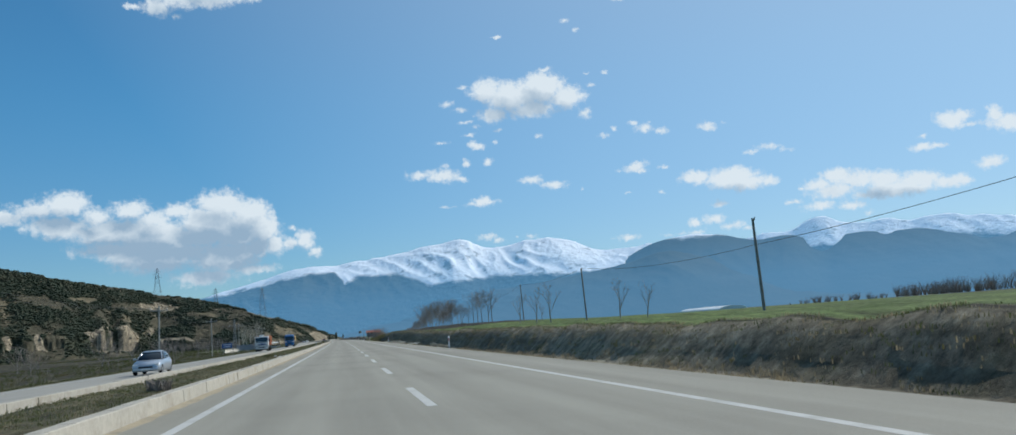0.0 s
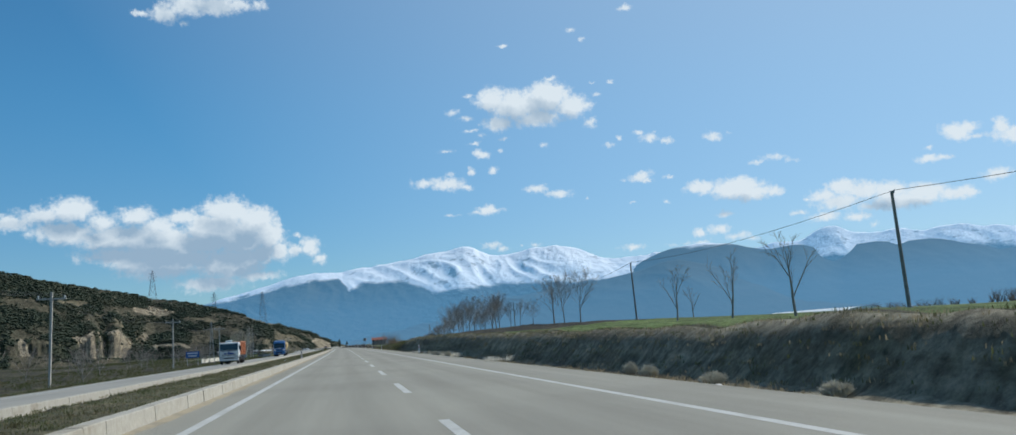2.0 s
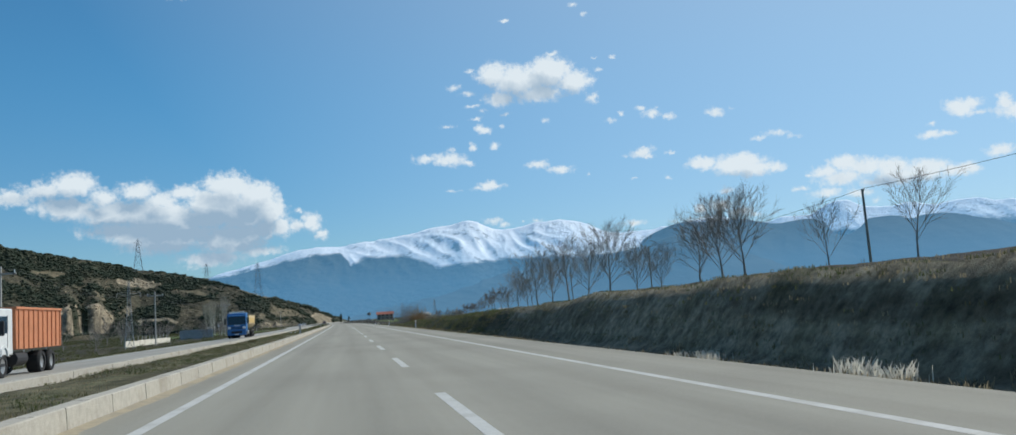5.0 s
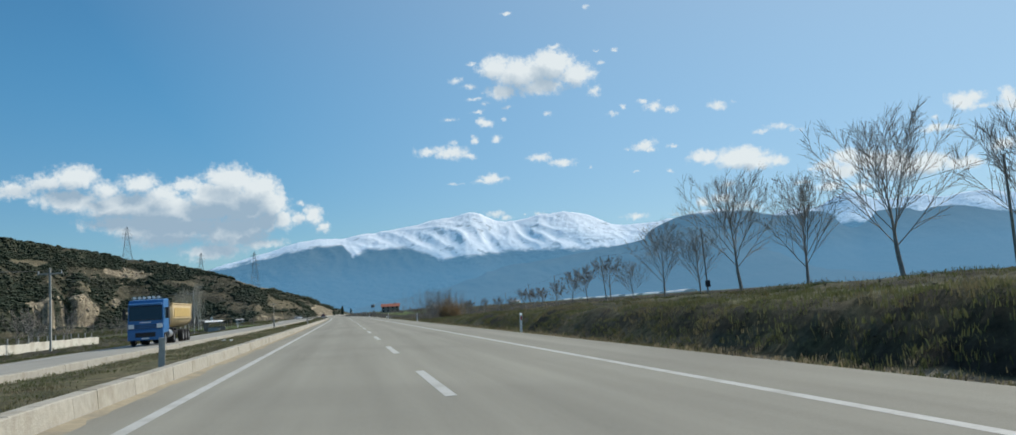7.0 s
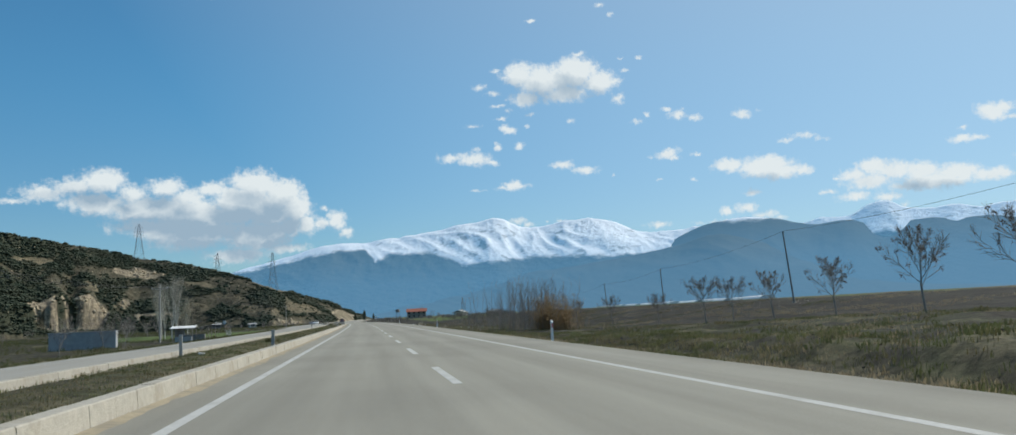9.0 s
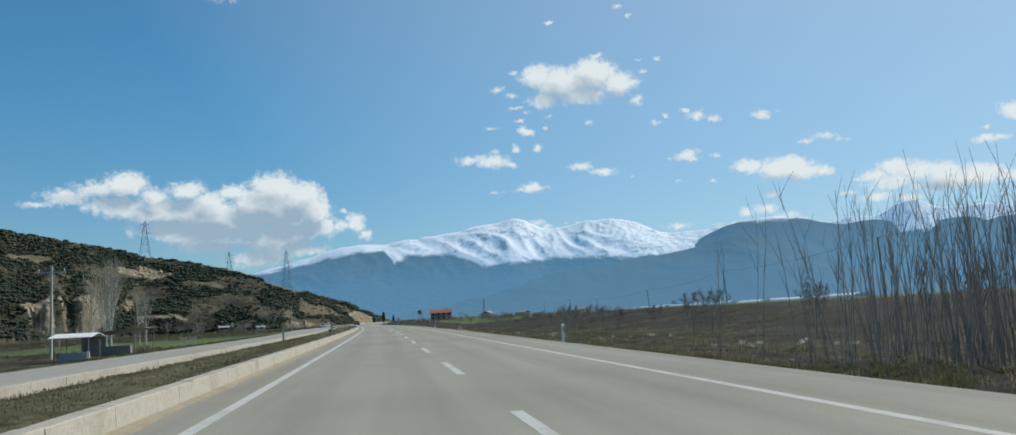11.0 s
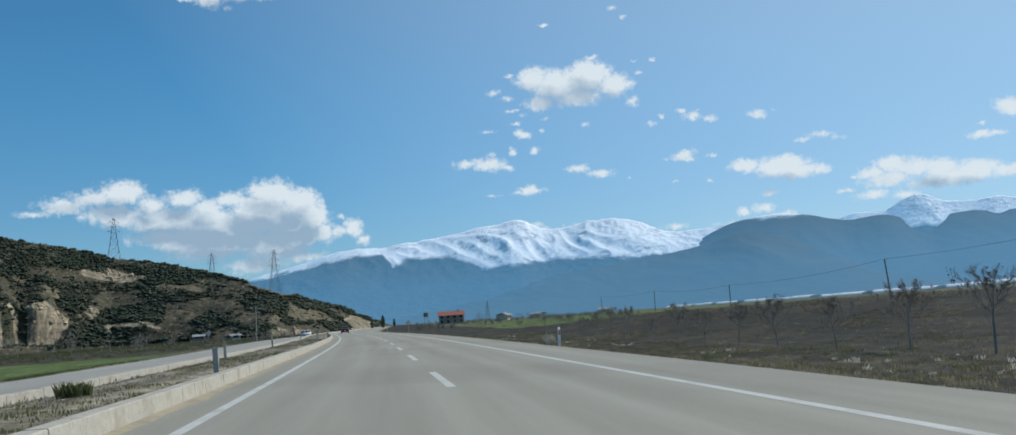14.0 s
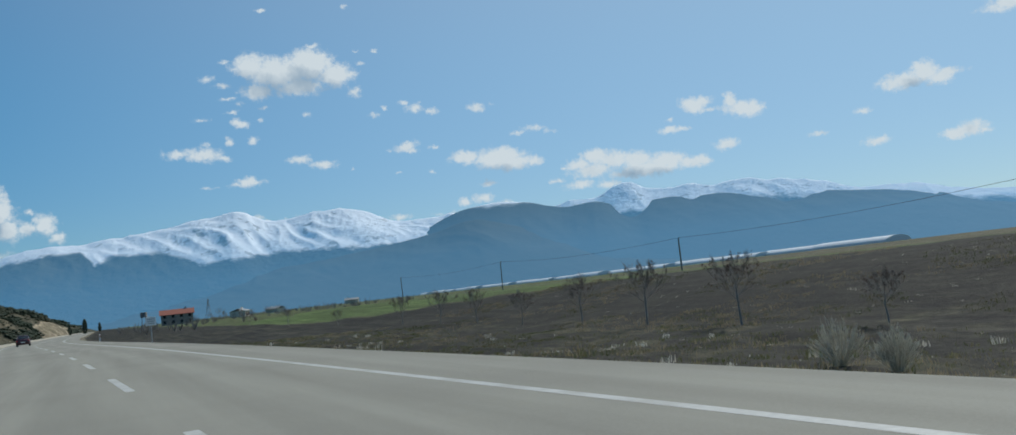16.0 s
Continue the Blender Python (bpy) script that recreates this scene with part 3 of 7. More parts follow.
def land_z(u, y):
    """Height of the ground."""
    if u > 5.6:
        top = bank_top(y)
        verge = -0.20 - 0.10 * min(1.0, (u - 5.6) / 1.5)
        if y > 285:
            verge -= 0.12 * smooth(285, 330, y) * min(1.0, (u - 5.6) / 1.0)
        edge = float(np.interp(y, [e[0] for e in EDGE], [e[1] for e in EDGE])) + 0.10 * wob(0, y, 0.15, 3.1)
        foot = 6.55 + 0.2 * wob(0, y, 0.2, 3.7)
        z = verge + (edge - verge) * smooth(foot, foot + 1.6, u) + (top - edge) * smooth(8.2, 19.0, u)
        out = max(0.0, u - 24.0)
        far = top + (float(np.interp(y, [f[0] for f in FARZ], [f[1] for f in FARZ])) - top) * smooth(0, 26, out)
        z = z if out == 0 else far
        rough = smooth(6.5, 7.2, u) * (1 - 0.75 * smooth(15, 30, u))
        z += rough * ((0.15 + 0.09 * smooth(185, 200, y)) * wob(u, y, 0.35, 1.0) + (0.08 + 0.07 * smooth(185, 200, y)) * wob(u, y, 1.1, 2.0))
        z += 0.10 * wob(u, y, 0.12, 5.0) * smooth(9, 20, u)
        if u > 140:
            z += 1.0 * wob(u, y, 0.006, 8.0) * smooth(140, 300, u) - 0.9 * smooth(300, 1200, u)
        z += 1.0 * smooth(95, 165, u) * smooth(500, 590, y) * (1 - smooth(900, 1200, y))
        return z
    if u > -4.5:
        return -0.35
    if u > -8.4:
        return 0.06 + 0.07 * math.sin((u + 4.5) / -3.9 * math.pi) + 0.05 * wob(u, y, 0.8, 4.0)
    if u > -19.6:
        return -0.85
    out = -u - 19.6
    z = -0.55 - 0.55 * smooth(0, 8, out) - 0.25 * smooth(8, 40, out)
    z += 0.12 * wob(u, y, 0.3, 6.0) * smooth(0.3, 3, out) + 0.35 * wob(u, y, 0.04, 7.0) * smooth(15, 60, out)
    return z


def zone_of(u, y):
    r = g = b = 0.0
    if u > 5.6:
        green = y < 98 + 1.3 * u + 4 * wob(u, 0, 0.1, 2.0)
        if u < 6.5 + 0.3 * wob(u, y, 0.3, 9.0):
            b = 0.75
        elif u < 8.4:
            # extra straw before y 185: its pale colour imitates glare lifting the bank's shade
            g, b = (0.22, 0.54) if y < 185 else ((0.50, 0.30) if y < 285 else (0.54, 0.34))
        elif u < 30:
            if green and u > 8.6:
                r = 1.0
            elif y < 200:
                g, b = 0.58, 0.24
            elif y < 300:
                r, g, b = 0.49, 0.52, 0.24
            else:
                g, b = 0.57, (0.36 if u < 17 else 0.28)
        else:
            if y < 250:
                r = 1.0 if (u < 48 or 75 < u < 110) else 0.0
                g = 1.0 if 48 <= u <= 75 else 0.0
            elif y < 620:
                edge = 50 - 48 * smooth(500, 640, y)
                g, r = (0.63, 0.0) if u < edge else (0.0, 1.0 if u < edge + 60 else 0.35)
            else:
                r = 0.5
    elif -8.5 < u < -4.4:
        b = 0.37 + 0.44 * smooth(365, 405, y) * (0.75 + 0.5 * wob(u, y, 0.12, 3.0))
    elif u < -19.6:
        out = -u - 19.6
        b = 0.55 if out < 3 else 0.3
        if 440 < y < 535 and 4 < out < 48:
            r, b = 0.58, 0.2
        elif out > 9:
            g, b = 0.52, 0.36
    return r, g, b


def grid_mesh(name, us, ys, place, shade=None):
    """A sheet over a lattice; place(i, j) gives a vertex, shade(i, j) its cover."""
    nu = len(us)
    verts = [place(u, y) for y in ys for u in us]
    faces = [(j * nu + i, j * nu + i + 1, (j + 1) * nu + i + 1, (j + 1) * nu + i) for j in range(len(ys) - 1) for i in range(nu - 1)]
    me = bpy.data.meshes.new(name)
    me.from_pydata(verts, [], faces)
    if shade:
        att = me.color_attributes.new("zone", "FLOAT_COLOR", "POINT")
        cols = np.array([(*shade(u, y), 1.0) for y in ys for u in us], dtype=np.float32)
        att.data.foreach_set("color", cols.ravel())
    me.polygons.foreach_set("use_smooth", [True] * len(me.polygons))
    return me


def steps(*spans):
    out = []
    for a, b, d in spans:
        n = max(1, int(round((b - a) / d)))
        out += [a + (b - a) * i / n for i in range(n)]
    return out + [spans[-1][1]]


us = steps((-4300, -600, 370), (-600, -100, 50), (-100, -40, 6), (-40, -19.7, 1.7), (-19.7, -8.45, 5.5), (-8.45, -4.4, 0.45), (-4.4, 5.6, 5.0), (5.6, 16, 0.42), (16, 32, 0.9), (32, 60, 3), (60, 160, 7), (160, 600, 40), (600, 4300, 370))
ys = steps((-300, -10, 29), (-10, 520, 0.95), (520, 700, 4), (700, 1400, 25), (1400, 4650, 325))
ground = new("ground", grid_mesh("ground", us, ys, lambda u, y: (mid(y) + u, y, land_z(u, y)), zone_of))
ground.data.materials.append(LAND)
tagged(ground, "winter farmland with green crop, dark ploughed soil and a grassy road cutting", "ground", kind="structure")


def part(name, bm, mat, parent, label=""):
    me = bpy.data.meshes.new(name)
    bm.to_mesh(me)
    bm.free()
    me.materials.append(mat)
    ob = new(name, me)
    ob.parent = parent
    return tagged(ob, label) if label else ob


def empty(name, m, label="", category="", group="", kind=""):
    ob = new(name)
    ob.empty_display_size = 0.2
    ob.matrix_world = m
    return tagged(ob, label, category, group, kind)


def ribbon(name, u0, z0, u1, z1, y0, y1, mat, step=6.0, thick=0.0):
    """A strip along the road between two offsets; with a thickness it is a slab."""
    n = max(1, int(round((y1 - y0) / step)))
    verts, faces = [], []
    for i in range(n + 1):
        y = y0 + (y1 - y0) * i / n
        x = mid(y)
        verts += [(x + u0, y, z0), (x + u1, y, z1)]
        if thick:
            verts += [(x + u0, y, z0 - thick), (x + u1, y, z1 - thick)]
    k = 4 if thick else 2
    for i in range(n):
        a, b = i * k, (i + 1) * k
        faces.append((a, a + 1, b + 1, b))
        if thick:
            faces += [(a + 2, a, b, b + 2), (a + 1, a + 3, b + 3, b + 1)]
    if thick:
        faces += [(0, 2, 3, 1), (n * k + 1, n * k + 3, n * k + 2, n * k)]
    me = bpy.data.meshes.new(name)
    me.from_pydata(verts, [], faces)
    me.materials.append(mat)
    att = me.attributes.new("across", "FLOAT", "POINT")
    att.data.foreach_set("value", [v for i in range(n + 1) for v in ((u0, u1) * (k // 2))])
    return new(name, me)


def road_z(u):
    return -0.0175 * u


def opp_z(u):
    return -0.15 + 0.032 * (u + 8.6)


ROAD_END = 1300
road = ribbon("road", -4.36, road_z(-4.36), 5.75, road_z(5.75), -120, ROAD_END, ASPHALT, thick=0.4)
tagged(road, "pale worn asphalt carriageway with white lane lines", "road", kind="structure")
opposite = ribbon("road_opposite", -19.7, opp_z(-19.7), -8.62, opp_z(-8.62), -120, ROAD_END, ASPHALT_FAR, thick=0.5)
tagged(opposite, "pale asphalt oncoming carriageway beyond the median", "road", kind="structure")
for name, u, w in (("edge_line", -3.5, 0.16), ("edge_line", 3.5, 0.17)):
    l = ribbon(name, u - w / 2, road_z(u) + 0.0018 + 0.00875 * w, u + w / 2, road_z(u) + 0.0018 - 0.00875 * w, -60, ROAD_END - 200, LINE_PAINT, 5.0)
    l.parent = road
for u in (-9.6, -18.2):
    l = ribbon("edge_line", u - 0.07, opp_z(u) + 0.003, u + 0.07, opp_z(u) + 0.007, -60, ROAD_END - 200, LINE_PAINT, 8.0)
    l.parent = opposite
bm = bmesh.new()
bmesh.ops.create_cube(bm, size=1, matrix=Matrix.Diagonal((0.155, 4.9, 0.004, 1)))
dash_me = bpy.data.meshes.new("lane_dash")
bm.to_mesh(dash_me)
bm.free()
dash_me.materials.append(LINE_PAINT)
for k in range(-1, 62):
    y = 13.70 + 2.45 + 12.0 * k
    d = new("lane_dash", dash_me)
    d.parent = road
    d.matrix_world = on_road(0, y, 0.001)

# ---- mountains ----
EYE = (-0.8, 226.0)


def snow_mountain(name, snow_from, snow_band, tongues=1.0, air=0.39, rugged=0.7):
    """A far range: dark woods below, snow above a ragged line, with blue haze painted in as a glow (share: air)."""
    m = bpy.data.materials.new(name)
    m.use_nodes = True
    t = m.node_tree
    b = t.nodes["Principled BSDF"]
    b.inputs["Roughness"].default_value, b.inputs["Specular IOR Level"].default_value = 0.95, 0.1
    geo = t.nodes.new("ShaderNodeNewGeometry")
    sep = t.nodes.new("ShaderNodeSeparateXYZ")
    t.links.new(geo.outputs["Position"], sep.inputs[0])

    def noise_of(scale, detail, rough):
        n = t.nodes.new("ShaderNodeTexNoise")
        n.inputs["Scale"].default_value, n.inputs["Detail"].default_value, n.inputs["Roughness"].default_value = scale, detail, rough
        t.links.new(geo.outputs["Position"], n.inputs["Vector"])
        return n.outputs["Fac"]

    def plus(v, k, w):
        n = t.nodes.new("ShaderNodeMath")
        n.operation = "MULTIPLY_ADD"
        t.links.new(v, n.inputs[0])
        n.inputs[1].default_value = k
        t.links.new(w, n.inputs[2])
        return n.outputs[0]
    nz = t.nodes.new("ShaderNodeSeparateXYZ")
    t.links.new(geo.outputs["Normal"], nz.inputs[0])
    over = t.nodes.new("ShaderNodeAttribute")
    over.attribute_name = "over_snow_line"
    h = plus(noise_of(0.011, 8.0, 0.6), 52.0 * tongues, over.outputs["Fac"])
    h = plus(noise_of(0.05, 6.0, 0.7), 26.0 * tongues, h)
    h = plus(nz.outputs[2], 30.0, h)
    r = t.nodes.new("ShaderNodeMapRange")
    r.interpolation_type = "SMOOTHSTEP"
    t.links.new(h, r.inputs[0])
    r.inputs[1].default_value, r.inputs[2].default_value = snow_from, snow_from + snow_band
    woods = t.nodes.new("ShaderNodeMix")
    woods.data_type = "RGBA"
    woods.inputs[6].default_value = (0.045, 0.055, 0.04, 1)
    woods.inputs[7].default_value = (0.085, 0.085, 0.065, 1)
    t.links.new(noise_of(0.006, 7.0, 0.6), woods.inputs[0])
    # dark rock that breaks through the snow on steep ground
    crag = t.nodes.new("ShaderNodeMapRange")
    t.links.new(plus(nz.outputs[2], -0.75, noise_of(0.013, 5.0, 0.6)), crag.inputs[0])
    crag.inputs[1].default_value, crag.inputs[2].default_value, crag.inputs[3].default_value, crag.inputs[4].default_value = -0.07, 0.0, 1.0, 0.45
    snow = t.nodes.new("ShaderNodeMath")
    snow.operation = "MULTIPLY"
    t.links.new(r.outputs[0], snow.inputs[0])
    t.links.new(crag.outputs[0], snow.inputs[1])
    c = t.nodes.new("ShaderNodeMix")
    c.data_type = "RGBA"
    t.links.new(snow.outputs[0], c.inputs[0])
    t.links.new(woods.outputs[2], c.inputs[6])
    c.inputs[7].default_value = (0.93, 0.93, 0.94, 1)
    t.links.new(c.outputs[2], b.inputs["Base Color"])
    relief = t.nodes.new("ShaderNodeBump")
    relief.inputs["Strength"].default_value, relief.inputs["Distance"].default_value = rugged, 20.0
    t.links.new(noise_of(0.022, 9.0, 0.62), relief.inputs["Height"])
    t.links.new(relief.outputs[0], b.inputs["Normal"])
    # blue light given off by the slopes imitates haze, less of it higher up
    haze_glow = t.nodes.new("ShaderNodeEmission")
    haze_glow.inputs[0].default_value = (0.14, 0.43, 0.78, 1)
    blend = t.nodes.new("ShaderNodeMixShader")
    haze_by_height = t.nodes.new("ShaderNodeMapRange")
    t.links.new(sep.outputs[2], haze_by_height.inputs[0])
    haze_by_height.inputs[1].default_value, haze_by_height.inputs[2].default_value, haze_by_height.inputs[3].default_value, haze_by_height.inputs[4].default_value = 150, 480, air + 0.02, air - 0.18
    t.links.new(haze_by_height.outputs[0], blend.inputs[0])
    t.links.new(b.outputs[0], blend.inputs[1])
    t.links.new(haze_glow.outputs[0], blend.inputs[2])
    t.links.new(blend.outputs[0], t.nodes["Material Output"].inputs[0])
    return m


def ridge(name, sky_line, near, far, mat, label, spurs=1.0, jag=0.06, hollow=1.6, seed=0.0, snow_line=((0, 9.0),)):
    """A mountain range: the height of its crest in degrees by bearing, its foot at near metres, its crest at far metres."""
    a0, a1 = sky_line[0][0], sky_line[-1][0]
    cols, rows = int((a1 - a0) / 0.085), 60
    verts, over = [], []
    for j in range(rows + 5):
        p = j / rows
        for i in range(cols + 1):
            a = a0 + (a1 - a0) * i / cols
            e = float(np.mean(np.interp((a - 0.35, a - 0.12, a + 0.12, a + 0.35), [s[0] for s in sky_line], [s[1] for s in sky_line])))
            q = min(p, 2 - p)
            e += jag * noise.fractal(Vector((a * 0.9, seed, 0)), 0.8, 2.2, 6) * smooth(0.8, 1.0, q)
            crest = far * math.tan(radians(e))
            # spurs and gullies that run down from the crest
            X, D = radians(a) * far, p * (far - near)
            bend = 90 * noise.noise(Vector((X / 420, D / 420, seed + 4))) + 0.28 * D
            big = 1.0 - 2.0 * abs(noise.noise(Vector(((X + bend) / 260, D * 0.35 / 260, seed))))
            mid_n = 1.0 - 2.0 * abs(noise.noise(Vector(((X + bend * 1.3) / 105, D * 0.4 / 105, seed + 2))))
            small = noise.fractal(Vector((X / 60, D * 0.8 / 60, seed + 6)), 0.9, 2.1, 4)
            fold = 1.0 - 2.0 * abs(noise.noise(Vector(((X - bend * 0.8) / 48, D * 0.45 / 48, seed + 9))))
            body = q ** hollow
            z = crest * body + spurs * (34 * big * (0.75 + 0.9 * noise.noise(Vector((X / 500, D / 500, seed + 20)))) + 22 * mid_n + 5.0 * fold + 3.0 * small) * (q * (1.12 - q) * 2.5) * (0.16 + 0.84 * smooth(0.35, 0.75, q))
            d = near + (far - near) * p
            th = radians(a)
            verts.append((EYE[0] + d * math.sin(th), EYE[1] + d * math.cos(th), z - 4))
            over.append(z - d * math.tan(radians(float(np.interp(a, [s[0] for s in snow_line], [s[1] for s in snow_line])))))
    n = cols + 1
    faces = [(j * n + i, j * n + i + 1, (j + 1) * n + i + 1, (j + 1) * n + i) for j in range(rows + 4) for i in range(cols)]
    me = bpy.data.meshes.new(name)
    me.from_pydata(verts, [], faces)
    me.polygons.foreach_set("use_smooth", [True] * len(me.polygons))
    me.attributes.new("over_snow_line", "FLOAT", "POINT").data.foreach_set("value", over)
    me.materials.append(mat)
    return tagged(new(name, me), label, "mountain", kind="structure")


# painted haze glow: least on the nearer slopes, most on the far peaks
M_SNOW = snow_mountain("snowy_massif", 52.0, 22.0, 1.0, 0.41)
M_FRONT = snow_mountain("wooded_slopes_haze_glow", 66.0, 30.0, 1.0, 0.40, 0.18)
M_NEAR = snow_mountain("nearer_slopes_haze_glow", 66.0, 30.0, 1.0, 0.345, 0.18)
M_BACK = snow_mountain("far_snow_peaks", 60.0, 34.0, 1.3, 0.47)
CREST = [(-16, 0.8), (-12, 2.2), (-8.3, 3.28), (-5.73, 3.92), (-4.52, 4.17), (-3.29, 4.59), (-2.47, 4.66), (-1.44, 4.80), (-0.41, 4.78), (0.85, 5.03), (1.9, 5.12), (2.96, 5.22), (4.23, 5.38), (5.09, 5.57), (5.95, 5.80), (6.81, 5.87), (7.45, 5.99), (8.23, 6.14), (8.72, 5.89), (9.33, 5.50), (9.95, 5.28),
         (10.59, 5.32), (11.23, 5.39), (11.88, 5.50), (12.53, 5.66), (13.17, 5.69), (13.81, 5.76), (14.65, 5.73), (15.47, 5.53), (16.07, 5.22), (16.67, 4.92), (17.27, 4.69), (18.09, 4.58), (18.92, 4.62), (19.74, 4.59), (20.57, 4.71), (21.19, 4.82), (24, 3.9), (30, 2.0)]
SNOWY = [(-16, 3.4), (-8.3, 3.3), (-5.7, 3.75), (-2.5, 4.42), (-0.42, 4.52), (0.23, 3.73), (1.2, 4.12), (2.5, 4.08), (3.5, 4.21), (4.1, 4.04), (5.0, 3.68), (5.8, 3.24), (6.6, 3.35), (8.3, 3.38), (10, 3.5), (13.4, 3.5), (16, 3.4), (19.7, 3.4)]
FRONT = [(-2, 0.2), (-1, 0.9), (2.3, 2.0), (4.9, 2.6), (6.6, 3.0), (9.2, 3.33), (11.7, 3.5), (14.25, 3.66), (15.3, 3.99), (16.4, 4.06), (17.6, 3.78), (18.1, 3.69), (19.1, 3.90), (19.9, 4.30), (20.9, 4.77), (21.9, 5.0), (23.0, 5.10), (23.8, 5.25), (25.8, 5.0), (26.5, 4.79), (27.3, 4.55), (28.0, 4.43), (29.2, 4.54), (29.9, 4.61), (30.6, 4.45), (31.3, 4.13),
         (32.2, 3.92), (33.1, 4.22), (34.1, 4.37), (36.0, 4.16), (37.3, 4.21), (38.9, 4.05), (40.0, 3.85), (41.4, 3.47), (42.8, 3.61), (46.5, 3.21), (48.7, 2.83), (50.1, 2.44), (51.4, 2.06), (53.4, 1.67), (55.6, 1.51), (62, 1.2), (75, 0.8)]
PEAKS = [(23, 2.0), (26.4, 4.5), (27.5, 4.6), (28.2, 4.84), (29.2, 4.75), (30.0, 4.75), (30.6, 5.12), (31.4, 5.48), (31.9, 5.6), (32.3, 5.5), (32.8, 5.2), (33.8, 4.9), (34.9, 4.85), (35.5, 5.0), (36.5, 4.87), (37.1, 4.65), (38.0, 4.82), (39.0, 4.88), (39.8, 4.79), (40.3, 4.52), (41.0, 4.6), (41.3, 4.5), (42.9, 4.25), (43.8, 4.04), (44.5, 3.69), (45.3, 3.47),
         (46.2, 3.38), (47.3, 3.38), (48.75, 3.22), (50.1, 2.83), (51.5, 2.51), (53.5, 2.26), (54.5, 2.23), (55.7, 1.98), (62, 1.5), (75, 1.0)]
NEARER = [(-1, 0.3), (2, 0.9), (4.8, 1.45), (7.4, 1.94), (9.1, 2.36), (11.2, 2.61), (13.3, 2.77), (15.9, 3.1), (18, 3.38), (20, 3.8), (21.4, 4.2), (22.6, 4.3), (25.6, 3.3), (29.3, 2.2), (33, 1.5), (40, 0.6)]
ridge("mountain_massif", CREST, 3700, 4740, M_SNOW, "snow-capped mountain massif, wooded lower slopes turned blue by an added haze glow", 0.8, 0.03, 1.15, 1.0, SNOWY)
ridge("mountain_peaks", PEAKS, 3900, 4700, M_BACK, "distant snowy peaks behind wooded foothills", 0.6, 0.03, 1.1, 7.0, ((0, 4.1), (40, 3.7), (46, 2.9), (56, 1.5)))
ridge("mountain_foothills", FRONT, 3500, 4560, M_FRONT, "wooded mountain slopes with traces of snow under a painted blue haze", 0.22, 0.03, 1.1, 13.0, ((0, 6.0), (21, 5.2), (23, 4.9), (24, 4.85), (26, 4.9), (28, 6.0)))
ridge("mountain_shoulder", NEARER, 3300, 4200, M_NEAR, "wooded shoulder below the mountain range under a painted blue haze", 0.35, 0.02, 1.1, 17.0)

# ---- the scrub hill ----
HC = (0.0, 250.0)
H_AZ = [-100, -85, -60, -40, -25.5, -21.5, -17.5, -14.0, -11.5, -9.6, -6.3, -3.0, -0.9, 0.3]
H_R = [600, 600, 650, 700, 789, 817, 875, 925, 920, 915, 870, 1000, 1110, 1180]
H_Z = [60, 80, 100, 105, 94, 86, 78, 71, 63.5, 55, 35.5, 22.5, 7, -2]
H_BASE = [470, 480, 520, 590, 690, 710, 765, 815, 810, 800, 765, 900, 1040, 1150]


def hill_at(a, p):
    R, Z, B = (float(np.interp(a, H_AZ, h)) for h in (H_R, H_Z, H_BASE))
    r = B + (R - B) * p
    q = max(0.0, min(p, 2.0 - p))
    th = radians(a)
    x, y = HC[0] + r * math.sin(th), HC[1] + r * math.cos(th)
    body = q ** 0.93
    # the quarried face: a shelf, a steep wall and the natural slope above it
    cut = smooth(-15.75, -16.15, a) * smooth(-34, -27, a) * (0.3 + 0.7 * smooth(-20.0, -18.4, a))
    lip = 0.30 + 0.10 * wob(a, 0, 0.9, 1.0) + 0.06 * smooth(-18.2, -16.8, a) * smooth(-15.9, -16.6, a)
    wall_at = 0.14 + 0.10 * wob(a, 0, 1.1, 9.0) + 0.03 * wob(a, 0, 4.0, 2.0)
    steep = 0.05 + (lip - 0.05) * smooth(wall_at, wall_at + 0.05, q) + (1 - lip) * max(0.0, (q - wall_at) / (1 - wall_at)) ** 1.15
    steep = steep if q > 0.03 else body
    small = smooth(-11.6, -12.4, a) * smooth(-14.6, -14.0, a)
    body = body + cut * (steep - body) + small * 0.055 * smooth(0.09, 0.115, q) * (1 - smooth(0.13, 0.4, q))
    z = -2.0 + (Z + 2.0) * body
    rough = smooth(0, 0.12, q) * min(1.0, Z / 30)
    z += (2.4 * wob(x, y, 0.016, 2.0) + 1.3 * wob(x, y, 0.06, 4.0) + 0.6 * wob(x, y, 0.19, 5.0)) * rough * (1 + 0.8 * cut * (1 - smooth(0.3, 0.5, q)))
    return x, y, z


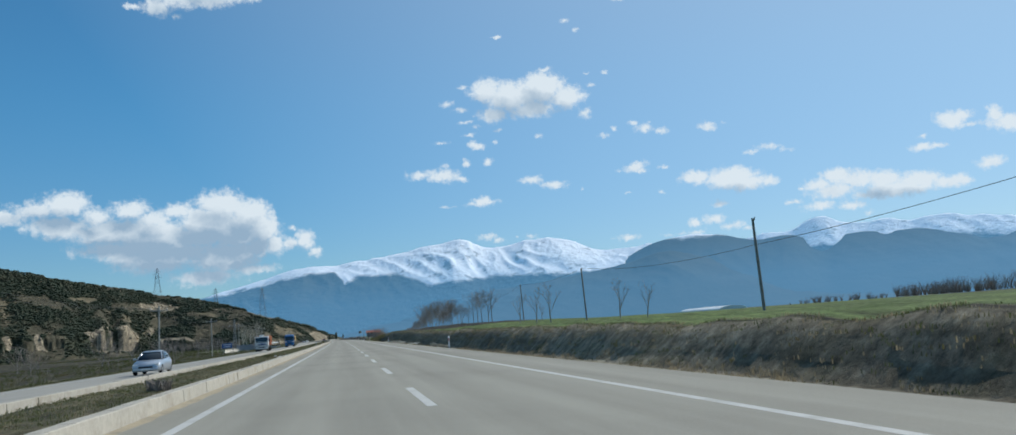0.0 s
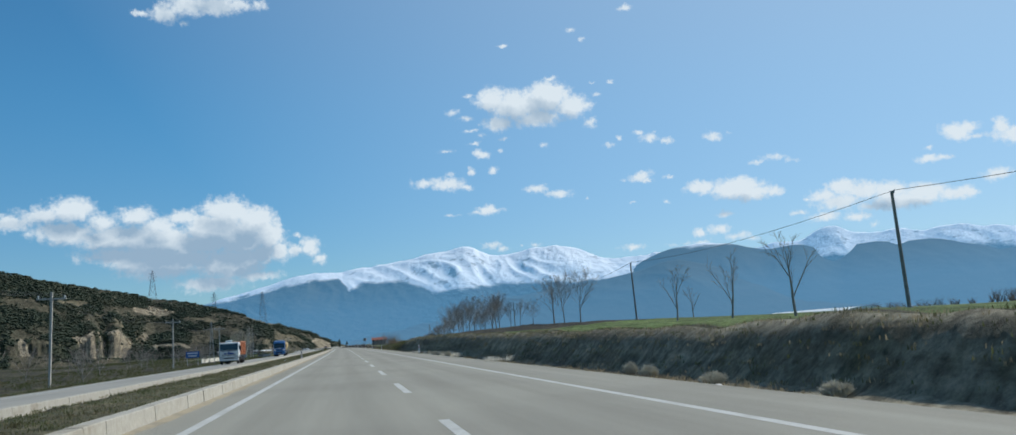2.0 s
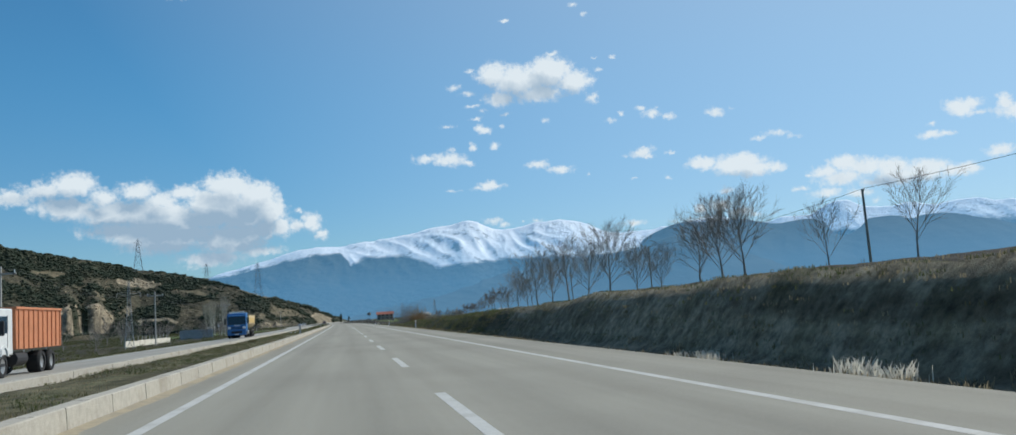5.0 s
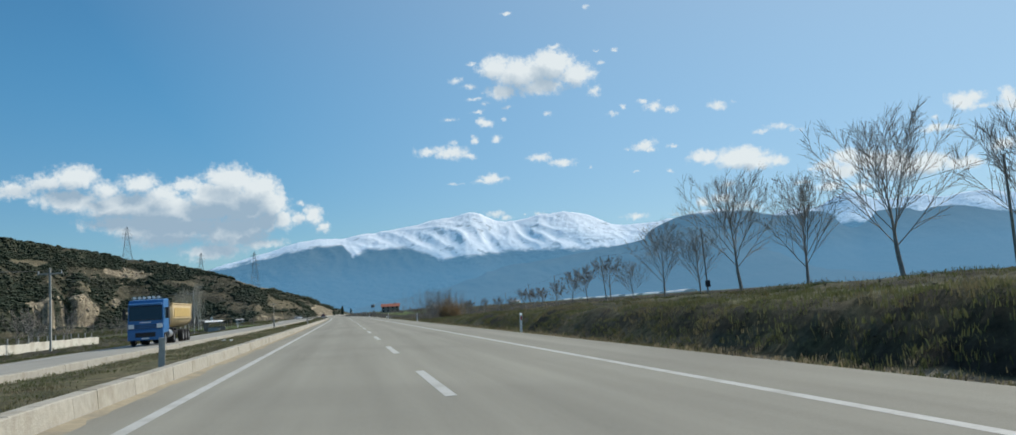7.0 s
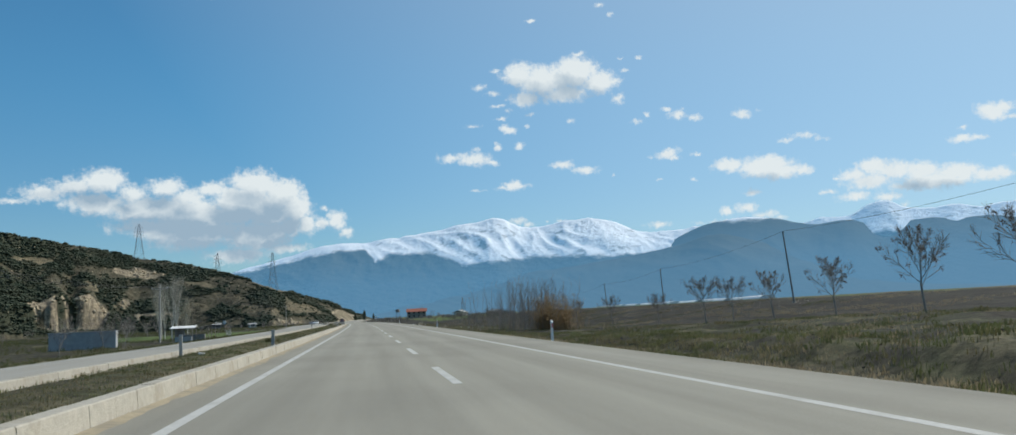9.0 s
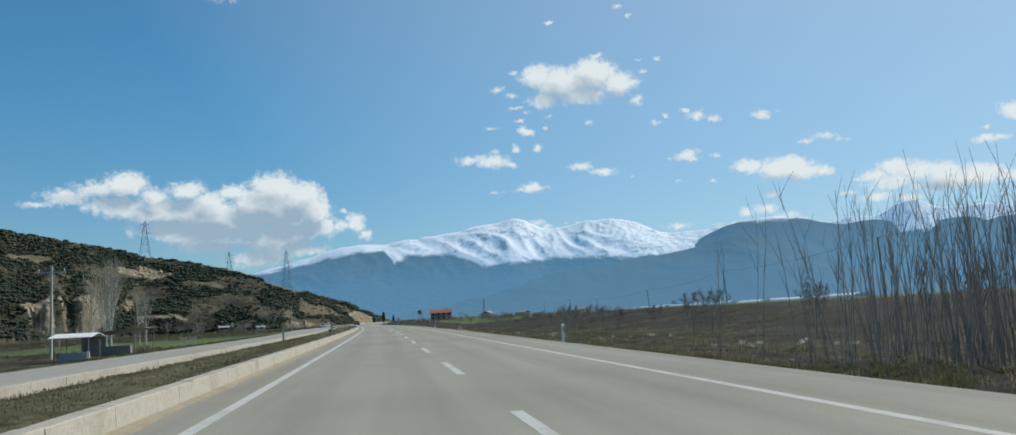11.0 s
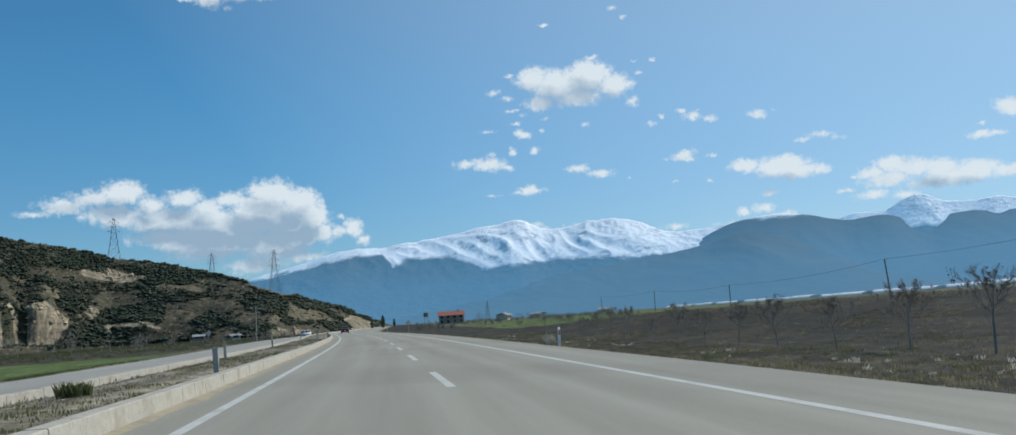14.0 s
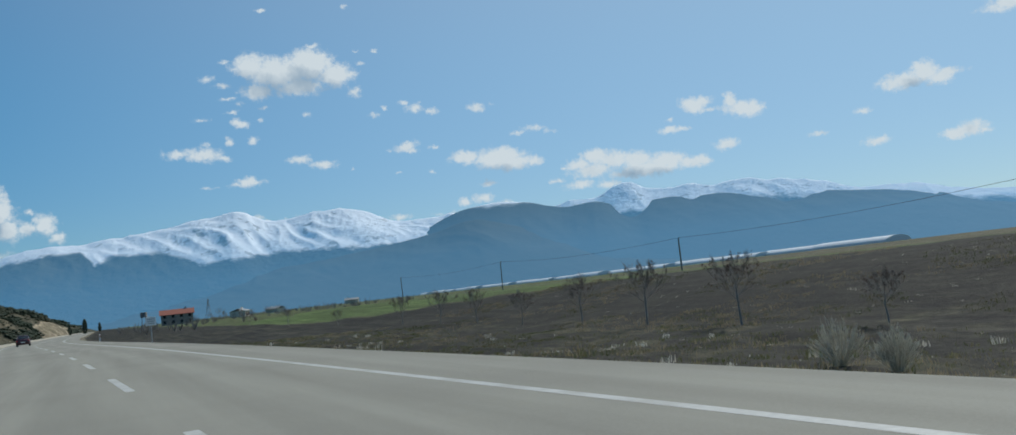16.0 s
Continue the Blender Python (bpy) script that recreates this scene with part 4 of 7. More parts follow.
# bare places on the hill: bearing, height share, half sizes, rock, dry grass
BARE = [(-13.9, 0.725, 1.25, 0.075, 0.75, 0.4), (-12.9, 0.75, 0.5, 0.03, 0.7, 0.6), (-14.8, 0.33, 0.28, 0.055, 0.9, 0.0), (-12.9, 0.15, 1.2, 0.022, 0.85, 0.3), (-14.05, 0.14, 0.12, 0.05, 0.9, 0.0),
        (-10.3, 0.66, 0.9, 0.05, 0.1, 0.9), (-8.8, 0.55, 1.0, 0.07, 0.0, 0.8), (-7.0, 0.38, 1.3, 0.10, 0.0, 0.85), (-6.3, 0.98, 0.95, 0.05, 0.7, 0.6), (-5.3, 0.08, 1.0, 0.07, 0.7, 0.7),
        (-10.6, 0.28, 0.9, 0.07, 0.0, 0.75), (-4.4, 0.5, 1.2, 0.16, 0.0, 0.8), (-17.6, 0.6, 0.4, 0.03, 0.2, 0.8), (-19.5, 0.75, 0.9, 0.04, 0.3, 0.7), (-16.5, 0.45, 0.5, 0.04, 0.0, 0.8), (-1.9, 0.4, 0.7, 0.35, 0.95, 0.5)]


def hill_zone(a, p):
    x, y, z = hill_at(a, p)
    q = max(0.0, min(p, 2 - p))
    woods = 0.50 + 0.85 * noise.fractal(Vector((a * 0.42, p * 5.5, 3.0)), 0.8, 2.1, 5) + 0.75 * noise.fractal(Vector((x * 0.035, y * 0.03, 8.0)), 0.8, 2.1, 4) + 0.22 * smooth(-8, -18, a) + 0.18 * smooth(0.5, 0.9, q)
    rock, dry = 0.0, 0.22 + 0.7 * wob(x, y, 0.02, 7.0)
    for ba, bq, ra, rq, br, bd in BARE:
        d = math.hypot((a - ba) / ra, (q - bq) / rq) + 0.5 * wob(x, y, 0.07, 1.5)
        if d < 1.25:
            k = 1 - smooth(0.75, 1.25, d)
            woods -= 0.9 * k
            rock, dry = max(rock, br * k), max(dry, bd * k)
    if a < -15.8:
        face = 0.14 + 0.10 * wob(a, 0, 1.1, 9.0)
        if face - 0.02 < q < face + 0.13 and wob(x, y, 0.05, 6.0) > (-0.2 if a > -17.4 else (0.05 if a > -19 else 0.3)):
            rock, woods = 0.9, 0.0
    return max(0.0, min(1.0, woods)), rock, dry


hill = new("hillside", grid_mesh("hillside", steps((-100, -26, 0.9), (-26, 0.3, 0.09)), steps((-0.02, 0.42, 0.0085), (0.42, 1.12, 0.018)), lambda a, p: hill_at(a, p), hill_zone))
hill.data.materials.append(HILL)
tagged(hill, "scrub-covered hill with ochre rock faces at its foot", "hill", kind="structure")

# ---- bare trees ----
def tube(V, F, pts, radii, n):
    """A bent tapering tube through the points."""
    start = len(V)
    up = Vector((0.31, 0.17, 0.93))
    for k, (p, r) in enumerate(zip(pts, radii)):
        a = pts[min(k + 1, len(pts) - 1)] - pts[max(k - 1, 0)]
        a = a.normalized() if a.length > 1e-6 else Vector((0, 0, 1))
        s = a.cross(up)
        s = s.normalized() if s.length > 1e-3 else Vector((1, 0, 0))
        t = a.cross(s)
        for i in range(n):
            w = 2 * math.pi * i / n
            V.append(tuple(p + (s * math.cos(w) + t * math.sin(w)) * r))
    for k in range(len(pts) - 1):
        for i in range(n):
            a, b = start + k * n + i, start + k * n + (i + 1) % n
            F.append((a, b, b + n, a + n))


def mesh_of(name, V, F, mat, smooth_faces=False):
    me = bpy.data.meshes.new(name)
    me.from_pydata(V, [], F)
    me.materials.append(mat)
    if smooth_faces:
        me.polygons.foreach_set("use_smooth", [True] * len(me.polygons))
    return me


def shoot(rng, base, way, length, bend, n, droop=0.0):
    """Points of a branch that bends upwards as it grows."""
    pts, d = [base.copy()], way.normalized()
    for k in range(n):
        d = (d + Vector((rng.uniform(-1, 1), rng.uniform(-1, 1), rng.uniform(-0.6, 1))) * bend + Vector((0, 0, -droop))).normalized()
        pts.append(pts[-1] + d * (length / n))
    return pts


def aside(rng, way):
    """A random direction square to a branch, a little upwards."""
    d = way.cross(Vector((rng.uniform(-1, 1), rng.uniform(-1, 1), rng.uniform(-1, 1))))
    return (d.normalized() if d.length > 1e-4 else Vector((1, 0, 0))) + Vector((0, 0, 0.25))


def bare_tree(seed, height, trunk=0.25, limbs=7, spread=0.55, girth=0.14, bunches=0, pale=False, subs=8, twigs=5, slim=False, fine=1.0):
    """A leafless tree: trunk with its limbs, crown of branches and twigs, and dry seed bunches on some."""
    rng = random.Random(seed)
    root = new("tree")
    V, F, W, G, S, Q = [], [], [], [], [], []
    lean = Vector((rng.uniform(-0.07, 0.07), rng.uniform(-0.07, 0.07), 1))
    fork = height * trunk
    stem = shoot(rng, Vector((0, 0, -0.15)), lean, fork + 0.15, 0.05, 4)
    tube(V, F, stem, [girth * 1.25, girth, girth * 0.92, girth * 0.88, girth * 0.8], 7)
    tips = []
    top = stem[-1]
    lead = shoot(rng, top, lean + Vector((rng.uniform(-0.1, 0.1), rng.uniform(-0.1, 0.1), 0)), (height - fork) * 0.55, 0.06, 4)
    tube(V, F, lead, [girth * 0.8, girth * 0.6, girth * 0.42, girth * 0.27, girth * 0.14], 6)
    for i in range(limbs):
        share = (i + rng.random()) / limbs                     # how far up the leader the limb leaves it
        w = 2.4 * i + rng.uniform(-0.5, 0.5)
        tilt = spread * (1.25 - 0.85 * share) * rng.uniform(0.75, 1.15)
        way = Vector((math.cos(w) * tilt, math.sin(w) * tilt, 1.0))
        k = min(3, int(share * 3.6))
        start = lead[k].lerp(lead[k + 1], share * 3.6 - k) - Vector((0, 0, 0.12 * fork * (1 - share)))
        if slim:
            start = stem[2].lerp(lead[2], rng.random())
        length = (height - start.z) * rng.uniform(0.8, 1.04) * (1.0 if not slim else 0.8)
        limb = shoot(rng, start, way, length, 0.045, 6)
        r0 = girth * (0.46 - 0.24 * share) * rng.uniform(0.85, 1.1) * fine
        tube(V, F, limb, [r0 * (1 - 0.9 * k / 6) for k in range(7)], 5)
        for s in range(subs):
            f = 0.16 + 0.8 * (s + rng.random()) / subs
            k = min(5, int(f * 6))
            p = limb[k].lerp(limb[k + 1], f * 6 - k)
            out = (limb[k + 1] - limb[k]).normalized()
            br = shoot(rng, p, out * 0.84 + aside(rng, out) * rng.uniform(0.4, 0.72), length * rng.uniform(0.30, 0.46) * (1.1 - 0.72 * f), 0.07, 4)
            rb = r0 * (1 - 0.85 * f) * 0.5 + 0.006
            tube(W, G, br, [rb, rb * 0.8, rb * 0.6, rb * 0.45, 0.005], 4)
            for q in range(twigs):
                g = 0.15 + 0.85 * (q + rng.random()) / twigs
                kk = min(3, int(g * 4))
                p2 = br[kk].lerp(br[kk + 1], min(1.0, g * 4 - kk))
                o2 = (br[kk + 1] - br[kk]).normalized()
                tw = shoot(rng, p2, o2 * 0.85 + aside(rng, o2) * rng.uniform(0.35, 0.7), rng.uniform(0.4, 1.0) * height / 9.0 * (1.2 - 0.5 * g), 0.08, 2)
                tube(W, G, tw, [0.0105, 0.008, 0.0045], 3)
                tips.append(tw[-1])
    for k in range(bunches):
        c = rng.choice(tips) + Vector((0, 0, -0.08))
        h = rng.uniform(0.10, 0.20)
        n0 = len(S)
        for i in range(14):
            a, b = rng.uniform(0, 6.28), rng.uniform(-1, 1)
            o = Vector((math.cos(a) * 0.10, math.sin(a) * 0.10, b * h)) * rng.uniform(0.4, 1.2)
            e = Vector((rng.uniform(-1, 1), rng.uniform(-1, 1), rng.uniform(-1.4, 0.4))) * 0.12
            e2 = Vector((rng.uniform(-1, 1), rng.uniform(-1, 1), rng.uniform(-1, 1))) * 0.07
            m = len(S)
            S += [tuple(c + o), tuple(c + o + e), tuple(c + o + e2)]
            Q.append((m, m + 1, m + 2))
    for name, vv, ff, mat in (("trunk", V, F, PALE_BARK if pale else BARK), ("crown", W, G, PALE_TWIG if pale else TWIG), ("dry_foliage", S, Q, SEEDS)):
        if vv:
            o = new(name, mesh_of(name, vv, ff, mat))
            o.parent = root
            if name == "dry_foliage":
                tagged(o, kind="stuff")
    return root


FAR_AWAY = pose(0, -260, -40)
AVENUE = "bare trees in the row beside the road"
tall = [tagged(bare_tree(11 + k, 8.4, 0.20, 16, 0.78, 0.125, subs=13, twigs=6, fine=0.62), "tall leafless tree with a vase-shaped grey-brown crown", "tree", AVENUE) for k in range(4)]
upright = [tagged(bare_tree(21 + k, 8.2, 0.23, 12, 0.70, 0.10, subs=11, twigs=4, fine=0.62), "upright leafless tree with a long clear trunk", "tree", AVENUE) for k in range(3)]
slim = [tagged(bare_tree(31 + k, 5.6, 0.30, 5, 0.45, 0.085, subs=5, twigs=4, slim=True), "slender young leafless tree in the green field", "tree", "young trees in the field") for k in range(2)]
low = [tagged(bare_tree(51 + k, 4.9, 0.34, 10, 0.95, 0.07, 46, subs=9, twigs=6, fine=0.8), "low leafless tree hung with dark dry seed bunches", "tree", "low trees with seed bunches") for k in range(4)]
poplars = [tagged(bare_tree(71 + k, 13.5, 0.12, 9, 0.16, 0.17, 0, True, subs=9, twigs=5), "tall pale leafless poplar", "tree", "poplars beyond the oncoming road") for k in range(2)]
shrubby = [tagged(bare_tree(91 + k, 3.4, 0.08, 8, 0.8, 0.05, 0, subs=6, twigs=4), "leafless grey-brown roadside shrub", "shrub", "leafless shrubs") for k in range(2)]
for k, t in enumerate(tall + upright + slim + low + poplars + shrubby):
    t.matrix_world = FAR_AWAY


def ground_at(x, y):
    return land_z(x - mid(y), y)


used_first = set()


def plant(kinds, x, y, size=1.0, seed=0, z=None):
    """Sets the next tree of a kind down at x, y."""
    rng = random.Random(seed * 7 + int(y * 10))
    ob = kinds[rng.randrange(len(kinds))]
    m = pose(x, y, ground_at(x, y) - 0.05 if z is None else z, rng.uniform(-3, 3), rng.uniform(-3, 3), rng.uniform(0, 360)) @ Matrix.Scale(size * rng.uniform(0.93, 1.07), 4)
    if ob.name not in used_first:
        used_first.add(ob.name)
        ob.matrix_world = m
        return ob
    return copy_thing(ob, m)


for y, s in ((139.2, 0.68), (145.7, 0.62), (150.4, 0.67), (161.9, 0.64), (170.3, 0.72), (177.1, 0.74), (186.3, 0.68), (189.5, 0.7), (193.0, 0.66), (200.7, 0.7), (206.5, 0.84), (213.8, 0.94), (221.2, 0.98), (228.6, 1.0), (236.7, 1.06), (244.6, 1.0), (251.0, 0.93), (257.9, 1.03), (265.5, 0.6)):
    plant(upright if y < 180 else tall, 22.6, y, s, 1)
for x, y, s in ((22.7, 96.5, 0.95), (22.7, 104.2, 0.85), (22.3, 112.3, 0.85), (21.0, 66.0, 0.7), (25.0, 71.1, 0.75), (27.5, 122.0, 0.55)):
    plant(slim, x, y, s, 2)
for x, y, s in ((22.7, 272.4, 0.92), (22.7, 280.2, 0.88), (23.0, 287.4, 0.82), (23.0, 295.1, 0.82), (23.0, 302.5, 0.76), (23.0, 308.7, 0.74), (23.0, 313.8, 0.88), (23.0, 324.9, 0.74), (24.5, 345.0, 0.8), (24.0, 360.0, 0.85)):
    plant(low, x, y, s, 3)
for x, y, s in ((22.5, 374.0, 0.84), (24.1, 382.8, 0.92), (22.5, 388.5, 0.68), (22.4, 402.0, 0.7), (22.4, 409.0, 0.8), (22.3, 416.2, 0.84), (22.3, 423.6, 0.78), (22.3, 428.8, 0.86), (22.3, 435.0, 0.76), (22.2, 442.0, 0.68), (22.0, 449.3, 0.74), (22.0, 456.0, 0.8), (22.0, 463.0, 0.76), (22.0, 469.4, 0.84),
                (21.5, 476.0, 0.64), (21.5, 484.0, 0.76), (21.5, 491.3, 0.82), (21.5, 498.0, 0.76), (21.5, 506.0, 0.72), (21.3, 513.0, 0.68), (21.0, 520.0, 0.6), (20.5, 528.0, 0.6), (19.0, 545.0, 0.55), (18.0, 566.0, 0.55), (17.0, 590.0, 0.5)):
    plant(low, x, y, s, 3)

# ---- small builders ----
def block(bm, x0, x1, y0, y1, z0, z1, bevel=0.0):
    """A box in a bmesh, its edges softened."""
    made = bmesh.ops.create_cube(bm, size=1, matrix=Matrix.Translation(((x0 + x1) / 2, (y0 + y1) / 2, (z0 + z1) / 2)) @ Matrix.Diagonal((x1 - x0, y1 - y0, z1 - z0, 1)))
    if bevel:
        edges = list({e for v in made["verts"] for e in v.link_edges})
        bmesh.ops.bevel(bm, geom=edges, offset=bevel, segments=2, profile=0.5, affect="EDGES")


def box(x0, x1, y0, y1, z0, z1, bevel=0.0):
    bm = bmesh.new()
    block(bm, x0, x1, y0, y1, z0, z1, bevel)
    return bm


def rod(p0, p1, r0, r1=None, n=10):
    """A tapering round bar between two points."""
    bm = bmesh.new()
    V, F = [], []
    p0, p1 = Vector(p0), Vector(p1)
    tube(V, F, [p0, p0.lerp(p1, 0.5), p1], [r0, (r0 + (r1 or r0)) / 2, r1 or r0], n)
    vs = [bm.verts.new(v) for v in V]
    for f in F:
        bm.faces.new([vs[i] for i in f])
    bm.faces.new(list(reversed(vs[:n])))
    bm.faces.new(vs[-n:])
    return bm


def profile(points, x0, x1, bevel=0.0):
    """A side outline in y and z, drawn out across from x0 to x1."""
    bm = bmesh.new()
    a = [bm.verts.new((x0, y, z)) for y, z in points]
    b = [bm.verts.new((x1, y, z)) for y, z in points]
    n = len(points)
    bm.faces.new(a)
    bm.faces.new(list(reversed(b)))
    for i in range(n):
        bm.faces.new((a[(i + 1) % n], a[i], b[i], b[(i + 1) % n]))
    bmesh.ops.recalc_face_normals(bm, faces=bm.faces)
    if bevel:
        bmesh.ops.bevel(bm, geom=list(bm.edges), offset=bevel, segments=2, profile=0.5, affect="EDGES")
    return bm


def loft(sections):
    """A closed skin over cross-sections: rows of (y, list of (x, z)) with equal counts."""
    bm = bmesh.new()
    rings = [[bm.verts.new((x, y, z)) for x, z in pts] for y, pts in sections]
    n = len(rings[0])
    for a, b in zip(rings, rings[1:]):
        for i in range(n):
            bm.faces.new((a[i], a[(i + 1) % n], b[(i + 1) % n], b[i]))
    bm.faces.new(rings[0])
    bm.faces.new(list(reversed(rings[-1])))
    bmesh.ops.recalc_face_normals(bm, faces=bm.faces)
    for f in bm.faces:
        f.smooth = True
    return bm


def wheel(parent, x, y, z, r, w, name="wheel"):
    """A tyre with its rim."""
    bm = bmesh.new()
    V, F = [], []
    n, prof = 20, [(-0.5, 0.62), (-0.5, 0.9), (-0.36, 1.0), (0.36, 1.0), (0.5, 0.9), (0.5, 0.62)]
    vs = [[bm.verts.new((x + a * w, y + math.cos(2 * math.pi * i / n) * r * b, z + math.sin(2 * math.pi * i / n) * r * b)) for i in range(n)] for a, b in prof]
    for p, q in zip(vs, vs[1:] + vs[:1]):
        for i in range(n):
            bm.faces.new((p[i], p[(i + 1) % n], q[(i + 1) % n], q[i]))
    bmesh.ops.recalc_face_normals(bm, faces=bm.faces)
    wh = part(name, bm, RUBBER, parent)
    bm = bmesh.new()
    for side in (-0.34, 0.34):
        c = bm.verts.new((x + side * 0.6 * w, y, z))
        ring = [bm.verts.new((x + side * 1.2 * w, y + math.cos(2 * math.pi * i / n) * r * 0.62, z + math.sin(2 * math.pi * i / n) * r * 0.62)) for i in range(n)]
        for i in range(n):
            bm.faces.new((c, ring[i], ring[(i + 1) % n]))
    bmesh.ops.recalc_face_normals(bm, faces=bm.faces)
    part("rim", bm, STEEL_RIM, wh)
    return wh


# ---- vehicles (each looks towards -y) ----
def saloon(paint, m, label, group=""):
    car = empty("car", Matrix(), label, "car", group)

    def ring(w, zb, zs, zt, k=0.86):
        return [(-w, zb), (-w * 1.0, zs), (-w * k, zt), (w * k, zt), (w, zs), (w, zb)]
    rows = [(-2.15, ring(0.62, 0.32, 0.45, 0.56)), (-2.05, ring(0.78, 0.24, 0.52, 0.66)), (-1.7, ring(0.84, 0.2, 0.62, 0.78)), (-0.85, ring(0.86, 0.2, 0.72, 0.92)), (0.0, ring(0.87, 0.2, 0.76, 0.95)), (1.1, ring(0.87, 0.2, 0.78, 0.97)), (1.75, ring(0.84, 0.24, 0.78, 0.98)), (2.1, ring(0.78, 0.3, 0.72, 0.93)), (2.2, ring(0.68, 0.36, 0.62, 0.8))]
    part("body", loft(rows), paint, car)
    cab = [(-0.95, ring(0.76, 0.88, 0.9, 0.93, 0.95)), (-0.2, ring(0.76, 0.9, 1.12, 1.37, 0.76)), (0.35, ring(0.76, 0.92, 1.15, 1.43, 0.77)), (1.0, ring(0.76, 0.94, 1.13, 1.38, 0.76)), (1.72, ring(0.72, 0.94, 0.96, 0.99, 0.93))]
    part("windows", loft(cab), CAR_GLASS, car, "dark tinted windows")
    part("roof", loft([(-0.22, [(-0.57, 1.37), (-0.5, 1.40), (0.5, 1.40), (0.57, 1.37)]), (0.35, [(-0.6, 1.43), (-0.5, 1.47), (0.5, 1.47), (0.6, 1.43)]), (1.0, [(-0.58, 1.38), (-0.5, 1.41), (0.5, 1.41), (0.58, 1.38)])]), paint, car)
    for s in (-1, 1):
        part("pillar", rod((s * 0.74, -0.9, 0.92), (s * 0.57, -0.2, 1.38), 0.035, 0.03, 6), paint, car)
        part("pillar", rod((s * 0.75, 0.4, 0.94), (s * 0.6, 0.4, 1.42), 0.03, 0.03, 6), paint, car)
        part("pillar", rod((s * 0.7, 1.68, 0.98), (s * 0.58, 1.0, 1.39), 0.045, 0.035, 6), paint, car)
        part("headlight", box(s * 0.62 - 0.15, s * 0.62 + 0.15, -2.12, -1.98, 0.54, 0.68, 0.03), LAMP_GLASS, car)
        part("tail_light", box(s * 0.66 - 0.12, s * 0.66 + 0.12, 2.08, 2.19, 0.66, 0.84, 0.03), RED_REFLECTOR, car)
        part("mirror", box(s * 0.92 - 0.09, s * 0.92 + 0.09, -0.72, -0.6, 0.92, 1.05, 0.03), paint, car)
        for y in (-1.35, 1.3):
            wheel(car, s * 0.76, y, 0.31, 0.31, 0.2)
    part("grille", box(-0.42, 0.42, -2.17, -2.1, 0.42, 0.52, 0.01), CHASSIS, car)
    part("bumper", box(-0.74, 0.74, -2.2, -2.06, 0.26, 0.4, 0.05), paint, car)
    part("number_plate", box(-0.26, 0.26, -2.22, -2.195, 0.3, 0.39), WHITE_PAINT, car)
    part("number_plate", box(-0.26, 0.26, 2.2, 2.225, 0.5, 0.6), WHITE_PAINT, car)
    car.matrix_world = m
    return car


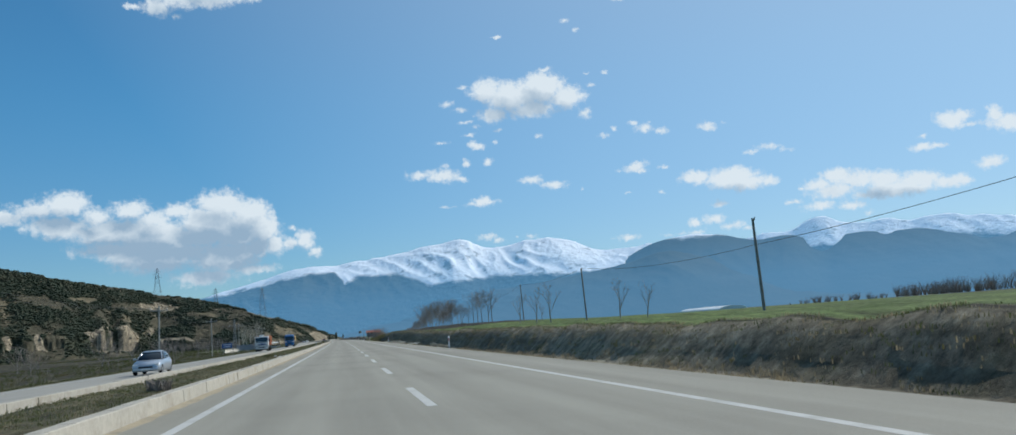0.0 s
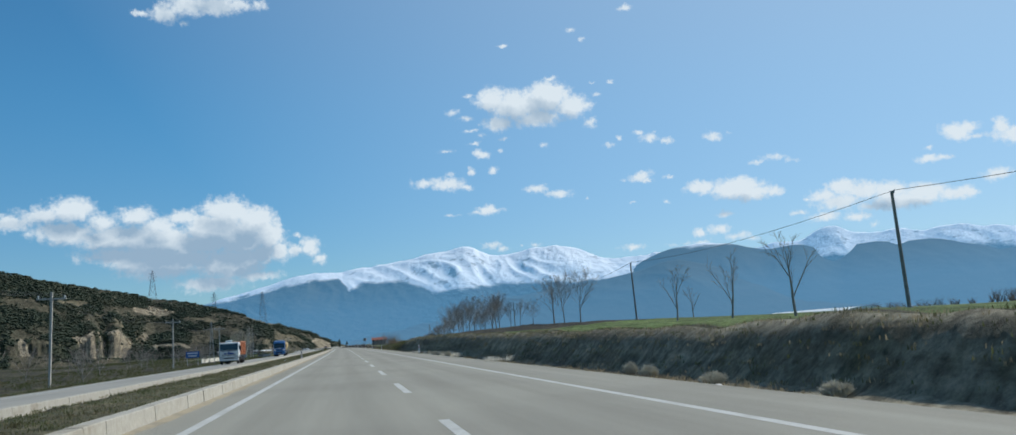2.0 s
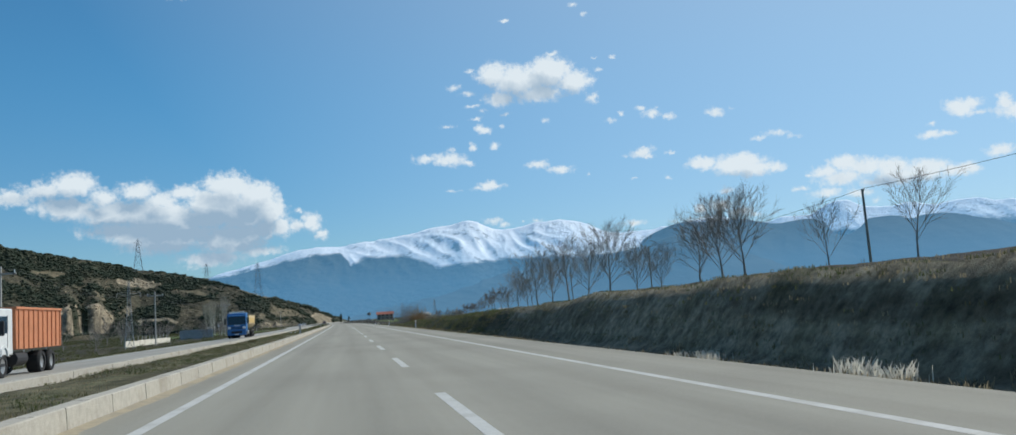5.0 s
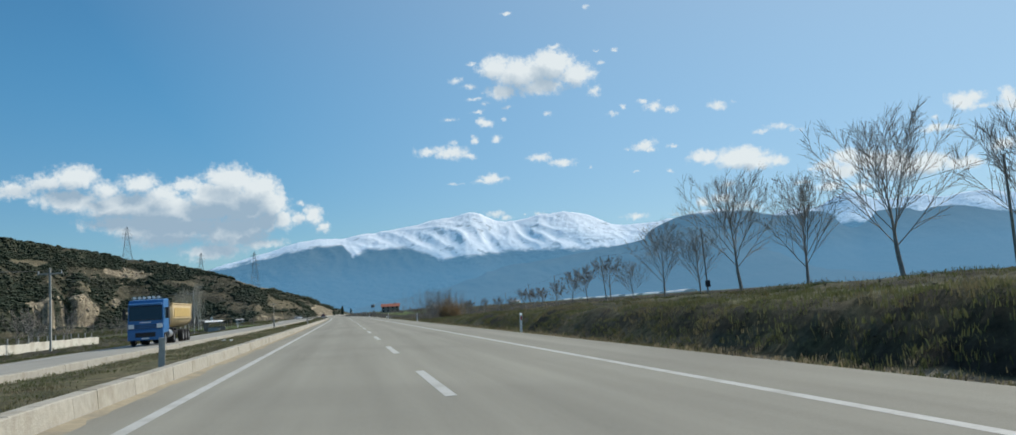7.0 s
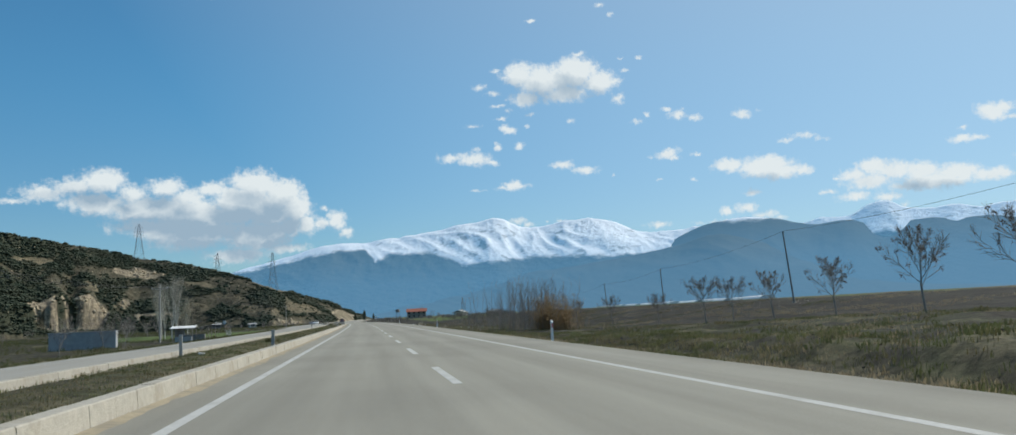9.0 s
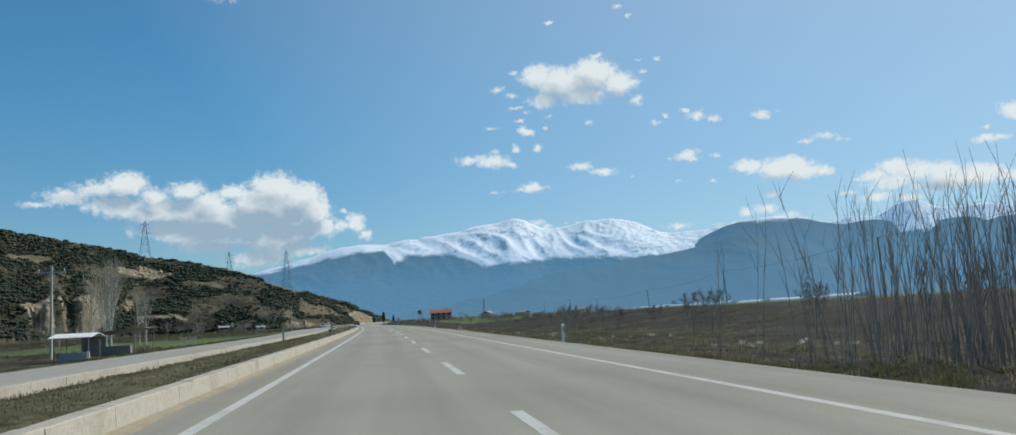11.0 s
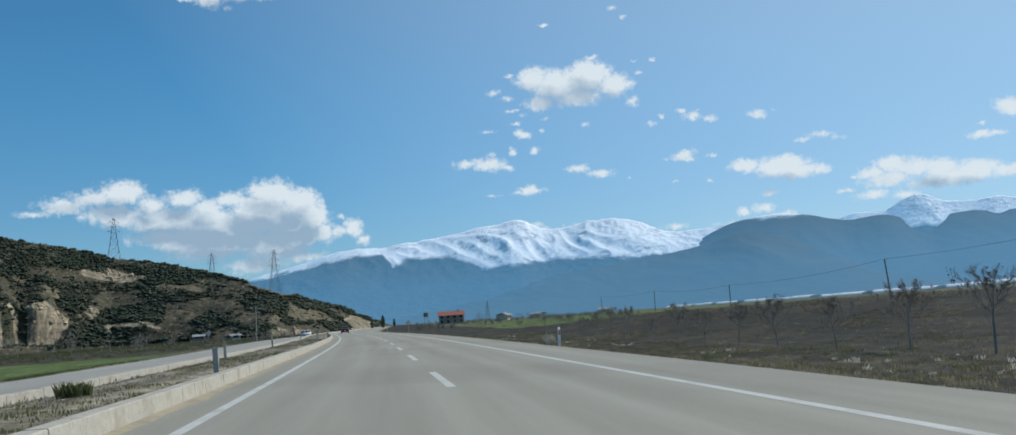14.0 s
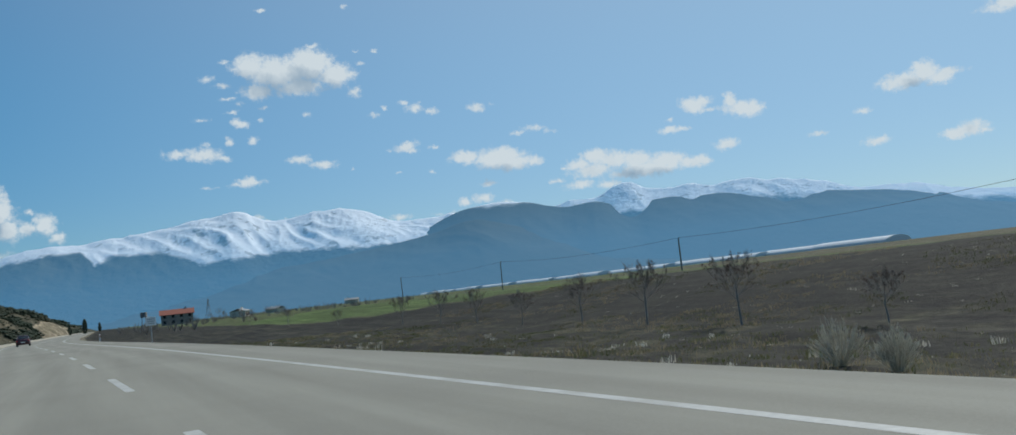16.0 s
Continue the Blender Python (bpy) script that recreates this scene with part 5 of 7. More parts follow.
def tipper_truck(m):
    t = empty("tipper_truck", Matrix(), "grimy white tipper lorry with a faded orange load body", "truck")
    part("chassis", box(-0.45, 0.45, -3.6, 4.2, 0.65, 0.95, 0.03), CHASSIS, t)
    cab = part("cab", profile([(-4.0, 0.95), (-4.05, 1.75), (-3.92, 2.75), (-3.75, 2.88), (-2.1, 2.88), (-2.05, 0.95)], -1.22, 1.22, 0.06), TRUCK_WHITE, t)
    part("windscreen", profile([(-4.062, 1.88), (-4.058, 1.92), (-3.958, 2.68), (-3.94, 2.68), (-4.02, 1.86)], -1.12, 1.12), CAR_GLASS, cab)
    for x in (-0.55, 0.35):
        part("wiper", rod((x, -4.085, 1.9), (x + 0.5, -4.03, 2.2), 0.014, 0.01, 5), CHASSIS, cab)
    for z in (1.16, 1.26):
        part("grille_slot", box(-0.9, 0.9, -4.11, -4.09, z - 0.025, z + 0.025), CHASSIS, cab)
    part("lower_grille", box(-0.62, 0.62, -4.2, -4.17, 0.72, 0.9, 0.01), CHASSIS, t)
    part("underrun", box(-1.0, 1.0, -4.1, -3.95, 0.36, 0.48, 0.02), CHASSIS, t)
    for s in (-1, 1):
        part("side_window", box(s * 1.225 - 0.01, s * 1.225 + 0.01, -3.6, -2.75, 1.85, 2.55, 0.0), CAR_GLASS, cab)
        part("mirror", box(s * 1.45 - 0.1, s * 1.45 + 0.1, -4.05, -3.93, 1.75, 2.35, 0.03), CHASSIS, cab)
        part("mirror_arm", rod((s * 1.2, -3.9, 2.3), (s * 1.4, -3.98, 2.25), 0.02, 0.02, 6), CHASSIS, cab)
        part("headlight", box(s * 0.95 - 0.16, s * 0.95 + 0.16, -4.215, -4.15, 0.79, 0.96, 0.02), LAMP_GLASS, t)
        part("lamp_surround", box(s * 0.95 - 0.23, s * 0.95 + 0.23, -4.19, -4.1, 0.72, 1.02, 0.02), CHASSIS, t)
        part("door_seam", box(s * 1.222 - 0.006, s * 1.222 + 0.006, -2.7, -2.67, 1.0, 2.6), CHASSIS, cab)
        part("door_step", box(s * 1.18 - 0.06, s * 1.18 + 0.06, -3.7, -3.0, 0.5, 0.62, 0.02), CHASSIS, t)
        part("mudguard", profile([(-3.55, 0.9), (-3.45, 1.2), (-3.1, 1.38), (-2.75, 1.2), (-2.65, 0.9), (-2.75, 0.9), (-2.85, 1.15), (-3.1, 1.27), (-3.35, 1.15), (-3.45, 0.9)], s * 1.24 - 0.04, s * 1.24 + 0.04), TRUCK_WHITE, t)
        wheel(t, s * 1.05, -3.1, 0.52, 0.52, 0.3)
        for y in (1.7, 3.05):
            wheel(t, s * 0.92, y, 0.52, 0.52, 0.56)
        part("fuel_tank", rod((s * 0.95, -1.6, 0.75), (s * 0.95, -0.3, 0.75), 0.3, 0.3, 14), CHASSIS, t)
    part("bumper", box(-1.22, 1.22, -4.18, -3.95, 0.48, 0.98, 0.05), TRUCK_WHITE, t, "scuffed white bumper")
    part("number_plate", box(-0.26, 0.26, -4.2, -4.185, 0.55, 0.66), LITTER, t)
    part("grille", box(-0.95, 0.95, -4.10, -4.03, 1.1, 1.72, 0.02), TRUCK_WHITE, cab)
    part("name_bar", box(-0.62, -0.32, -4.12, -4.1, 1.32, 1.5), BLUE_MARK, cab)
    part("name_bar", box(-0.22, 0.66, -4.12, -4.1, 1.32, 1.5), BLUE_MARK, cab)
    part("badge", box(-0.16, 0.16, -4.125, -4.1, 1.55, 1.66, 0.01), BLUE_MARK, cab)
    part("wiper_panel", box(-1.05, 1.05, -4.12, -4.02, 1.72, 1.82, 0.01), CHASSIS, cab)
    part("roof_unit", box(-0.5, 0.35, -3.6, -2.9, 2.88, 3.14, 0.08), WHITE_PAINT, cab, "white rooftop cooling unit")
    body = part("load_body", profile([(-1.75, 1.15), (-1.85, 2.9), (4.1, 2.9), (4.3, 1.15)], -1.25, 1.25, 0.03), TIPPER_ORANGE, t, "faded orange steel load body")
    for y in np.arange(-1.5, 4.2, 0.62):
        for s in (-1, 1):
            part("rib", box(s * 1.27 - 0.03, s * 1.27 + 0.03, y - 0.05, y + 0.05, 1.18, 2.85, 0.01), TIPPER_ORANGE, body)
    part("rim_rail", box(-1.32, 1.32, -1.92, 4.2, 2.86, 2.97, 0.02), TIPPER_ORANGE, body)
    for x in (-0.8, -0.28, 0.28, 0.8):
        part("front_rib", box(x - 0.05, x + 0.05, -1.93, -1.82, 1.3, 2.86, 0.01), TIPPER_ORANGE, body)
    t.matrix_world = m
    return t


def semi_tipper(m):
    t = empty("tipper_truck", Matrix(), "blue tractor lorry with a tan half-round tipping trailer", "truck")
    part("chassis", box(-0.45, 0.45, -3.4, 8.2, 0.75, 1.05, 0.03), CHASSIS, t)
    cab = part("cab", profile([(-3.95, 0.85), (-4.02, 1.7), (-3.85, 2.9), (-3.55, 3.35), (-1.9, 3.45), (-1.85, 0.95)], -1.24, 1.24, 0.07), TRUCK_BLUE, t)
    part("windscreen", profile([(-4.035, 1.86), (-4.045, 1.9), (-3.875, 2.92), (-3.84, 2.92), (-3.98, 1.84)], -1.15, 1.15), CAR_GLASS, cab)
    part("sun_visor", profile([(-4.08, 2.95), (-4.14, 3.05), (-3.8, 3.12), (-3.8, 2.98)], -1.15, 1.15), TRUCK_BLUE, cab)
    part("grille", box(-0.82, 0.82, -4.09, -3.98, 1.22, 1.6, 0.02), TRUCK_BLUE, cab)
    for z in (1.3, 1.41, 1.52):
        part("grille_slot", box(-0.76, 0.76, -4.1, -4.08, z - 0.025, z + 0.025), CHASSIS, cab)
    part("badge", profile([(-4.04, 1.68), (-4.06, 1.68), (-4.06, 1.76), (-4.03, 1.76)], -0.4, 0.4), WHITE_PAINT, cab)
    part("bumper", box(-1.24, 1.24, -4.14, -3.9, 0.42, 1.18, 0.06), TRUCK_BLUE, t)
    part("air_intake", box(-0.7, 0.7, -4.16, -4.12, 0.65, 0.98, 0.02), CHASSIS, t)
    part("number_plate", box(-0.26, 0.26, -4.17, -4.15, 0.5, 0.61), LITTER, t)
    part("light_bar", rod((-1.1, -3.4, 3.52), (1.1, -3.4, 3.52), 0.03, 0.03, 8), STEEL_RIM, cab)
    for x in (-0.85, -0.5, -0.17, 0.17, 0.5, 0.85):
        part("roof_lamp", box(x - 0.1, x + 0.1, -3.52, -3.42, 3.44, 3.62, 0.03), LAMP_GLASS, cab)
    for s in (-1, 1):
        part("headlight", box(s * 0.98 - 0.2, s * 0.98 + 0.2, -4.14, -4.02, 1.28, 1.6, 0.04), LAMP_GLASS, t)
        part("side_window", box(s * 1.245 - 0.012, s * 1.245 + 0.012, -3.55, -2.75, 1.95, 2.75, 0.0), CAR_GLASS, cab)
        part("mirror", box(s * 1.5 - 0.1, s * 1.5 + 0.1, -3.95, -3.8, 1.95, 2.75, 0.04), CHASSIS, cab)
        part("mirror_arm", rod((s * 1.22, -3.75, 2.7), (s * 1.45, -3.86, 2.66), 0.02, 0.02, 6), CHASSIS, cab)
        wheel(t, s * 1.06, -3.0, 0.52, 0.52, 0.3)
        wheel(t, s * 0.95, 0.4, 0.52, 0.52, 0.56)
        for y in (4.6, 5.9, 7.2):
            wheel(t, s * 0.98, y, 0.52, 0.52, 0.4)
        part("mudguard", profile([(-0.25, 1.0), (-0.1, 1.2), (0.9, 1.2), (1.05, 1.0), (1.0, 1.0), (0.87, 1.14), (-0.07, 1.14), (-0.2, 1.0)], s * 0.95 - 0.28, s * 0.95 + 0.28), CHASSIS, t)
        part("tank", rod((s * 0.95, -1.9, 0.8), (s * 0.95, -0.5, 0.8), 0.32, 0.32, 14), STEEL_RIM, t)

    def half_round(y, w, zb, zt):
        pts = [(-w, zt)]
        for k in range(9):
            a = math.pi * k / 8
            pts.append((-w * 0.98 * math.cos(a), zb + 0.75 - 0.75 * math.sin(a)))
        return (y, pts + [(w, zt)])
    tub = part("tipping_tub", loft([half_round(-0.55, 1.15, 1.45, 2.95), half_round(-0.35, 1.25, 1.25, 3.05), half_round(7.9, 1.25, 1.2, 3.05), half_round(8.2, 1.2, 1.35, 3.0)]), TIPPER_TAN, t, "tan half-round steel tub")
    part("rim_rail", box(-1.3, 1.3, -0.6, 8.25, 3.0, 3.12, 0.02), TIPPER_TAN, tub)
    for s in (-1, 1):
        part("side_recess", box(s * 1.252 - 0.012, s * 1.252 + 0.012, 0.3, 7.3, 2.05, 2.75, 0.008), TIPPER_PANEL, tub, "yellow side panel")
        part("lower_rail", box(s * 1.262 - 0.03, s * 1.262 + 0.03, -0.3, 7.9, 1.9, 2.0, 0.01), TIPPER_TAN, tub)
    part("bulkhead", box(-1.1, 1.1, -0.72, -0.56, 1.5, 3.25, 0.03), BARK, tub, "rust-brown front bulkhead")
    for y in (-0.35, 7.85):
        part("end_rib", loft([half_round(y - 0.08, 1.3, 1.16, 3.06), half_round(y + 0.08, 1.3, 1.16, 3.06)]), TIPPER_TAN, tub)
    part("hoist", rod((0, -0.9, 1.1), (0, -0.75, 2.9), 0.14, 0.1, 10), CHASSIS, t)
    part("spoiler", box(-1.1, 1.1, -1.95, -1.75, 1.1, 3.1, 0.03), CHASSIS, t)
    t.matrix_world = m
    return t


saloon(SILVER, on_road(-13.3, 60.5, opp_z(-13.3) + 0.0, 0), "silver saloon car coming along the opposite carriageway")
tipper_truck(on_road(-16.3, 180.5, opp_z(-16.3)))
semi_tipper(on_road(-15.6, 267.0, opp_z(-15.8)))
saloon(DARK_RED, on_road(-1.5, 592, road_z(-1.5), 180), "dark maroon saloon car driving ahead in the fast lane")
saloon(WHITE_PAINT, on_road(-13.0, 640, opp_z(-13.0)), "white saloon car far along the opposite carriageway", "far oncoming cars")
saloon(SILVER, on_road(-16.5, 668, opp_z(-16.5)), "grey saloon car far along the opposite carriageway", "far oncoming cars")

# ---- road furniture ----
delineator = empty("delineator_post", Matrix(), "white roadside marker post with a red reflector", "marker post", "white marker posts along the verge")
part("post", profile([(-0.05, -0.15), (-0.05, 0.86), (0.05, 0.93), (0.05, -0.15)], -0.047, 0.047, 0.012), WHITE_PAINT, delineator)
part("reflector", box(-0.03, 0.03, -0.056, -0.048, 0.62, 0.8), RED_REFLECTOR, delineator, "red reflector plate")
for k, (u, y) in enumerate(((5.95, 2.5), (5.75, 60.1), (6.1, 144.5), (6.1, 231.8), (6.2, 287.6), (6.2, 346.0), (6.2, 429.9), (6.1, 560.0))):
    m = on_road(u, y, land_z(u, y) - 0.02) @ pose(0, 0, 0, random.uniform(-2, 2), random.uniform(-2.5, 2.5), random.uniform(-8, 8))
    if k == 0:
        delineator.matrix_world = m
    else:
        copy_thing(delineator, m)

median_post = empty("median_post", Matrix(), "flat grey plastic marker post on the median", "marker post", "grey posts on the median")
part("post", box(-0.065, 0.065, -0.025, 0.025, -0.25, 0.72, 0.012), CONCRETE, median_post)
part("cap", box(-0.07, 0.07, -0.03, 0.03, 0.70, 0.75, 0.01), GALV, median_post)
for k, (u, y) in enumerate(((-4.95, 132.2), (-4.95, 213.4), (-4.95, 286.2), (-8.2, 285.7), (-4.95, 372.4), (-8.2, 371.2), (-4.95, 416.2), (-8.2, 438.5), (-4.95, 461.0), (-8.2, 461.5), (-4.95, 505.0), (-8.2, 505.0))):
    m = on_road(u, y, 0.1) @ pose(0, 0, 0, random.uniform(-2.5, 2.5), random.uniform(-3, 3), random.uniform(-10, 10))
    if k == 0:
        median_post.matrix_world = m
    else:
        copy_thing(median_post, m)

sign = empty("road_sign", on_road(6.3, 521, land_z(6.3, 521)), "small pale rectangular road sign on a steel post", "road sign")
part("pole", rod((0, 0, -0.2), (0, 0, 2.0), 0.04, 0.04, 8), GALV, sign)
part("plate", box(-0.35, 0.35, -0.06, -0.04, 1.35, 1.95, 0.01), WHITE_PAINT, sign)
for z in (1.5, 1.65, 1.8):
    part("text_bar", box(-0.25, 0.25, -0.068, -0.062, z - 0.03, z + 0.03), GALV, sign)

place_sign = empty("direction_sign", on_road(-28.0, 221.8, land_z(-28, 221.8)), "blue direction sign on two posts with white lettering bars", "road sign")
for x in (-0.9, 0.9):
    part("pole", rod((x, 0, -0.2), (x, 0, 2.9), 0.05, 0.05, 8), GALV, place_sign)
plate = part("plate", box(-1.15, 1.15, -0.08, -0.05, 1.75, 2.85, 0.01), SIGN_BLUE, place_sign)
for z, w in ((2.55, 0.9), (2.08, 0.75)):
    part("text_bar", box(-w, w, -0.095, -0.083, z - 0.1, z + 0.1), WHITE_PAINT, plate)


# ---- poles and wires ----
def wire(name, a, b, sag, parent, r=0.014):
    V, F = [], []
    pts = [Vector(a).lerp(Vector(b), k / 14) - Vector((0, 0, sag * 4 * (k / 14) * (1 - k / 14))) for k in range(15)]
    tube(V, F, pts, [r] * 15, 4)
    o = new(name, mesh_of(name, V, F, WIRE))
    o.parent = parent
    return o


def timber_pole(x, y, z0, z1, lean=0.0, transformer=False):
    p = empty("utility_pole", pose(x, y, z0, 0, lean, 0), "grey weathered timber utility pole standing in the field", "utility pole", "timber poles in the field")
    h = z1 - z0
    part("pole", rod((0, 0, -0.4), (0, 0, h), 0.095, 0.07, 9), WOOD_POLE, p)
    part("insulator", rod((0.08, 0, h - 0.12), (0.16, 0, h + 0.06), 0.035, 0.025, 7), CONCRETE, p)
    part("footing", rod((0, 0, -0.3), (0, 0, 0.12), 0.34, 0.2, 9), GRAVEL, p)
    if transformer:
        part("meter_box", box(-0.28, 0.22, -0.38, -0.1, 0.8, 1.5, 0.03), CHASSIS, p, "dark box strapped to the pole")
    return p


tops = []
for x, y, z0, z1, lean, tr in ((20.0, 0.0, 0.6, 6.0, 0, False), (22.6, 45.3, 0.70, 6.05, -1.5, False), (25.2, 90.7, 1.1, 6.6, -2, False), (28.2, 138.5, 1.9, 7.5, -2, False), (31.2, 187.0, 1.6, 7.2, -1, False), (34.4, 236.0, 1.5, 7.5, -1, False), (37.55, 285.2, 1.7, 7.95, -2, True), (40.9, 335.5, 1.2, 7.9, -5, False), (44.5, 386.5, 0.4, 6.7, -3, False), (48.9, 437.6, 0.7, 6.1, -4, False), (49.8, 482.0, 0.6, 4.7, -4, False), (49.3, 525.5, 0.2, 3.9, 0, False), (52.3, 575, 0.0, 4.7, 1, False), (53, 625, 0.0, 5.0, -1, False)):
    z0 = min(z0, ground_at(x, y))
    p = timber_pole(x, y, z0, z1, lean, tr)
    tops.append((p, Vector((x + math.sin(radians(lean)) * (z1 - z0) + 0.14, y, z1 + 0.04 - (1.5 if y == 45.3 else 0)))))
for (p, a), (q, b) in zip(tops, tops[1:]):
    w = wire("field_wire", a, b, 0.55, None)
    tagged(w, "dark overhead wire between the timber poles", "overhead wire", "overhead wires of the field line")


def concrete_pole(x, y, h, arm=True, lean=0.0):
    z = ground_at(x, y)
    p = empty("power_pole", pose(x, y, z, 0, lean, 0), "pale concrete power pole with a crossarm beside the oncoming road", "utility pole", "concrete poles beside the oncoming road")
    part("pole", profile([(-0.15, -0.4), (-0.09, h), (0.09, h), (0.15, -0.4)], -0.1, 0.1, 0.02), CONCRETE, p)
    if arm:
        part("crossarm", box(-1.35, 1.35, -0.07, 0.07, h - 0.75, h - 0.6, 0.01), CONCRETE, p)
        for x2 in (-1.2, 0.0, 1.2):
            part("insulator", rod((x2, 0, h - 0.6), (x2, 0, h - 0.3), 0.06, 0.045, 8), TRUCK_WHITE, p)
    return p, Vector((x, y, z + h - 0.3))


line = [concrete_pole(-27.0, 30.0, 9.2), concrete_pole(-28.5, 146.8, 9.2, True, 1.0), concrete_pole(-31.5, 225.0, 9.0), concrete_pole(-33.6, 300.4, 9.3, True), concrete_pole(-35.2, 401.0, 9.3), concrete_pole(-36.5, 624.0, 9.0)]
for (p, a), (q, b) in zip(line, line[1:]):
    for off in (-1.2, 0.0, 1.2):
        w = wire("power_line", a + Vector((off, 0, 0)), b + Vector((off, 0, 0)), 1.3, None, 0.008)
        tagged(w, "thin overhead conductor beside the oncoming road", "overhead wire", "conductors beside the oncoming road")


def beam(V, F, a, b, r):
    tube(V, F, [Vector(a), Vector(b)], [r, r], 4)


def pylon_mesh(h, base, arms, thick):
    """Tower legs, bracing and arms of a lattice mast, as parts' meshes."""
    legs, brace, arm = ([], []), ([], []), ([], [])
    lev = [0, 0.2, 0.38, 0.53, 0.66, 0.78, 0.88, 1.0]

    def half(f):
        return base * (1 - f) ** 1.15 / 2 + base * 0.07
    for sx in (-1, 1):
        for sy in (-1, 1):
            for a, b in zip(lev, lev[1:]):
                beam(*legs, (sx * half(a), sy * half(a), a * h), (sx * half(b), sy * half(b), b * h), thick)
    for a, b in zip(lev, lev[1:]):
        ca, cb = half(a), half(b)
        for (x1, y1), (x2, y2) in (((-1, -1), (1, -1)), ((1, -1), (1, 1)), ((1, 1), (-1, 1)), ((-1, 1), (-1, -1))):
            beam(*brace, (x1 * ca, y1 * ca, a * h), (x2 * cb, y2 * cb, b * h), thick * 0.6)
            beam(*brace, (x2 * ca, y2 * ca, a * h), (x1 * cb, y1 * cb, b * h), thick * 0.6)
            beam(*brace, (x1 * cb, y1 * cb, b * h), (x2 * cb, y2 * cb, b * h), thick * 0.6)
    for f, w in arms:
        for s in (-1, 1):
            for q in (-1, 1):
                beam(*arm, (s * half(f), q * half(f), f * h), (s * w, 0, f * h + 0.2), thick * 0.7)
            beam(*arm, (s * half(f + 0.04), 0, (f + 0.05) * h), (s * w, 0, f * h + 0.2), thick * 0.6)
            beam(*arm, (s * w, 0, f * h + 0.2), (s * w, 0, f * h - 0.045 * h), thick * 0.9)
    return legs, brace, arm


def pylon(x, y, z, h, base, turn, label, arms=((0.68, 4.6), (0.79, 4.2), (0.9, 3.6)), thick=0.11):
    p = empty("pylon", pose(x, y, z, 0, 0, turn), label, "pylon", "lattice pylons on the hill")
    for name, (V, F) in zip(("leg_frame", "bracing", "crossarms"), pylon_mesh(h, base, arms, thick)):
        o = new(name, mesh_of(name, V, F, LATTICE))
        o.parent = p
    return p


pylon(-219.6, 1131, 66, 35, 8.5, 20, "tall steel lattice pylon on the crest of the scrub hill")
pylon(-101.5, 1180, 29, 44, 9.0, 20, "tall steel lattice pylon above the hill's lower end")
pylon(-170.5, 1267, 49, 32, 7.5, 20, "steel lattice pylon behind the hill crest")
mast = pylon(-31.8, 274.0, ground_at(-31.8, 274) - 0.1, 10.0, 1.1, 15, "slim pale lattice mast with a crossarm beside the oncoming road", ((0.8, 1.6),), 0.035)
for o in mast.children:
    o.data.materials[0] = GALV
pylon(210, 2350, 0, 40, 9, 60, "distant steel lattice pylon on the plain", thick=0.2)


# ---- beyond the oncoming road ----
wall = empty("boundary_wall", Matrix(), "low whitewashed block wall with fence posts beside the oncoming road", "wall")
for k in range(12):
    y0 = 296.0 + k * 3.3
    x = mid(y0) - 37.4
    z = ground_at(x, y0)
    part("wall_panel", box(x - 0.12, x + 0.12, y0, y0 + 3.24, z - 0.3, z + 1.05, 0.02), DIRTY_WALL, wall)
    part("post", box(x - 0.06, x + 0.06, y0 - 0.06, y0 + 0.06, z, z + 1.75, 0.01), CONCRETE, wall)

hut = empty("site_container", on_road(-38, 376, ground_at(-40, 376), 8), "plain grey flat-roofed container hut beside the oncoming road", "hut")
part("body", box(-4.0, 4.0, -1.3, 1.3, 0, 2.3, 0.04), GREY_ROOF, hut)
part("roof", box(-4.08, 4.08, -1.38, 1.38, 2.3, 2.38, 0.02), GALV, hut)
part("corner_post", box(3.95, 4.06, -1.36, -1.25, 0, 2.3, 0.01), WHITE_PAINT, hut, "white corner post")

shed = empty("open_shed", on_road(-29.2, 410, ground_at(-30, 410)), "roadside shelter with a bent pale tin roof on posts", "shed")
for x, y in ((-3, -4), (2.2, -4), (-3, 0), (2.2, 0), (-3, 4), (2.2, 4)):
    part("post", rod((x, y, -0.2), (x, y, 2.4 + 0.1 * x), 0.06, 0.06, 7), BARK, shed)
bm = bmesh.new()
cols = [[bm.verts.new((-3.6 + 6.6 * i / 16, y, 2.45 + 0.1 * (-3.6 + 6.6 * i / 16) + (0.05 if i % 2 else 0.0) + 0.12 * math.sin(y * 1.1))) for i in range(17)] for y in (-5, -2.5, 0, 2.5, 5)]
for a, b in zip(cols, cols[1:]):
    for i in range(16):
        bm.faces.new((a[i], a[i + 1], b[i + 1], b[i]))
part("tin_roof", bm, TIN, shed, "pale corrugated tin roof")
part("counter", box(-2.6, 1.6, -3.4, -2.6, 0, 0.95, 0.03), WOOD_POLE, shed)
part("back_wall", box(-3.1, -2.95, -4, 4, 0, 2.1, 0.01), WOOD_POLE, shed)
awning = empty("tarpaulin_stall", on_road(-28.0, 391, ground_at(-29, 391)), "small stall under a white sheet roof", "stall")
for x, y in ((-1.4, -1.6), (1.4, -1.6), (-1.4, 1.6), (1.4, 1.6)):
    part("post", rod((x, y, -0.2), (x, y, 2.1), 0.05, 0.05, 7), BARK, awning)
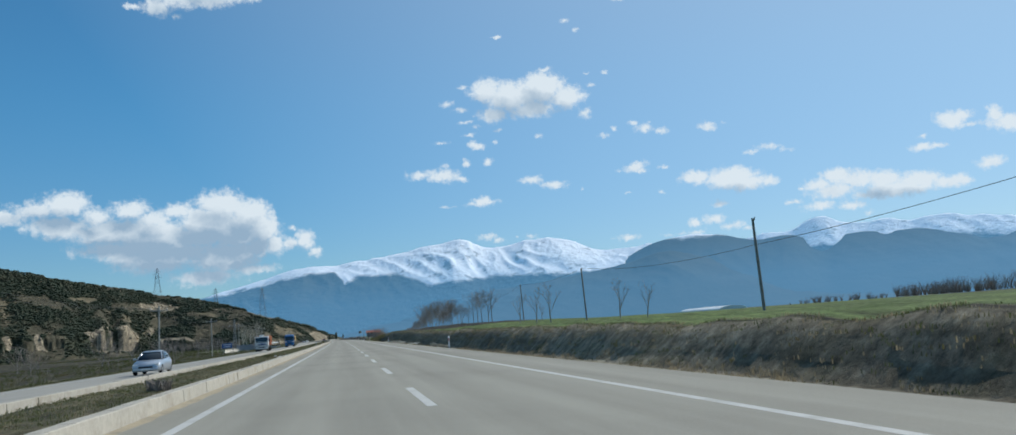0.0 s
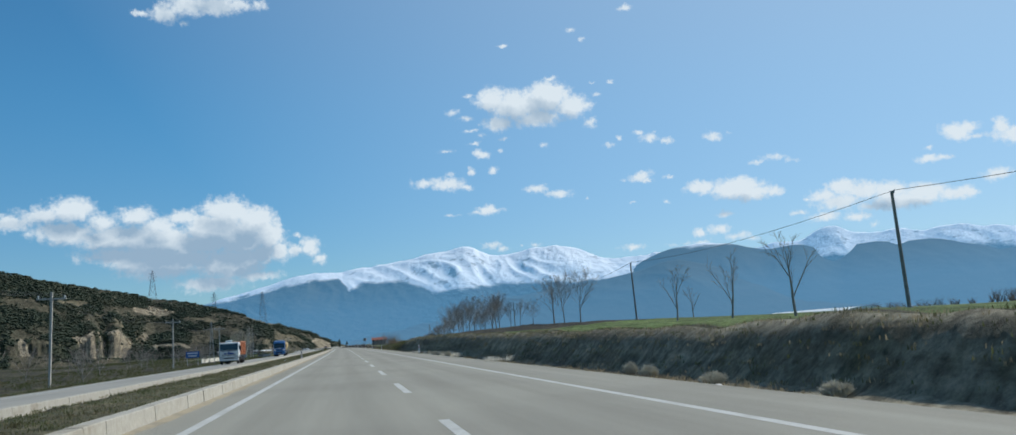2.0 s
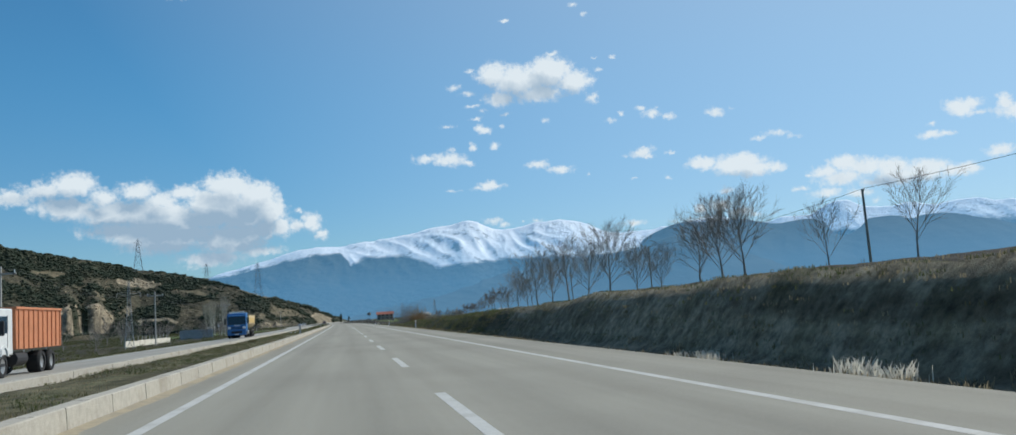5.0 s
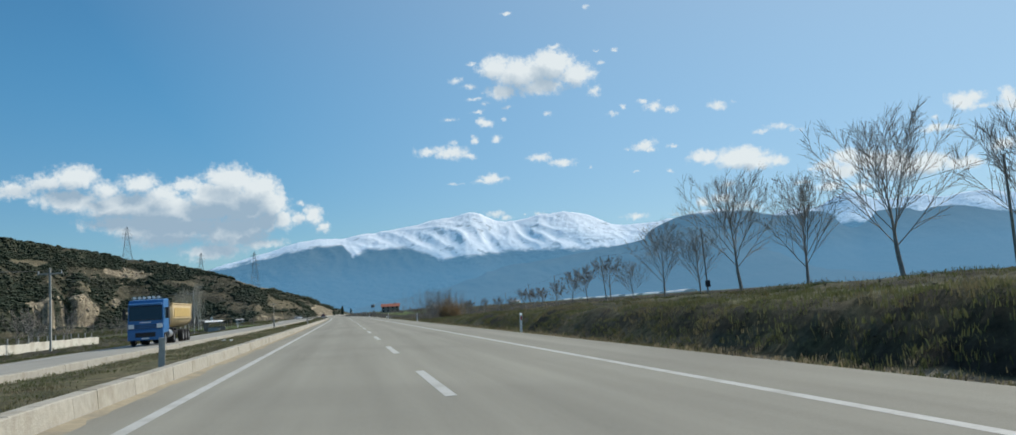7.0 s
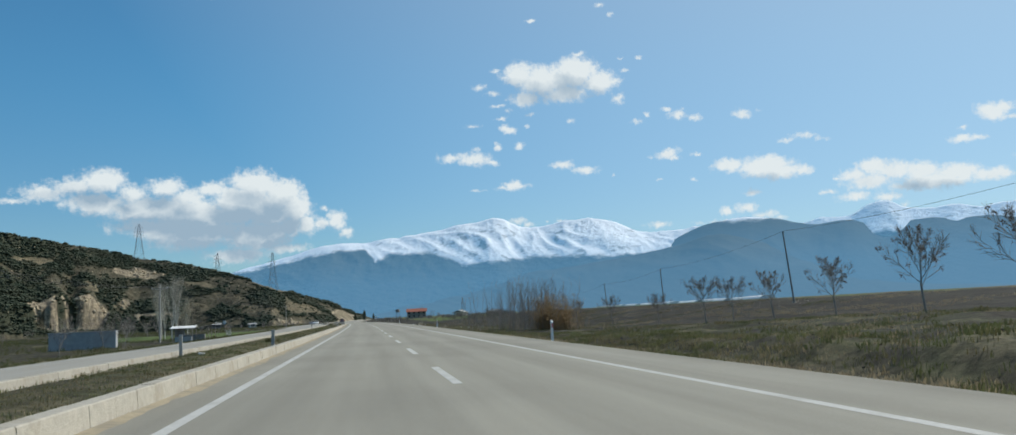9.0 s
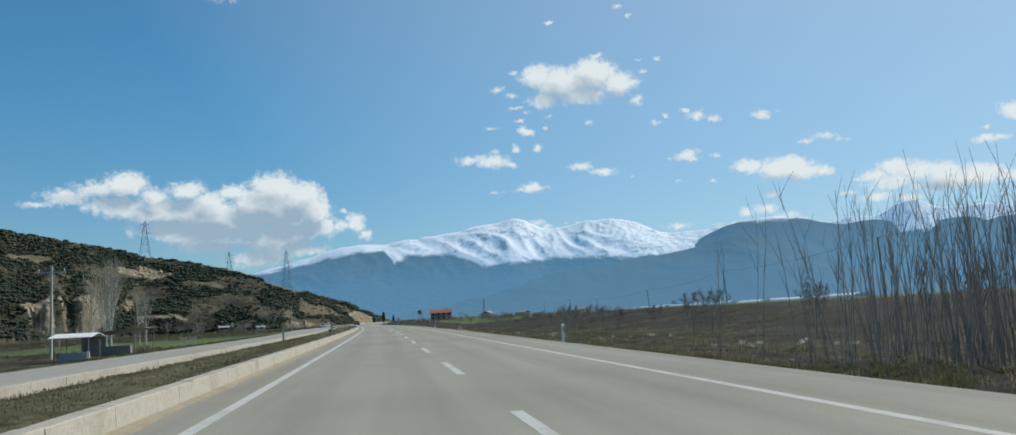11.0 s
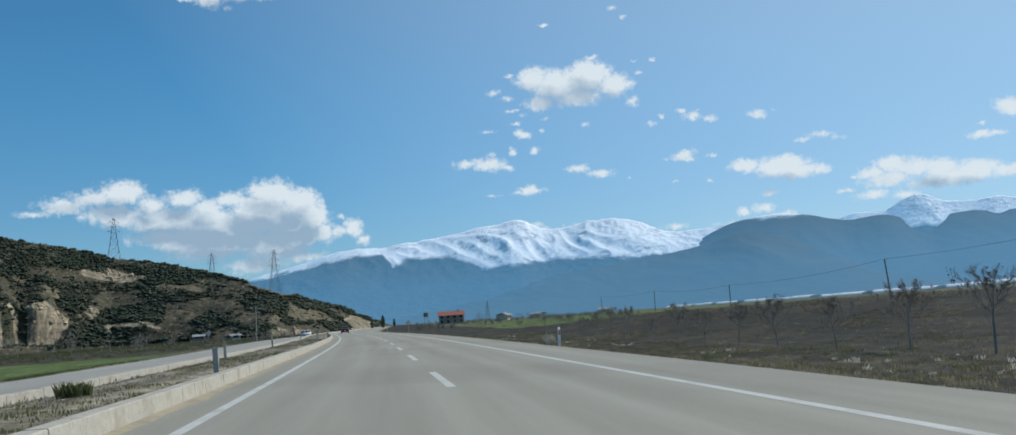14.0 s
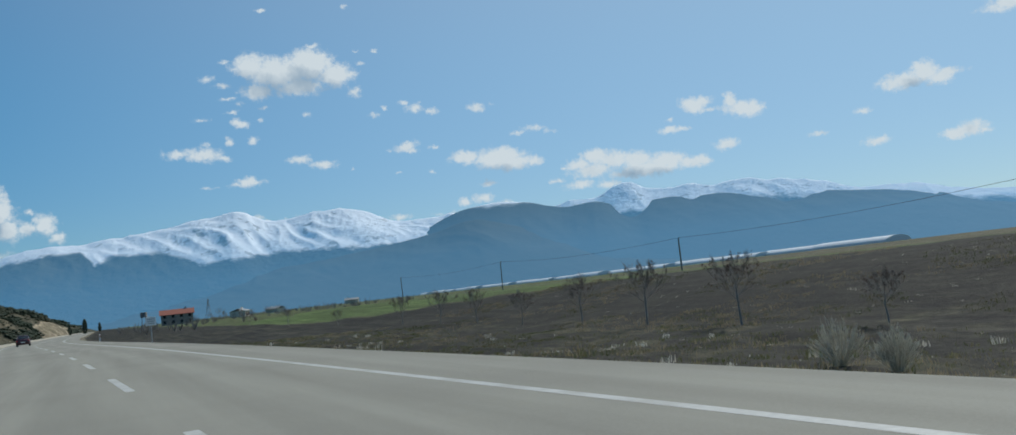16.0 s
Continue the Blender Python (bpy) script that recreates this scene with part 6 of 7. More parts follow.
part("sheet", profile([(-2.0, 2.1), (0, 2.45), (2.0, 2.1), (2.0, 2.06), (0, 2.4), (-2.0, 2.06)], -1.8, 1.8), LITTER, awning)
part("table", box(-1.2, 1.2, -1.2, -0.4, 0, 0.8, 0.03), GALV, awning)

fence_posts = empty("fence", Matrix(), "line of short pale fence posts beyond the oncoming road", "fence")
for k in range(8):
    y = 431 + k * 2.4
    x = -30.0 - (y - 434) * 0.1
    z = ground_at(x, y)
    part("post", rod((x, y, z - 0.2), (x, y, z + 1.1), 0.05, 0.045, 7), CONCRETE, fence_posts)
    part("post_tip", rod((x, y, z + 1.1), (x - 0.2, y, z + 1.35), 0.04, 0.03, 6), CONCRETE, fence_posts)

board = empty("round_sign", pose(-115.5, 965, ground_at(-115.5, 965), 0, 0, -14), "white oval sign on a post under the scrub hill", "road sign")
part("pole", rod((0, 0, -0.2), (0, 0, 4.6), 0.09, 0.09, 7), GALV, board)
face = rod((0, -0.06, 0), (0, -0.16, 0), 1.0, 0.97, 24)
bmesh.ops.scale(face, vec=(1.15, 1.0, 1.6), verts=face.verts)
bmesh.ops.translate(face, vec=(0, -0.05, 4.6), verts=face.verts)
part("face", face, WHITE_PAINT, board)

for x, y, s in ((-39.8, 435.0, 0.9), (-41.5, 438.5, 1.0), (-44.0, 441.0, 0.85), (-45.5, 474.0, 0.8), (-53.0, 498.0, 0.95), (-48.0, 462.0, 1.0), (-50.0, 466.0, 0.95)):
    plant(poplars, x, y, s, 5)
rng = random.Random(5)
for k in range(58):
    y = rng.uniform(150, 700)
    x = mid(y) - rng.uniform(27, 60) - (12 if y > 450 else 0)
    if y > 455 and x - mid(y) > -60:
        x -= 45
    plant(shrubby, x, y, rng.uniform(0.7, 1.5), k)
for k in range(26):
    y = rng.uniform(700, 900)
    plant(shrubby, mid(y) + rng.choice((-1, 1)) * rng.uniform(22, 70), y, rng.uniform(0.45, 0.85), k)


def house(m, w, d, h, roof_h, label, wall_mat, storeys=2, roof=None):
    b = empty("house", Matrix(), label, "house")
    part("wall", box(-w / 2, w / 2, -d / 2, d / 2, -0.5, h), wall_mat, b)
    part("roof", profile([(-d / 2 - 0.6, h - 0.15), (0, h + roof_h), (d / 2 + 0.6, h - 0.15), (d / 2 + 0.6, h - 0.02), (0, h + roof_h + 0.2), (-d / 2 - 0.6, h - 0.02)], -w / 2 - 0.6, w / 2 + 0.6), roof or ROOF_TILE, b, "red tiled roof" if roof is None else "grey sheet roof")
    for s in range(storeys):
        z = 0.9 + s * h / storeys
        for x in np.linspace(-w / 2 + 1.4, w / 2 - 1.4, 4):
            win = part("window", box(x - 0.55, x + 0.55, -d / 2 - 0.05, -d / 2 + 0.02, z, z + 1.3), DARK, b)
            part("sill", box(x - 0.65, x + 0.65, -d / 2 - 0.14, -d / 2, z - 0.1, z), CONCRETE, win)
    part("chimney", box(w / 4, w / 4 + 0.7, -0.3, 0.5, h, h + roof_h + 0.9), wall_mat, b)
    b.matrix_world = m
    return b


house(pose(27.5, 845, -0.5, 0, 0, -4), 12.5, 9, 4.6, 1.9, "two-storey house with a red tiled roof", HOUSE_WALL)
house(pose(-78, 838, -1.0, 0, 0, 20), 4.4, 3.5, 2.0, 0.6, "small pale hut with a grey roof below the hill", DIRTY_WALL, 1, GREY_ROOF)
house(pose(-124, 978, -0.5, 0, 0, 10), 7, 6, 2.4, 1.0, "small dull house with a grey roof under the scrub hill", HOUSE_WALL, 1, GREY_ROOF)
for x, y, w, lab in ((75, 1010, 10, "low house among the distant trees"), (118, 1120, 14, "long low farm building on the plain"), (160, 1060, 9, "low house on the far plain"), (64, 920, 8, "low pale house on the plain")):
    house(pose(x, y, 0, 0, 0, x), w, 7, 2.8, 1.1, lab, DIRTY_WALL, 1, GREY_ROOF)
tank = empty("water_tank", pose(15, 850, -0.3), "small raised water tank on legs near the house", "water tank")
for x in (-0.9, 0.9):
    for y in (-0.9, 0.9):
        part("leg", rod((x, y, 0), (x * 0.8, y * 0.8, 4.6), 0.1, 0.1, 6), LATTICE, tank)
part("vessel", rod((0, 0, 4.5), (0, 0, 6.6), 1.4, 1.3, 14), WOOD_POLE, tank)


# ---- greenhouses ----
def tunnel_mesh(length, w, h):
    V, F = [], []
    n = 9
    for y in (-length / 2, length / 2):
        for i in range(n):
            a = math.pi * i / (n - 1)
            V.append((-w / 2 * math.cos(a), y, h * math.sin(a) ** 0.8))
    for i in range(n - 1):
        F.append((i, i + 1, n + i + 1, n + i))
    F += [tuple(range(n - 1, -1, -1)), tuple(range(n, 2 * n))]
    return mesh_of("cover", V, F, PLASTIC, False)


film = tunnel_mesh(38.0, 7.0, 2.3)
first = None
rows_of = [(96 + 4 * k, 216 + 16 * k, 0.5) for k in range(3)] + [(160 + 0.08 * (y - 600) + 2 * (k % 2), y, 0.62 + 0.08 * (k % 3 == 0)) for k, y in enumerate(range(606, 1000, 24))]
for x, y, size in rows_of:
    if first is None:
        first = empty("polytunnel", Matrix(), "long low white polytunnel across the fields", "greenhouse", "white polytunnels on the plain")
        c = new("cover", film)
        c.parent = first
        part("end_frame", rod((-3.4, -19.05, 0.1), (3.4, -19.05, 0.1), 0.05, 0.05, 6), GALV, first)
        t = first
    else:
        t = copy_thing(first, Matrix())
    t.matrix_world = pose(x, y, ground_at(x, y) - 0.1, 0, 0, -8 + rng.uniform(-4, 4)) @ Matrix.Diagonal((1, 0.7, size, 1))


# ---- kerbs and median ----
def kerb_unit(length, w0, w1, z0, z1):
    bm = bmesh.new()
    c = 0.014
    ring = [(-w0 / 2, z0), (-w1 / 2, z1 - c), (-w1 / 2 + c, z1), (w1 / 2 - c, z1), (w1 / 2, z1 - c), (w0 / 2, z0)]
    a = [bm.verts.new((x, -length / 2, z)) for x, z in ring]
    b = [bm.verts.new((x, length / 2, z)) for x, z in ring]
    for i in range(6):
        bm.faces.new((a[i], b[i], b[(i + 1) % 6], a[(i + 1) % 6]))
    bm.faces.new(a)
    bm.faces.new(list(reversed(b)))
    bmesh.ops.recalc_face_normals(bm, faces=bm.faces)
    me = bpy.data.meshes.new("kerb_stone")
    bm.to_mesh(me)
    bm.free()
    me.materials.append(KERB)
    return me


def kerb_row(name, u, step, me, y0, y1, label):
    """Kerb stones one by one over a stretch, the rest joined."""
    holder = tagged(empty(name, Matrix()), label, "kerb", kind="structure")
    V, F, y = [], [], -12.0
    while y < 560:
        m = on_road(u + random.uniform(-0.006, 0.006), y, random.uniform(-0.005, 0.005)) @ pose(0, 0, 0, random.uniform(-0.2, 0.2), random.uniform(-0.6, 0.6), random.uniform(-0.2, 0.2))
        if y0 <= y < y1:
            o = new("kerb_stone", me)
            o.parent = holder
            o.matrix_world = m
        else:
            k = len(V)
            V += [tuple(m @ v.co) for v in me.vertices]
            F += [tuple(k + i for i in f.vertices) for f in me.polygons]
        y += step
    run = new("kerb_run", mesh_of("kerb_run", V, F, KERB))
    run.parent = holder
    tagged(run, kind="stuff")
    rest = ribbon("kerb_end", u - 0.12, me.vertices[2].co.z, u + 0.12, me.vertices[2].co.z, y - step / 2, ROAD_END, KERB, 6.0, 0.5)
    rest.parent = holder


kerb_row("kerb", -4.5, 1.0, kerb_unit(0.997, 0.32, 0.25, -0.2, 0.345), 0, 295, "tall pale concrete kerb stones along the median")
kerb_row("kerb_opposite", -8.5, 2.0, kerb_unit(1.98, 0.3, 0.24, -0.4, 0.24), 0, 500, "pale concrete kerb beside the oncoming carriageway")


# tan dust that has washed against the foot of the median kerb
V, F = [], []
for i in range(0, 1090):
    y = -10 + i * 0.5
    x = mid(y)
    w = 0.10 + 0.16 * max(0.0, 0.5 + wob(0, y, 0.35, 2.0)) + 0.10 * wob(0, y, 2.1, 5.0)
    V += [(x - 4.352, y, road_z(-4.352) + 0.02), (x - 4.33 + 0.4 * w, y, road_z(-4.3) + 0.008), (x - 4.33 + max(0.04, w), y, road_z(-4.2) - 0.004)]
    if i:
        k = len(V) - 6
        F += [(k, k + 1, k + 4, k + 3), (k + 1, k + 2, k + 5, k + 4)]
dust = new("kerb_dust", mesh_of("kerb_dust", V, F, DUST, True))
tagged(dust, "tan dust drifted along the foot of the kerb", "dust", kind="stuff")


# ---- grasses, weeds, scrub ----
def blades(name, spots, mat, label, category="grass", kind="stuff", thin=1.0):
    """Tufts of thin bent blades; each spot is x, y, z, height, spread, count."""
    rng = random.Random(len(spots))
    V, F = [], []
    for x, y, z, h, s, n in spots:
        for k in range(n):
            a, l = rng.uniform(0, 6.283), h * rng.uniform(0.5, 1.1)
            bx, by = x + rng.gauss(0, s * 0.4), y + rng.gauss(0, s * 0.4)
            dx, dy = math.cos(a), math.sin(a)
            w = rng.uniform(0.006, 0.013) * (1 + h) * thin
            o = rng.uniform(0.15, 0.6) * l
            m = len(V)
            V += [(bx - dy * w, by + dx * w, z - 0.03), (bx + dy * w, by - dx * w, z - 0.03), (bx + dx * o * 0.4 + dy * w * 0.7, by + dy * o * 0.4 - dx * w * 0.7, z + l * 0.6), (bx + dx * o, by + dy * o, z + l)]
            F += [(m, m + 1, m + 2), (m, m + 2, m + 3)]
    o = new(name, mesh_of(name, V, F, mat))
    return tagged(o, label, category, kind=kind)


rng = random.Random(21)


def spots_along(n, u0, u1, y0, y1, h, s, c, patch=0.0, seed=0.0):
    out = []
    while len(out) < n:
        y, u = rng.uniform(y0, y1), rng.uniform(u0, u1)
        if patch and wob(u, y, 0.13, seed) < patch:
            continue
        out.append((mid(y) + u, y, land_z(u, y), h * rng.uniform(0.6, 1.3), s, c))
    return out


blades("median_grass", spots_along(11000, -8.25, -4.7, 0, 400, 0.05, 0.35, 10, -0.35, 1.0) + spots_along(900, -8.2, -4.75, 400, 490, 0.06, 0.3, 10, 0.05, 1.0), GRASS, "short patchy green grass on the median")
blades("median_weeds", spots_along(420, -8.2, -4.75, 0, 490, 0.10, 0.22, 12, 0.12, 4.0), WEED, "dull weeds on the median")
blades("median_straw", spots_along(2600, -8.2, -4.75, 0, 490, 0.05, 0.3, 8, 0.0, 9.0), STRAW, "dead yellow grass on the median")
blades("verge_straw", spots_along(3200, 5.85, 6.9, -5, 500, 0.14, 0.2, 9, -0.2, 2.0) + spots_along(2200, 6.8, 9.0, 0, 200, 0.055, 0.3, 7, 0.0, 2.5) + spots_along(3600, 7.0, 22, 195, 340, 0.07, 0.35, 7, 0.05, 2.5) + spots_along(1100, 6.9, 17, 335, 500, 0.11, 0.35, 9, 0.12, 3.5), STRAW, "dry straw-coloured grass along the verge and bank")
blades("bank_weeds", spots_along(2600, 6.7, 8.6, 0, 200, 0.06, 0.3, 8, 0.0, 5.0) + spots_along(6500, 6.8, 22, 190, 345, 0.11, 0.4, 12, -0.05, 5.0) + spots_along(900, 6.8, 14, 340, 500, 0.10, 0.3, 9, 0.1, 5.0), WEED, "dull green weeds on the bank")
blades("bank_crest_weeds", [(mid(y) + u, y, land_z(u, y), rng.uniform(0.12, 0.32), 0.7, 5) for u, y in ((rng.uniform(16, 21), rng.uniform(128, 262)) for k in range(260)) if wob(u, y, 0.06, 8.0) > 0.0], TWIG, "thin dry stalks on the crest of the bank", thin=0.25)
blades("verge_grass", spots_along(6000, 6.1, 9.5, 190, 345, 0.12, 0.3, 10, -0.15, 21.0) + spots_along(4200, 6.2, 24, 345, 530, 0.13, 0.35, 10, 0.0, 23.0), GRASS, "rough green grass between the road and the bank")
blades("field_stubble", spots_along(5200, 8, 48, 300, 530, 0.15, 0.45, 10, 0.08, 7.0), STRAW, "sparse dry stubble in the ploughed field")
blades("field_weeds", spots_along(4200, 8, 46, 325, 530, 0.13, 0.5, 12, 0.1, 17.0), WEED, "low dull green weeds in the ploughed field")
blades("left_verge_grass", spots_along(3400, -27, -19.9, 20, 480, 0.2, 0.3, 9, -0.2, 6.0), WEED, "rough grass beside the oncoming road")
blades("left_dry_growth", spots_along(2600, -75, -24, 60, 440, 0.42, 0.6, 14, -0.1, 6.5) + spots_along(1800, -140, -70, 430, 900, 0.8, 1.2, 14, -0.1, 6.5) + spots_along(900, -70, -24, 540, 900, 0.6, 0.9, 14, -0.1, 6.5), WEED, "rough olive-brown undergrowth beyond the oncoming road")
blades("field_chips", spots_along(1200, 7.2, 45, 330, 520, 0.05, 0.2, 5, 0.0, 12.0) + spots_along(160, 7.0, 22, 330, 520, 0.2, 0.25, 16, 0.1, 13.0), FROSTY, "pale dry chips and stalks strewn over the field")
# pale dry plants beside the road
pale = [(mid(y) + u + rng.gauss(0, 0.2), y + rng.gauss(0, 0.45), land_z(u, y), h * rng.uniform(0.4, 0.85), 0.4, 70) for q in range(4) for u, y, h in ((6.6, 98.5, 0.5), (6.5, 101.5, 0.4), (6.6, 117, 0.42), (6.5, 124.0, 0.45), (6.6, 131.5, 0.5), (6.5, 136.0, 0.4), (6.6, 143.0, 0.42), (6.4, 150.0, 0.4), (6.5, 156, 0.4), (6.6, 118.2, 0.5), (6.5, 396, 0.35))]
blades("dry_roadside_plants", pale, FROSTY, "pale dry roadside plants at the pavement edge", "weeds", thin=0.7)


def thistle_mesh(seed, width, height):
    """A dry domed bush: stems that fan out from the root, each with short sprigs towards its tip."""
    rng = random.Random(seed)
    V, F = [], []
    for k in range(120):
        a, f = rng.uniform(0, 6.283), math.sqrt(rng.random())
        tip = Vector((math.cos(a) * f * width / 2, math.sin(a) * f * width / 2, height * (1.02 - 0.62 * f * f) * rng.uniform(0.72, 1.0)))
        root = Vector((math.cos(a) * 0.05, math.sin(a) * 0.05, -0.08))
        pts = [root, root.lerp(tip, 0.5) + Vector((rng.gauss(0, 0.02), rng.gauss(0, 0.02), 0.03)), tip]
        tube(V, F, pts, [0.006, 0.005, 0.003], 3)
        for q in range(9):
            p = pts[1].lerp(tip, rng.uniform(0.1, 1.0))
            e = (tip - root).normalized() * rng.uniform(0.03, 0.09) + Vector((rng.uniform(-1, 1), rng.uniform(-1, 1), rng.uniform(-0.3, 1))) * 0.055
            tube(V, F, [p, p + e], [0.0055, 0.003], 3)
    return mesh_of("dry_bush", V, F, FROSTY)


for k, (u, y, w, h) in enumerate(((13.6, 467.2, 1.25, 1.0), (13.5, 465.7, 1.0, 0.9), (6.45, 137.4, 0.6, 0.3), (6.45, 131.6, 0.75, 0.36), (6.5, 130.9, 0.5, 0.26), (6.45, 126.3, 0.7, 0.36), (6.45, 122.3, 0.6, 0.4), (6.45, 120.4, 0.7, 0.34), (6.45, 77.9, 0.4, 0.36), (6.45, 76.4, 0.5, 0.3), (6.45, 72.3, 0.6, 0.25), (6.45, 67.4, 0.5, 0.25))):
    b = new("dry_bush", thistle_mesh(k, w, h))
    b.matrix_world = on_road(u, y, land_z(u, y) + 0.02, k * 70)
    tagged(b, "pale frosty-looking dry thistle bush beside the pavement", "bush", "dry bushes at the road edge", "thing")

for k, (u, y, h) in enumerate(((-5.9, 23.6, 0.3), (-7.0, 412.5, 0.3), (-6.6, 66.0, 0.2), (-6.0, 150.0, 0.18), (-7.1, 196.0, 0.2), (-6.4, 300.0, 0.2))):
    b = blades("median_bush", [(mid(y) + u + rng.gauss(0, 0.13), y + rng.gauss(0, 0.16), land_z(u, y), h, 0.12, 30) for q in range(10)], TWIG if k == 0 else WEED, "small dark bush on the grassy median", "bush", "thing", 0.6)
    b["group"] = "bushes on the median"

# the reed clump
clump = empty("reed_clump", pose(13.4, 326.0, 0), "clump of golden dry reeds and bare brown stems", "reeds")
V, F, W, G = [], [], [], []
for k in range(260):
    x, y = rng.gauss(-1.2, 1.7), rng.gauss(2, 3.2)
    z = ground_at(13.4 + x, 326 + y)
    h = rng.uniform(2.2, 4.6)
    pts = shoot(rng, Vector((x, y, z)), Vector((rng.uniform(-0.15, 0.15), rng.uniform(-0.15, 0.15), 1)), h, 0.08, 4)
    tube(W, G, pts, [0.016, 0.014, 0.011, 0.008, 0.004], 3)
    for q in range(4):
        p = pts[2].lerp(pts[4], rng.random())
        tw = shoot(rng, p, Vector((rng.uniform(-0.5, 0.5), rng.uniform(-0.5, 0.5), 1)), rng.uniform(0.4, 1.0), 0.1, 2)
        tube(W, G, tw, [0.008, 0.006, 0.003], 3)
for k in range(420):
    x, y = rng.gauss(0.2, 0.8), rng.gauss(-2.6, 1.5)
    z = ground_at(13.4 + x, 326 + y)
    h = rng.uniform(1.2, 3.3)
    pts = shoot(rng, Vector((x, y, z)), Vector((rng.uniform(-0.2, 0.2), rng.uniform(-0.2, 0.2), 1)), h, 0.07, 3, 0.03)
    tube(V, F, pts, [0.014, 0.012, 0.009, 0.004], 3)
    for q in range(4):
        p = pts[1].lerp(pts[3], rng.random())
        a, l = rng.uniform(0, 6.28), rng.uniform(0.25, 0.5)
        m = len(V)
        e = Vector((math.cos(a) * l, math.sin(a) * l, rng.uniform(-0.25, 0.2)))
        s = Vector((-math.sin(a), math.cos(a), 0.3)) * 0.035
        V += [tuple(p), tuple(p + e * 0.5 + s), tuple(p + e), tuple(p + e * 0.5 - s)]
        F.append((m, m + 1, m + 2, m + 3))
for name, vv, ff, mat in (("reeds", V, F, REED), ("stem_thicket", W, G, TWIG)):
    o = new(name, mesh_of(name, vv, ff, mat))
    o.parent = clump


def lump(V, F, c, r, rng, squash=0.7, n=1):
    """A small rough clump of leaves: a lumpy twelve-pointed solid."""
    g = (1 + 5 ** 0.5) / 2
    pts = [(-1, g, 0), (1, g, 0), (-1, -g, 0), (1, -g, 0), (0, -1, g), (0, 1, g), (0, -1, -g), (0, 1, -g), (g, 0, -1), (g, 0, 1), (-g, 0, -1), (-g, 0, 1)]
    tri = ((0, 11, 5), (0, 5, 1), (0, 1, 7), (0, 7, 10), (0, 10, 11), (1, 5, 9), (5, 11, 4), (11, 10, 2), (10, 7, 6), (7, 1, 8), (3, 9, 4), (3, 4, 2), (3, 2, 6), (3, 6, 8), (3, 8, 9), (4, 9, 5), (2, 4, 11), (6, 2, 10), (8, 6, 7), (9, 8, 1))
    m = len(V)
    for p in pts:
        k = r / 1.9 * rng.uniform(0.55, 1.25)
        V.append((c[0] + p[0] * k, c[1] + p[1] * k, c[2] + p[2] * k * squash))
    F += [(m + a, m + b, m + d) for a, b, d in tri]


V, F = [], []
count = 0
while count < 27000:
    a, p = rng.uniform(-34, -0.8), rng.uniform(0.02, 1.02)
    if a < -27 and rng.random() < 0.5:
        continue
    w, rock, dry = hill_zone(a, p)
    if rng.random() > smooth(0.30, 0.72, w) * 0.8 + 0.07 - rock * 0.9:
        continue
    x, y, z = hill_at(a, p)
    r = (0.4 + 1.9 * rng.random() ** 2.8) * (0.7 + 0.4 * smooth(0.3, 0.8, w))
    for q in range(2 if r < 1.2 else 4):
        lump(V, F, (x + rng.gauss(0, r * 0.55), y + rng.gauss(0, r * 0.55), z + r * rng.uniform(0.1, 0.5)), r * rng.uniform(0.45, 0.9), rng, 0.62)
    count += 1
scrub = new("hill_scrub", mesh_of("hill_scrub", V, F, SHRUB))
tagged(scrub, "dark evergreen scrub scattered over the hill", "scrub", kind="stuff")

# pale boulders and broken faces
V, F = [], []
for k in range(2600):
    a, p = rng.uniform(-26, -4), rng.uniform(0.03, 0.85)
    if hill_zone(a, p)[1] < 0.5:
        continue
    x, y, z = hill_at(a, p)
    lump(V, F, (x, y, z), 0.5 + 2.4 * rng.random() ** 2, rng, rng.uniform(0.5, 1.4))
for k in range(3000):
    a, p = rng.uniform(-27, -3), rng.uniform(0.04, 0.98)
    if wob(a, p, 1.3, 2.0) + 0.4 * wob(a, p * 20, 0.9, 4.0) < 0.05:
        continue
    x, y, z = hill_at(a, p)
    lump(V, F, (x, y, z), 0.25 + 0.8 * rng.random() ** 2, rng, 0.7)
rocks = new("hill_rocks", mesh_of("hill_rocks", V, F, ROCK))
tagged(rocks, "ochre limestone boulders and broken rock faces", "rocks", kind="stuff")

# crumbled soil on the bank and in the field, gravel on the median
V, F = [], []
for k in range(4200):
    y = rng.uniform(-2, 345)
    u = 6.6 + (2.2 * rng.random() if y < 185 and rng.random() < 0.75 else 14 * rng.random())
    if y < 190:
        continue
    lump(V, F, (mid(y) + u, y, land_z(u, y)), 0.02 + 0.04 * rng.random() ** 2, rng, 0.6)
clods = new("soil_clods", mesh_of("soil_clods", V, F, SOIL))
tagged(clods, "dark crumbled clods of soil on the bank", "soil", kind="stuff")
V, F = [], []
for k in range(5200):
    y, u = rng.uniform(372, 505), rng.uniform(-8.3, -4.7)
    if wob(u, y, 0.15, 3.0) < -0.15:
        continue
    lump(V, F, (mid(y) + u, y, land_z(u, y)), 0.015 + 0.035 * rng.random() ** 2, rng, 0.6)
stones = new("median_gravel", mesh_of("median_gravel", V, F, GRAVEL))
tagged(stones, "loose grey gravel on the median", "gravel", kind="stuff")

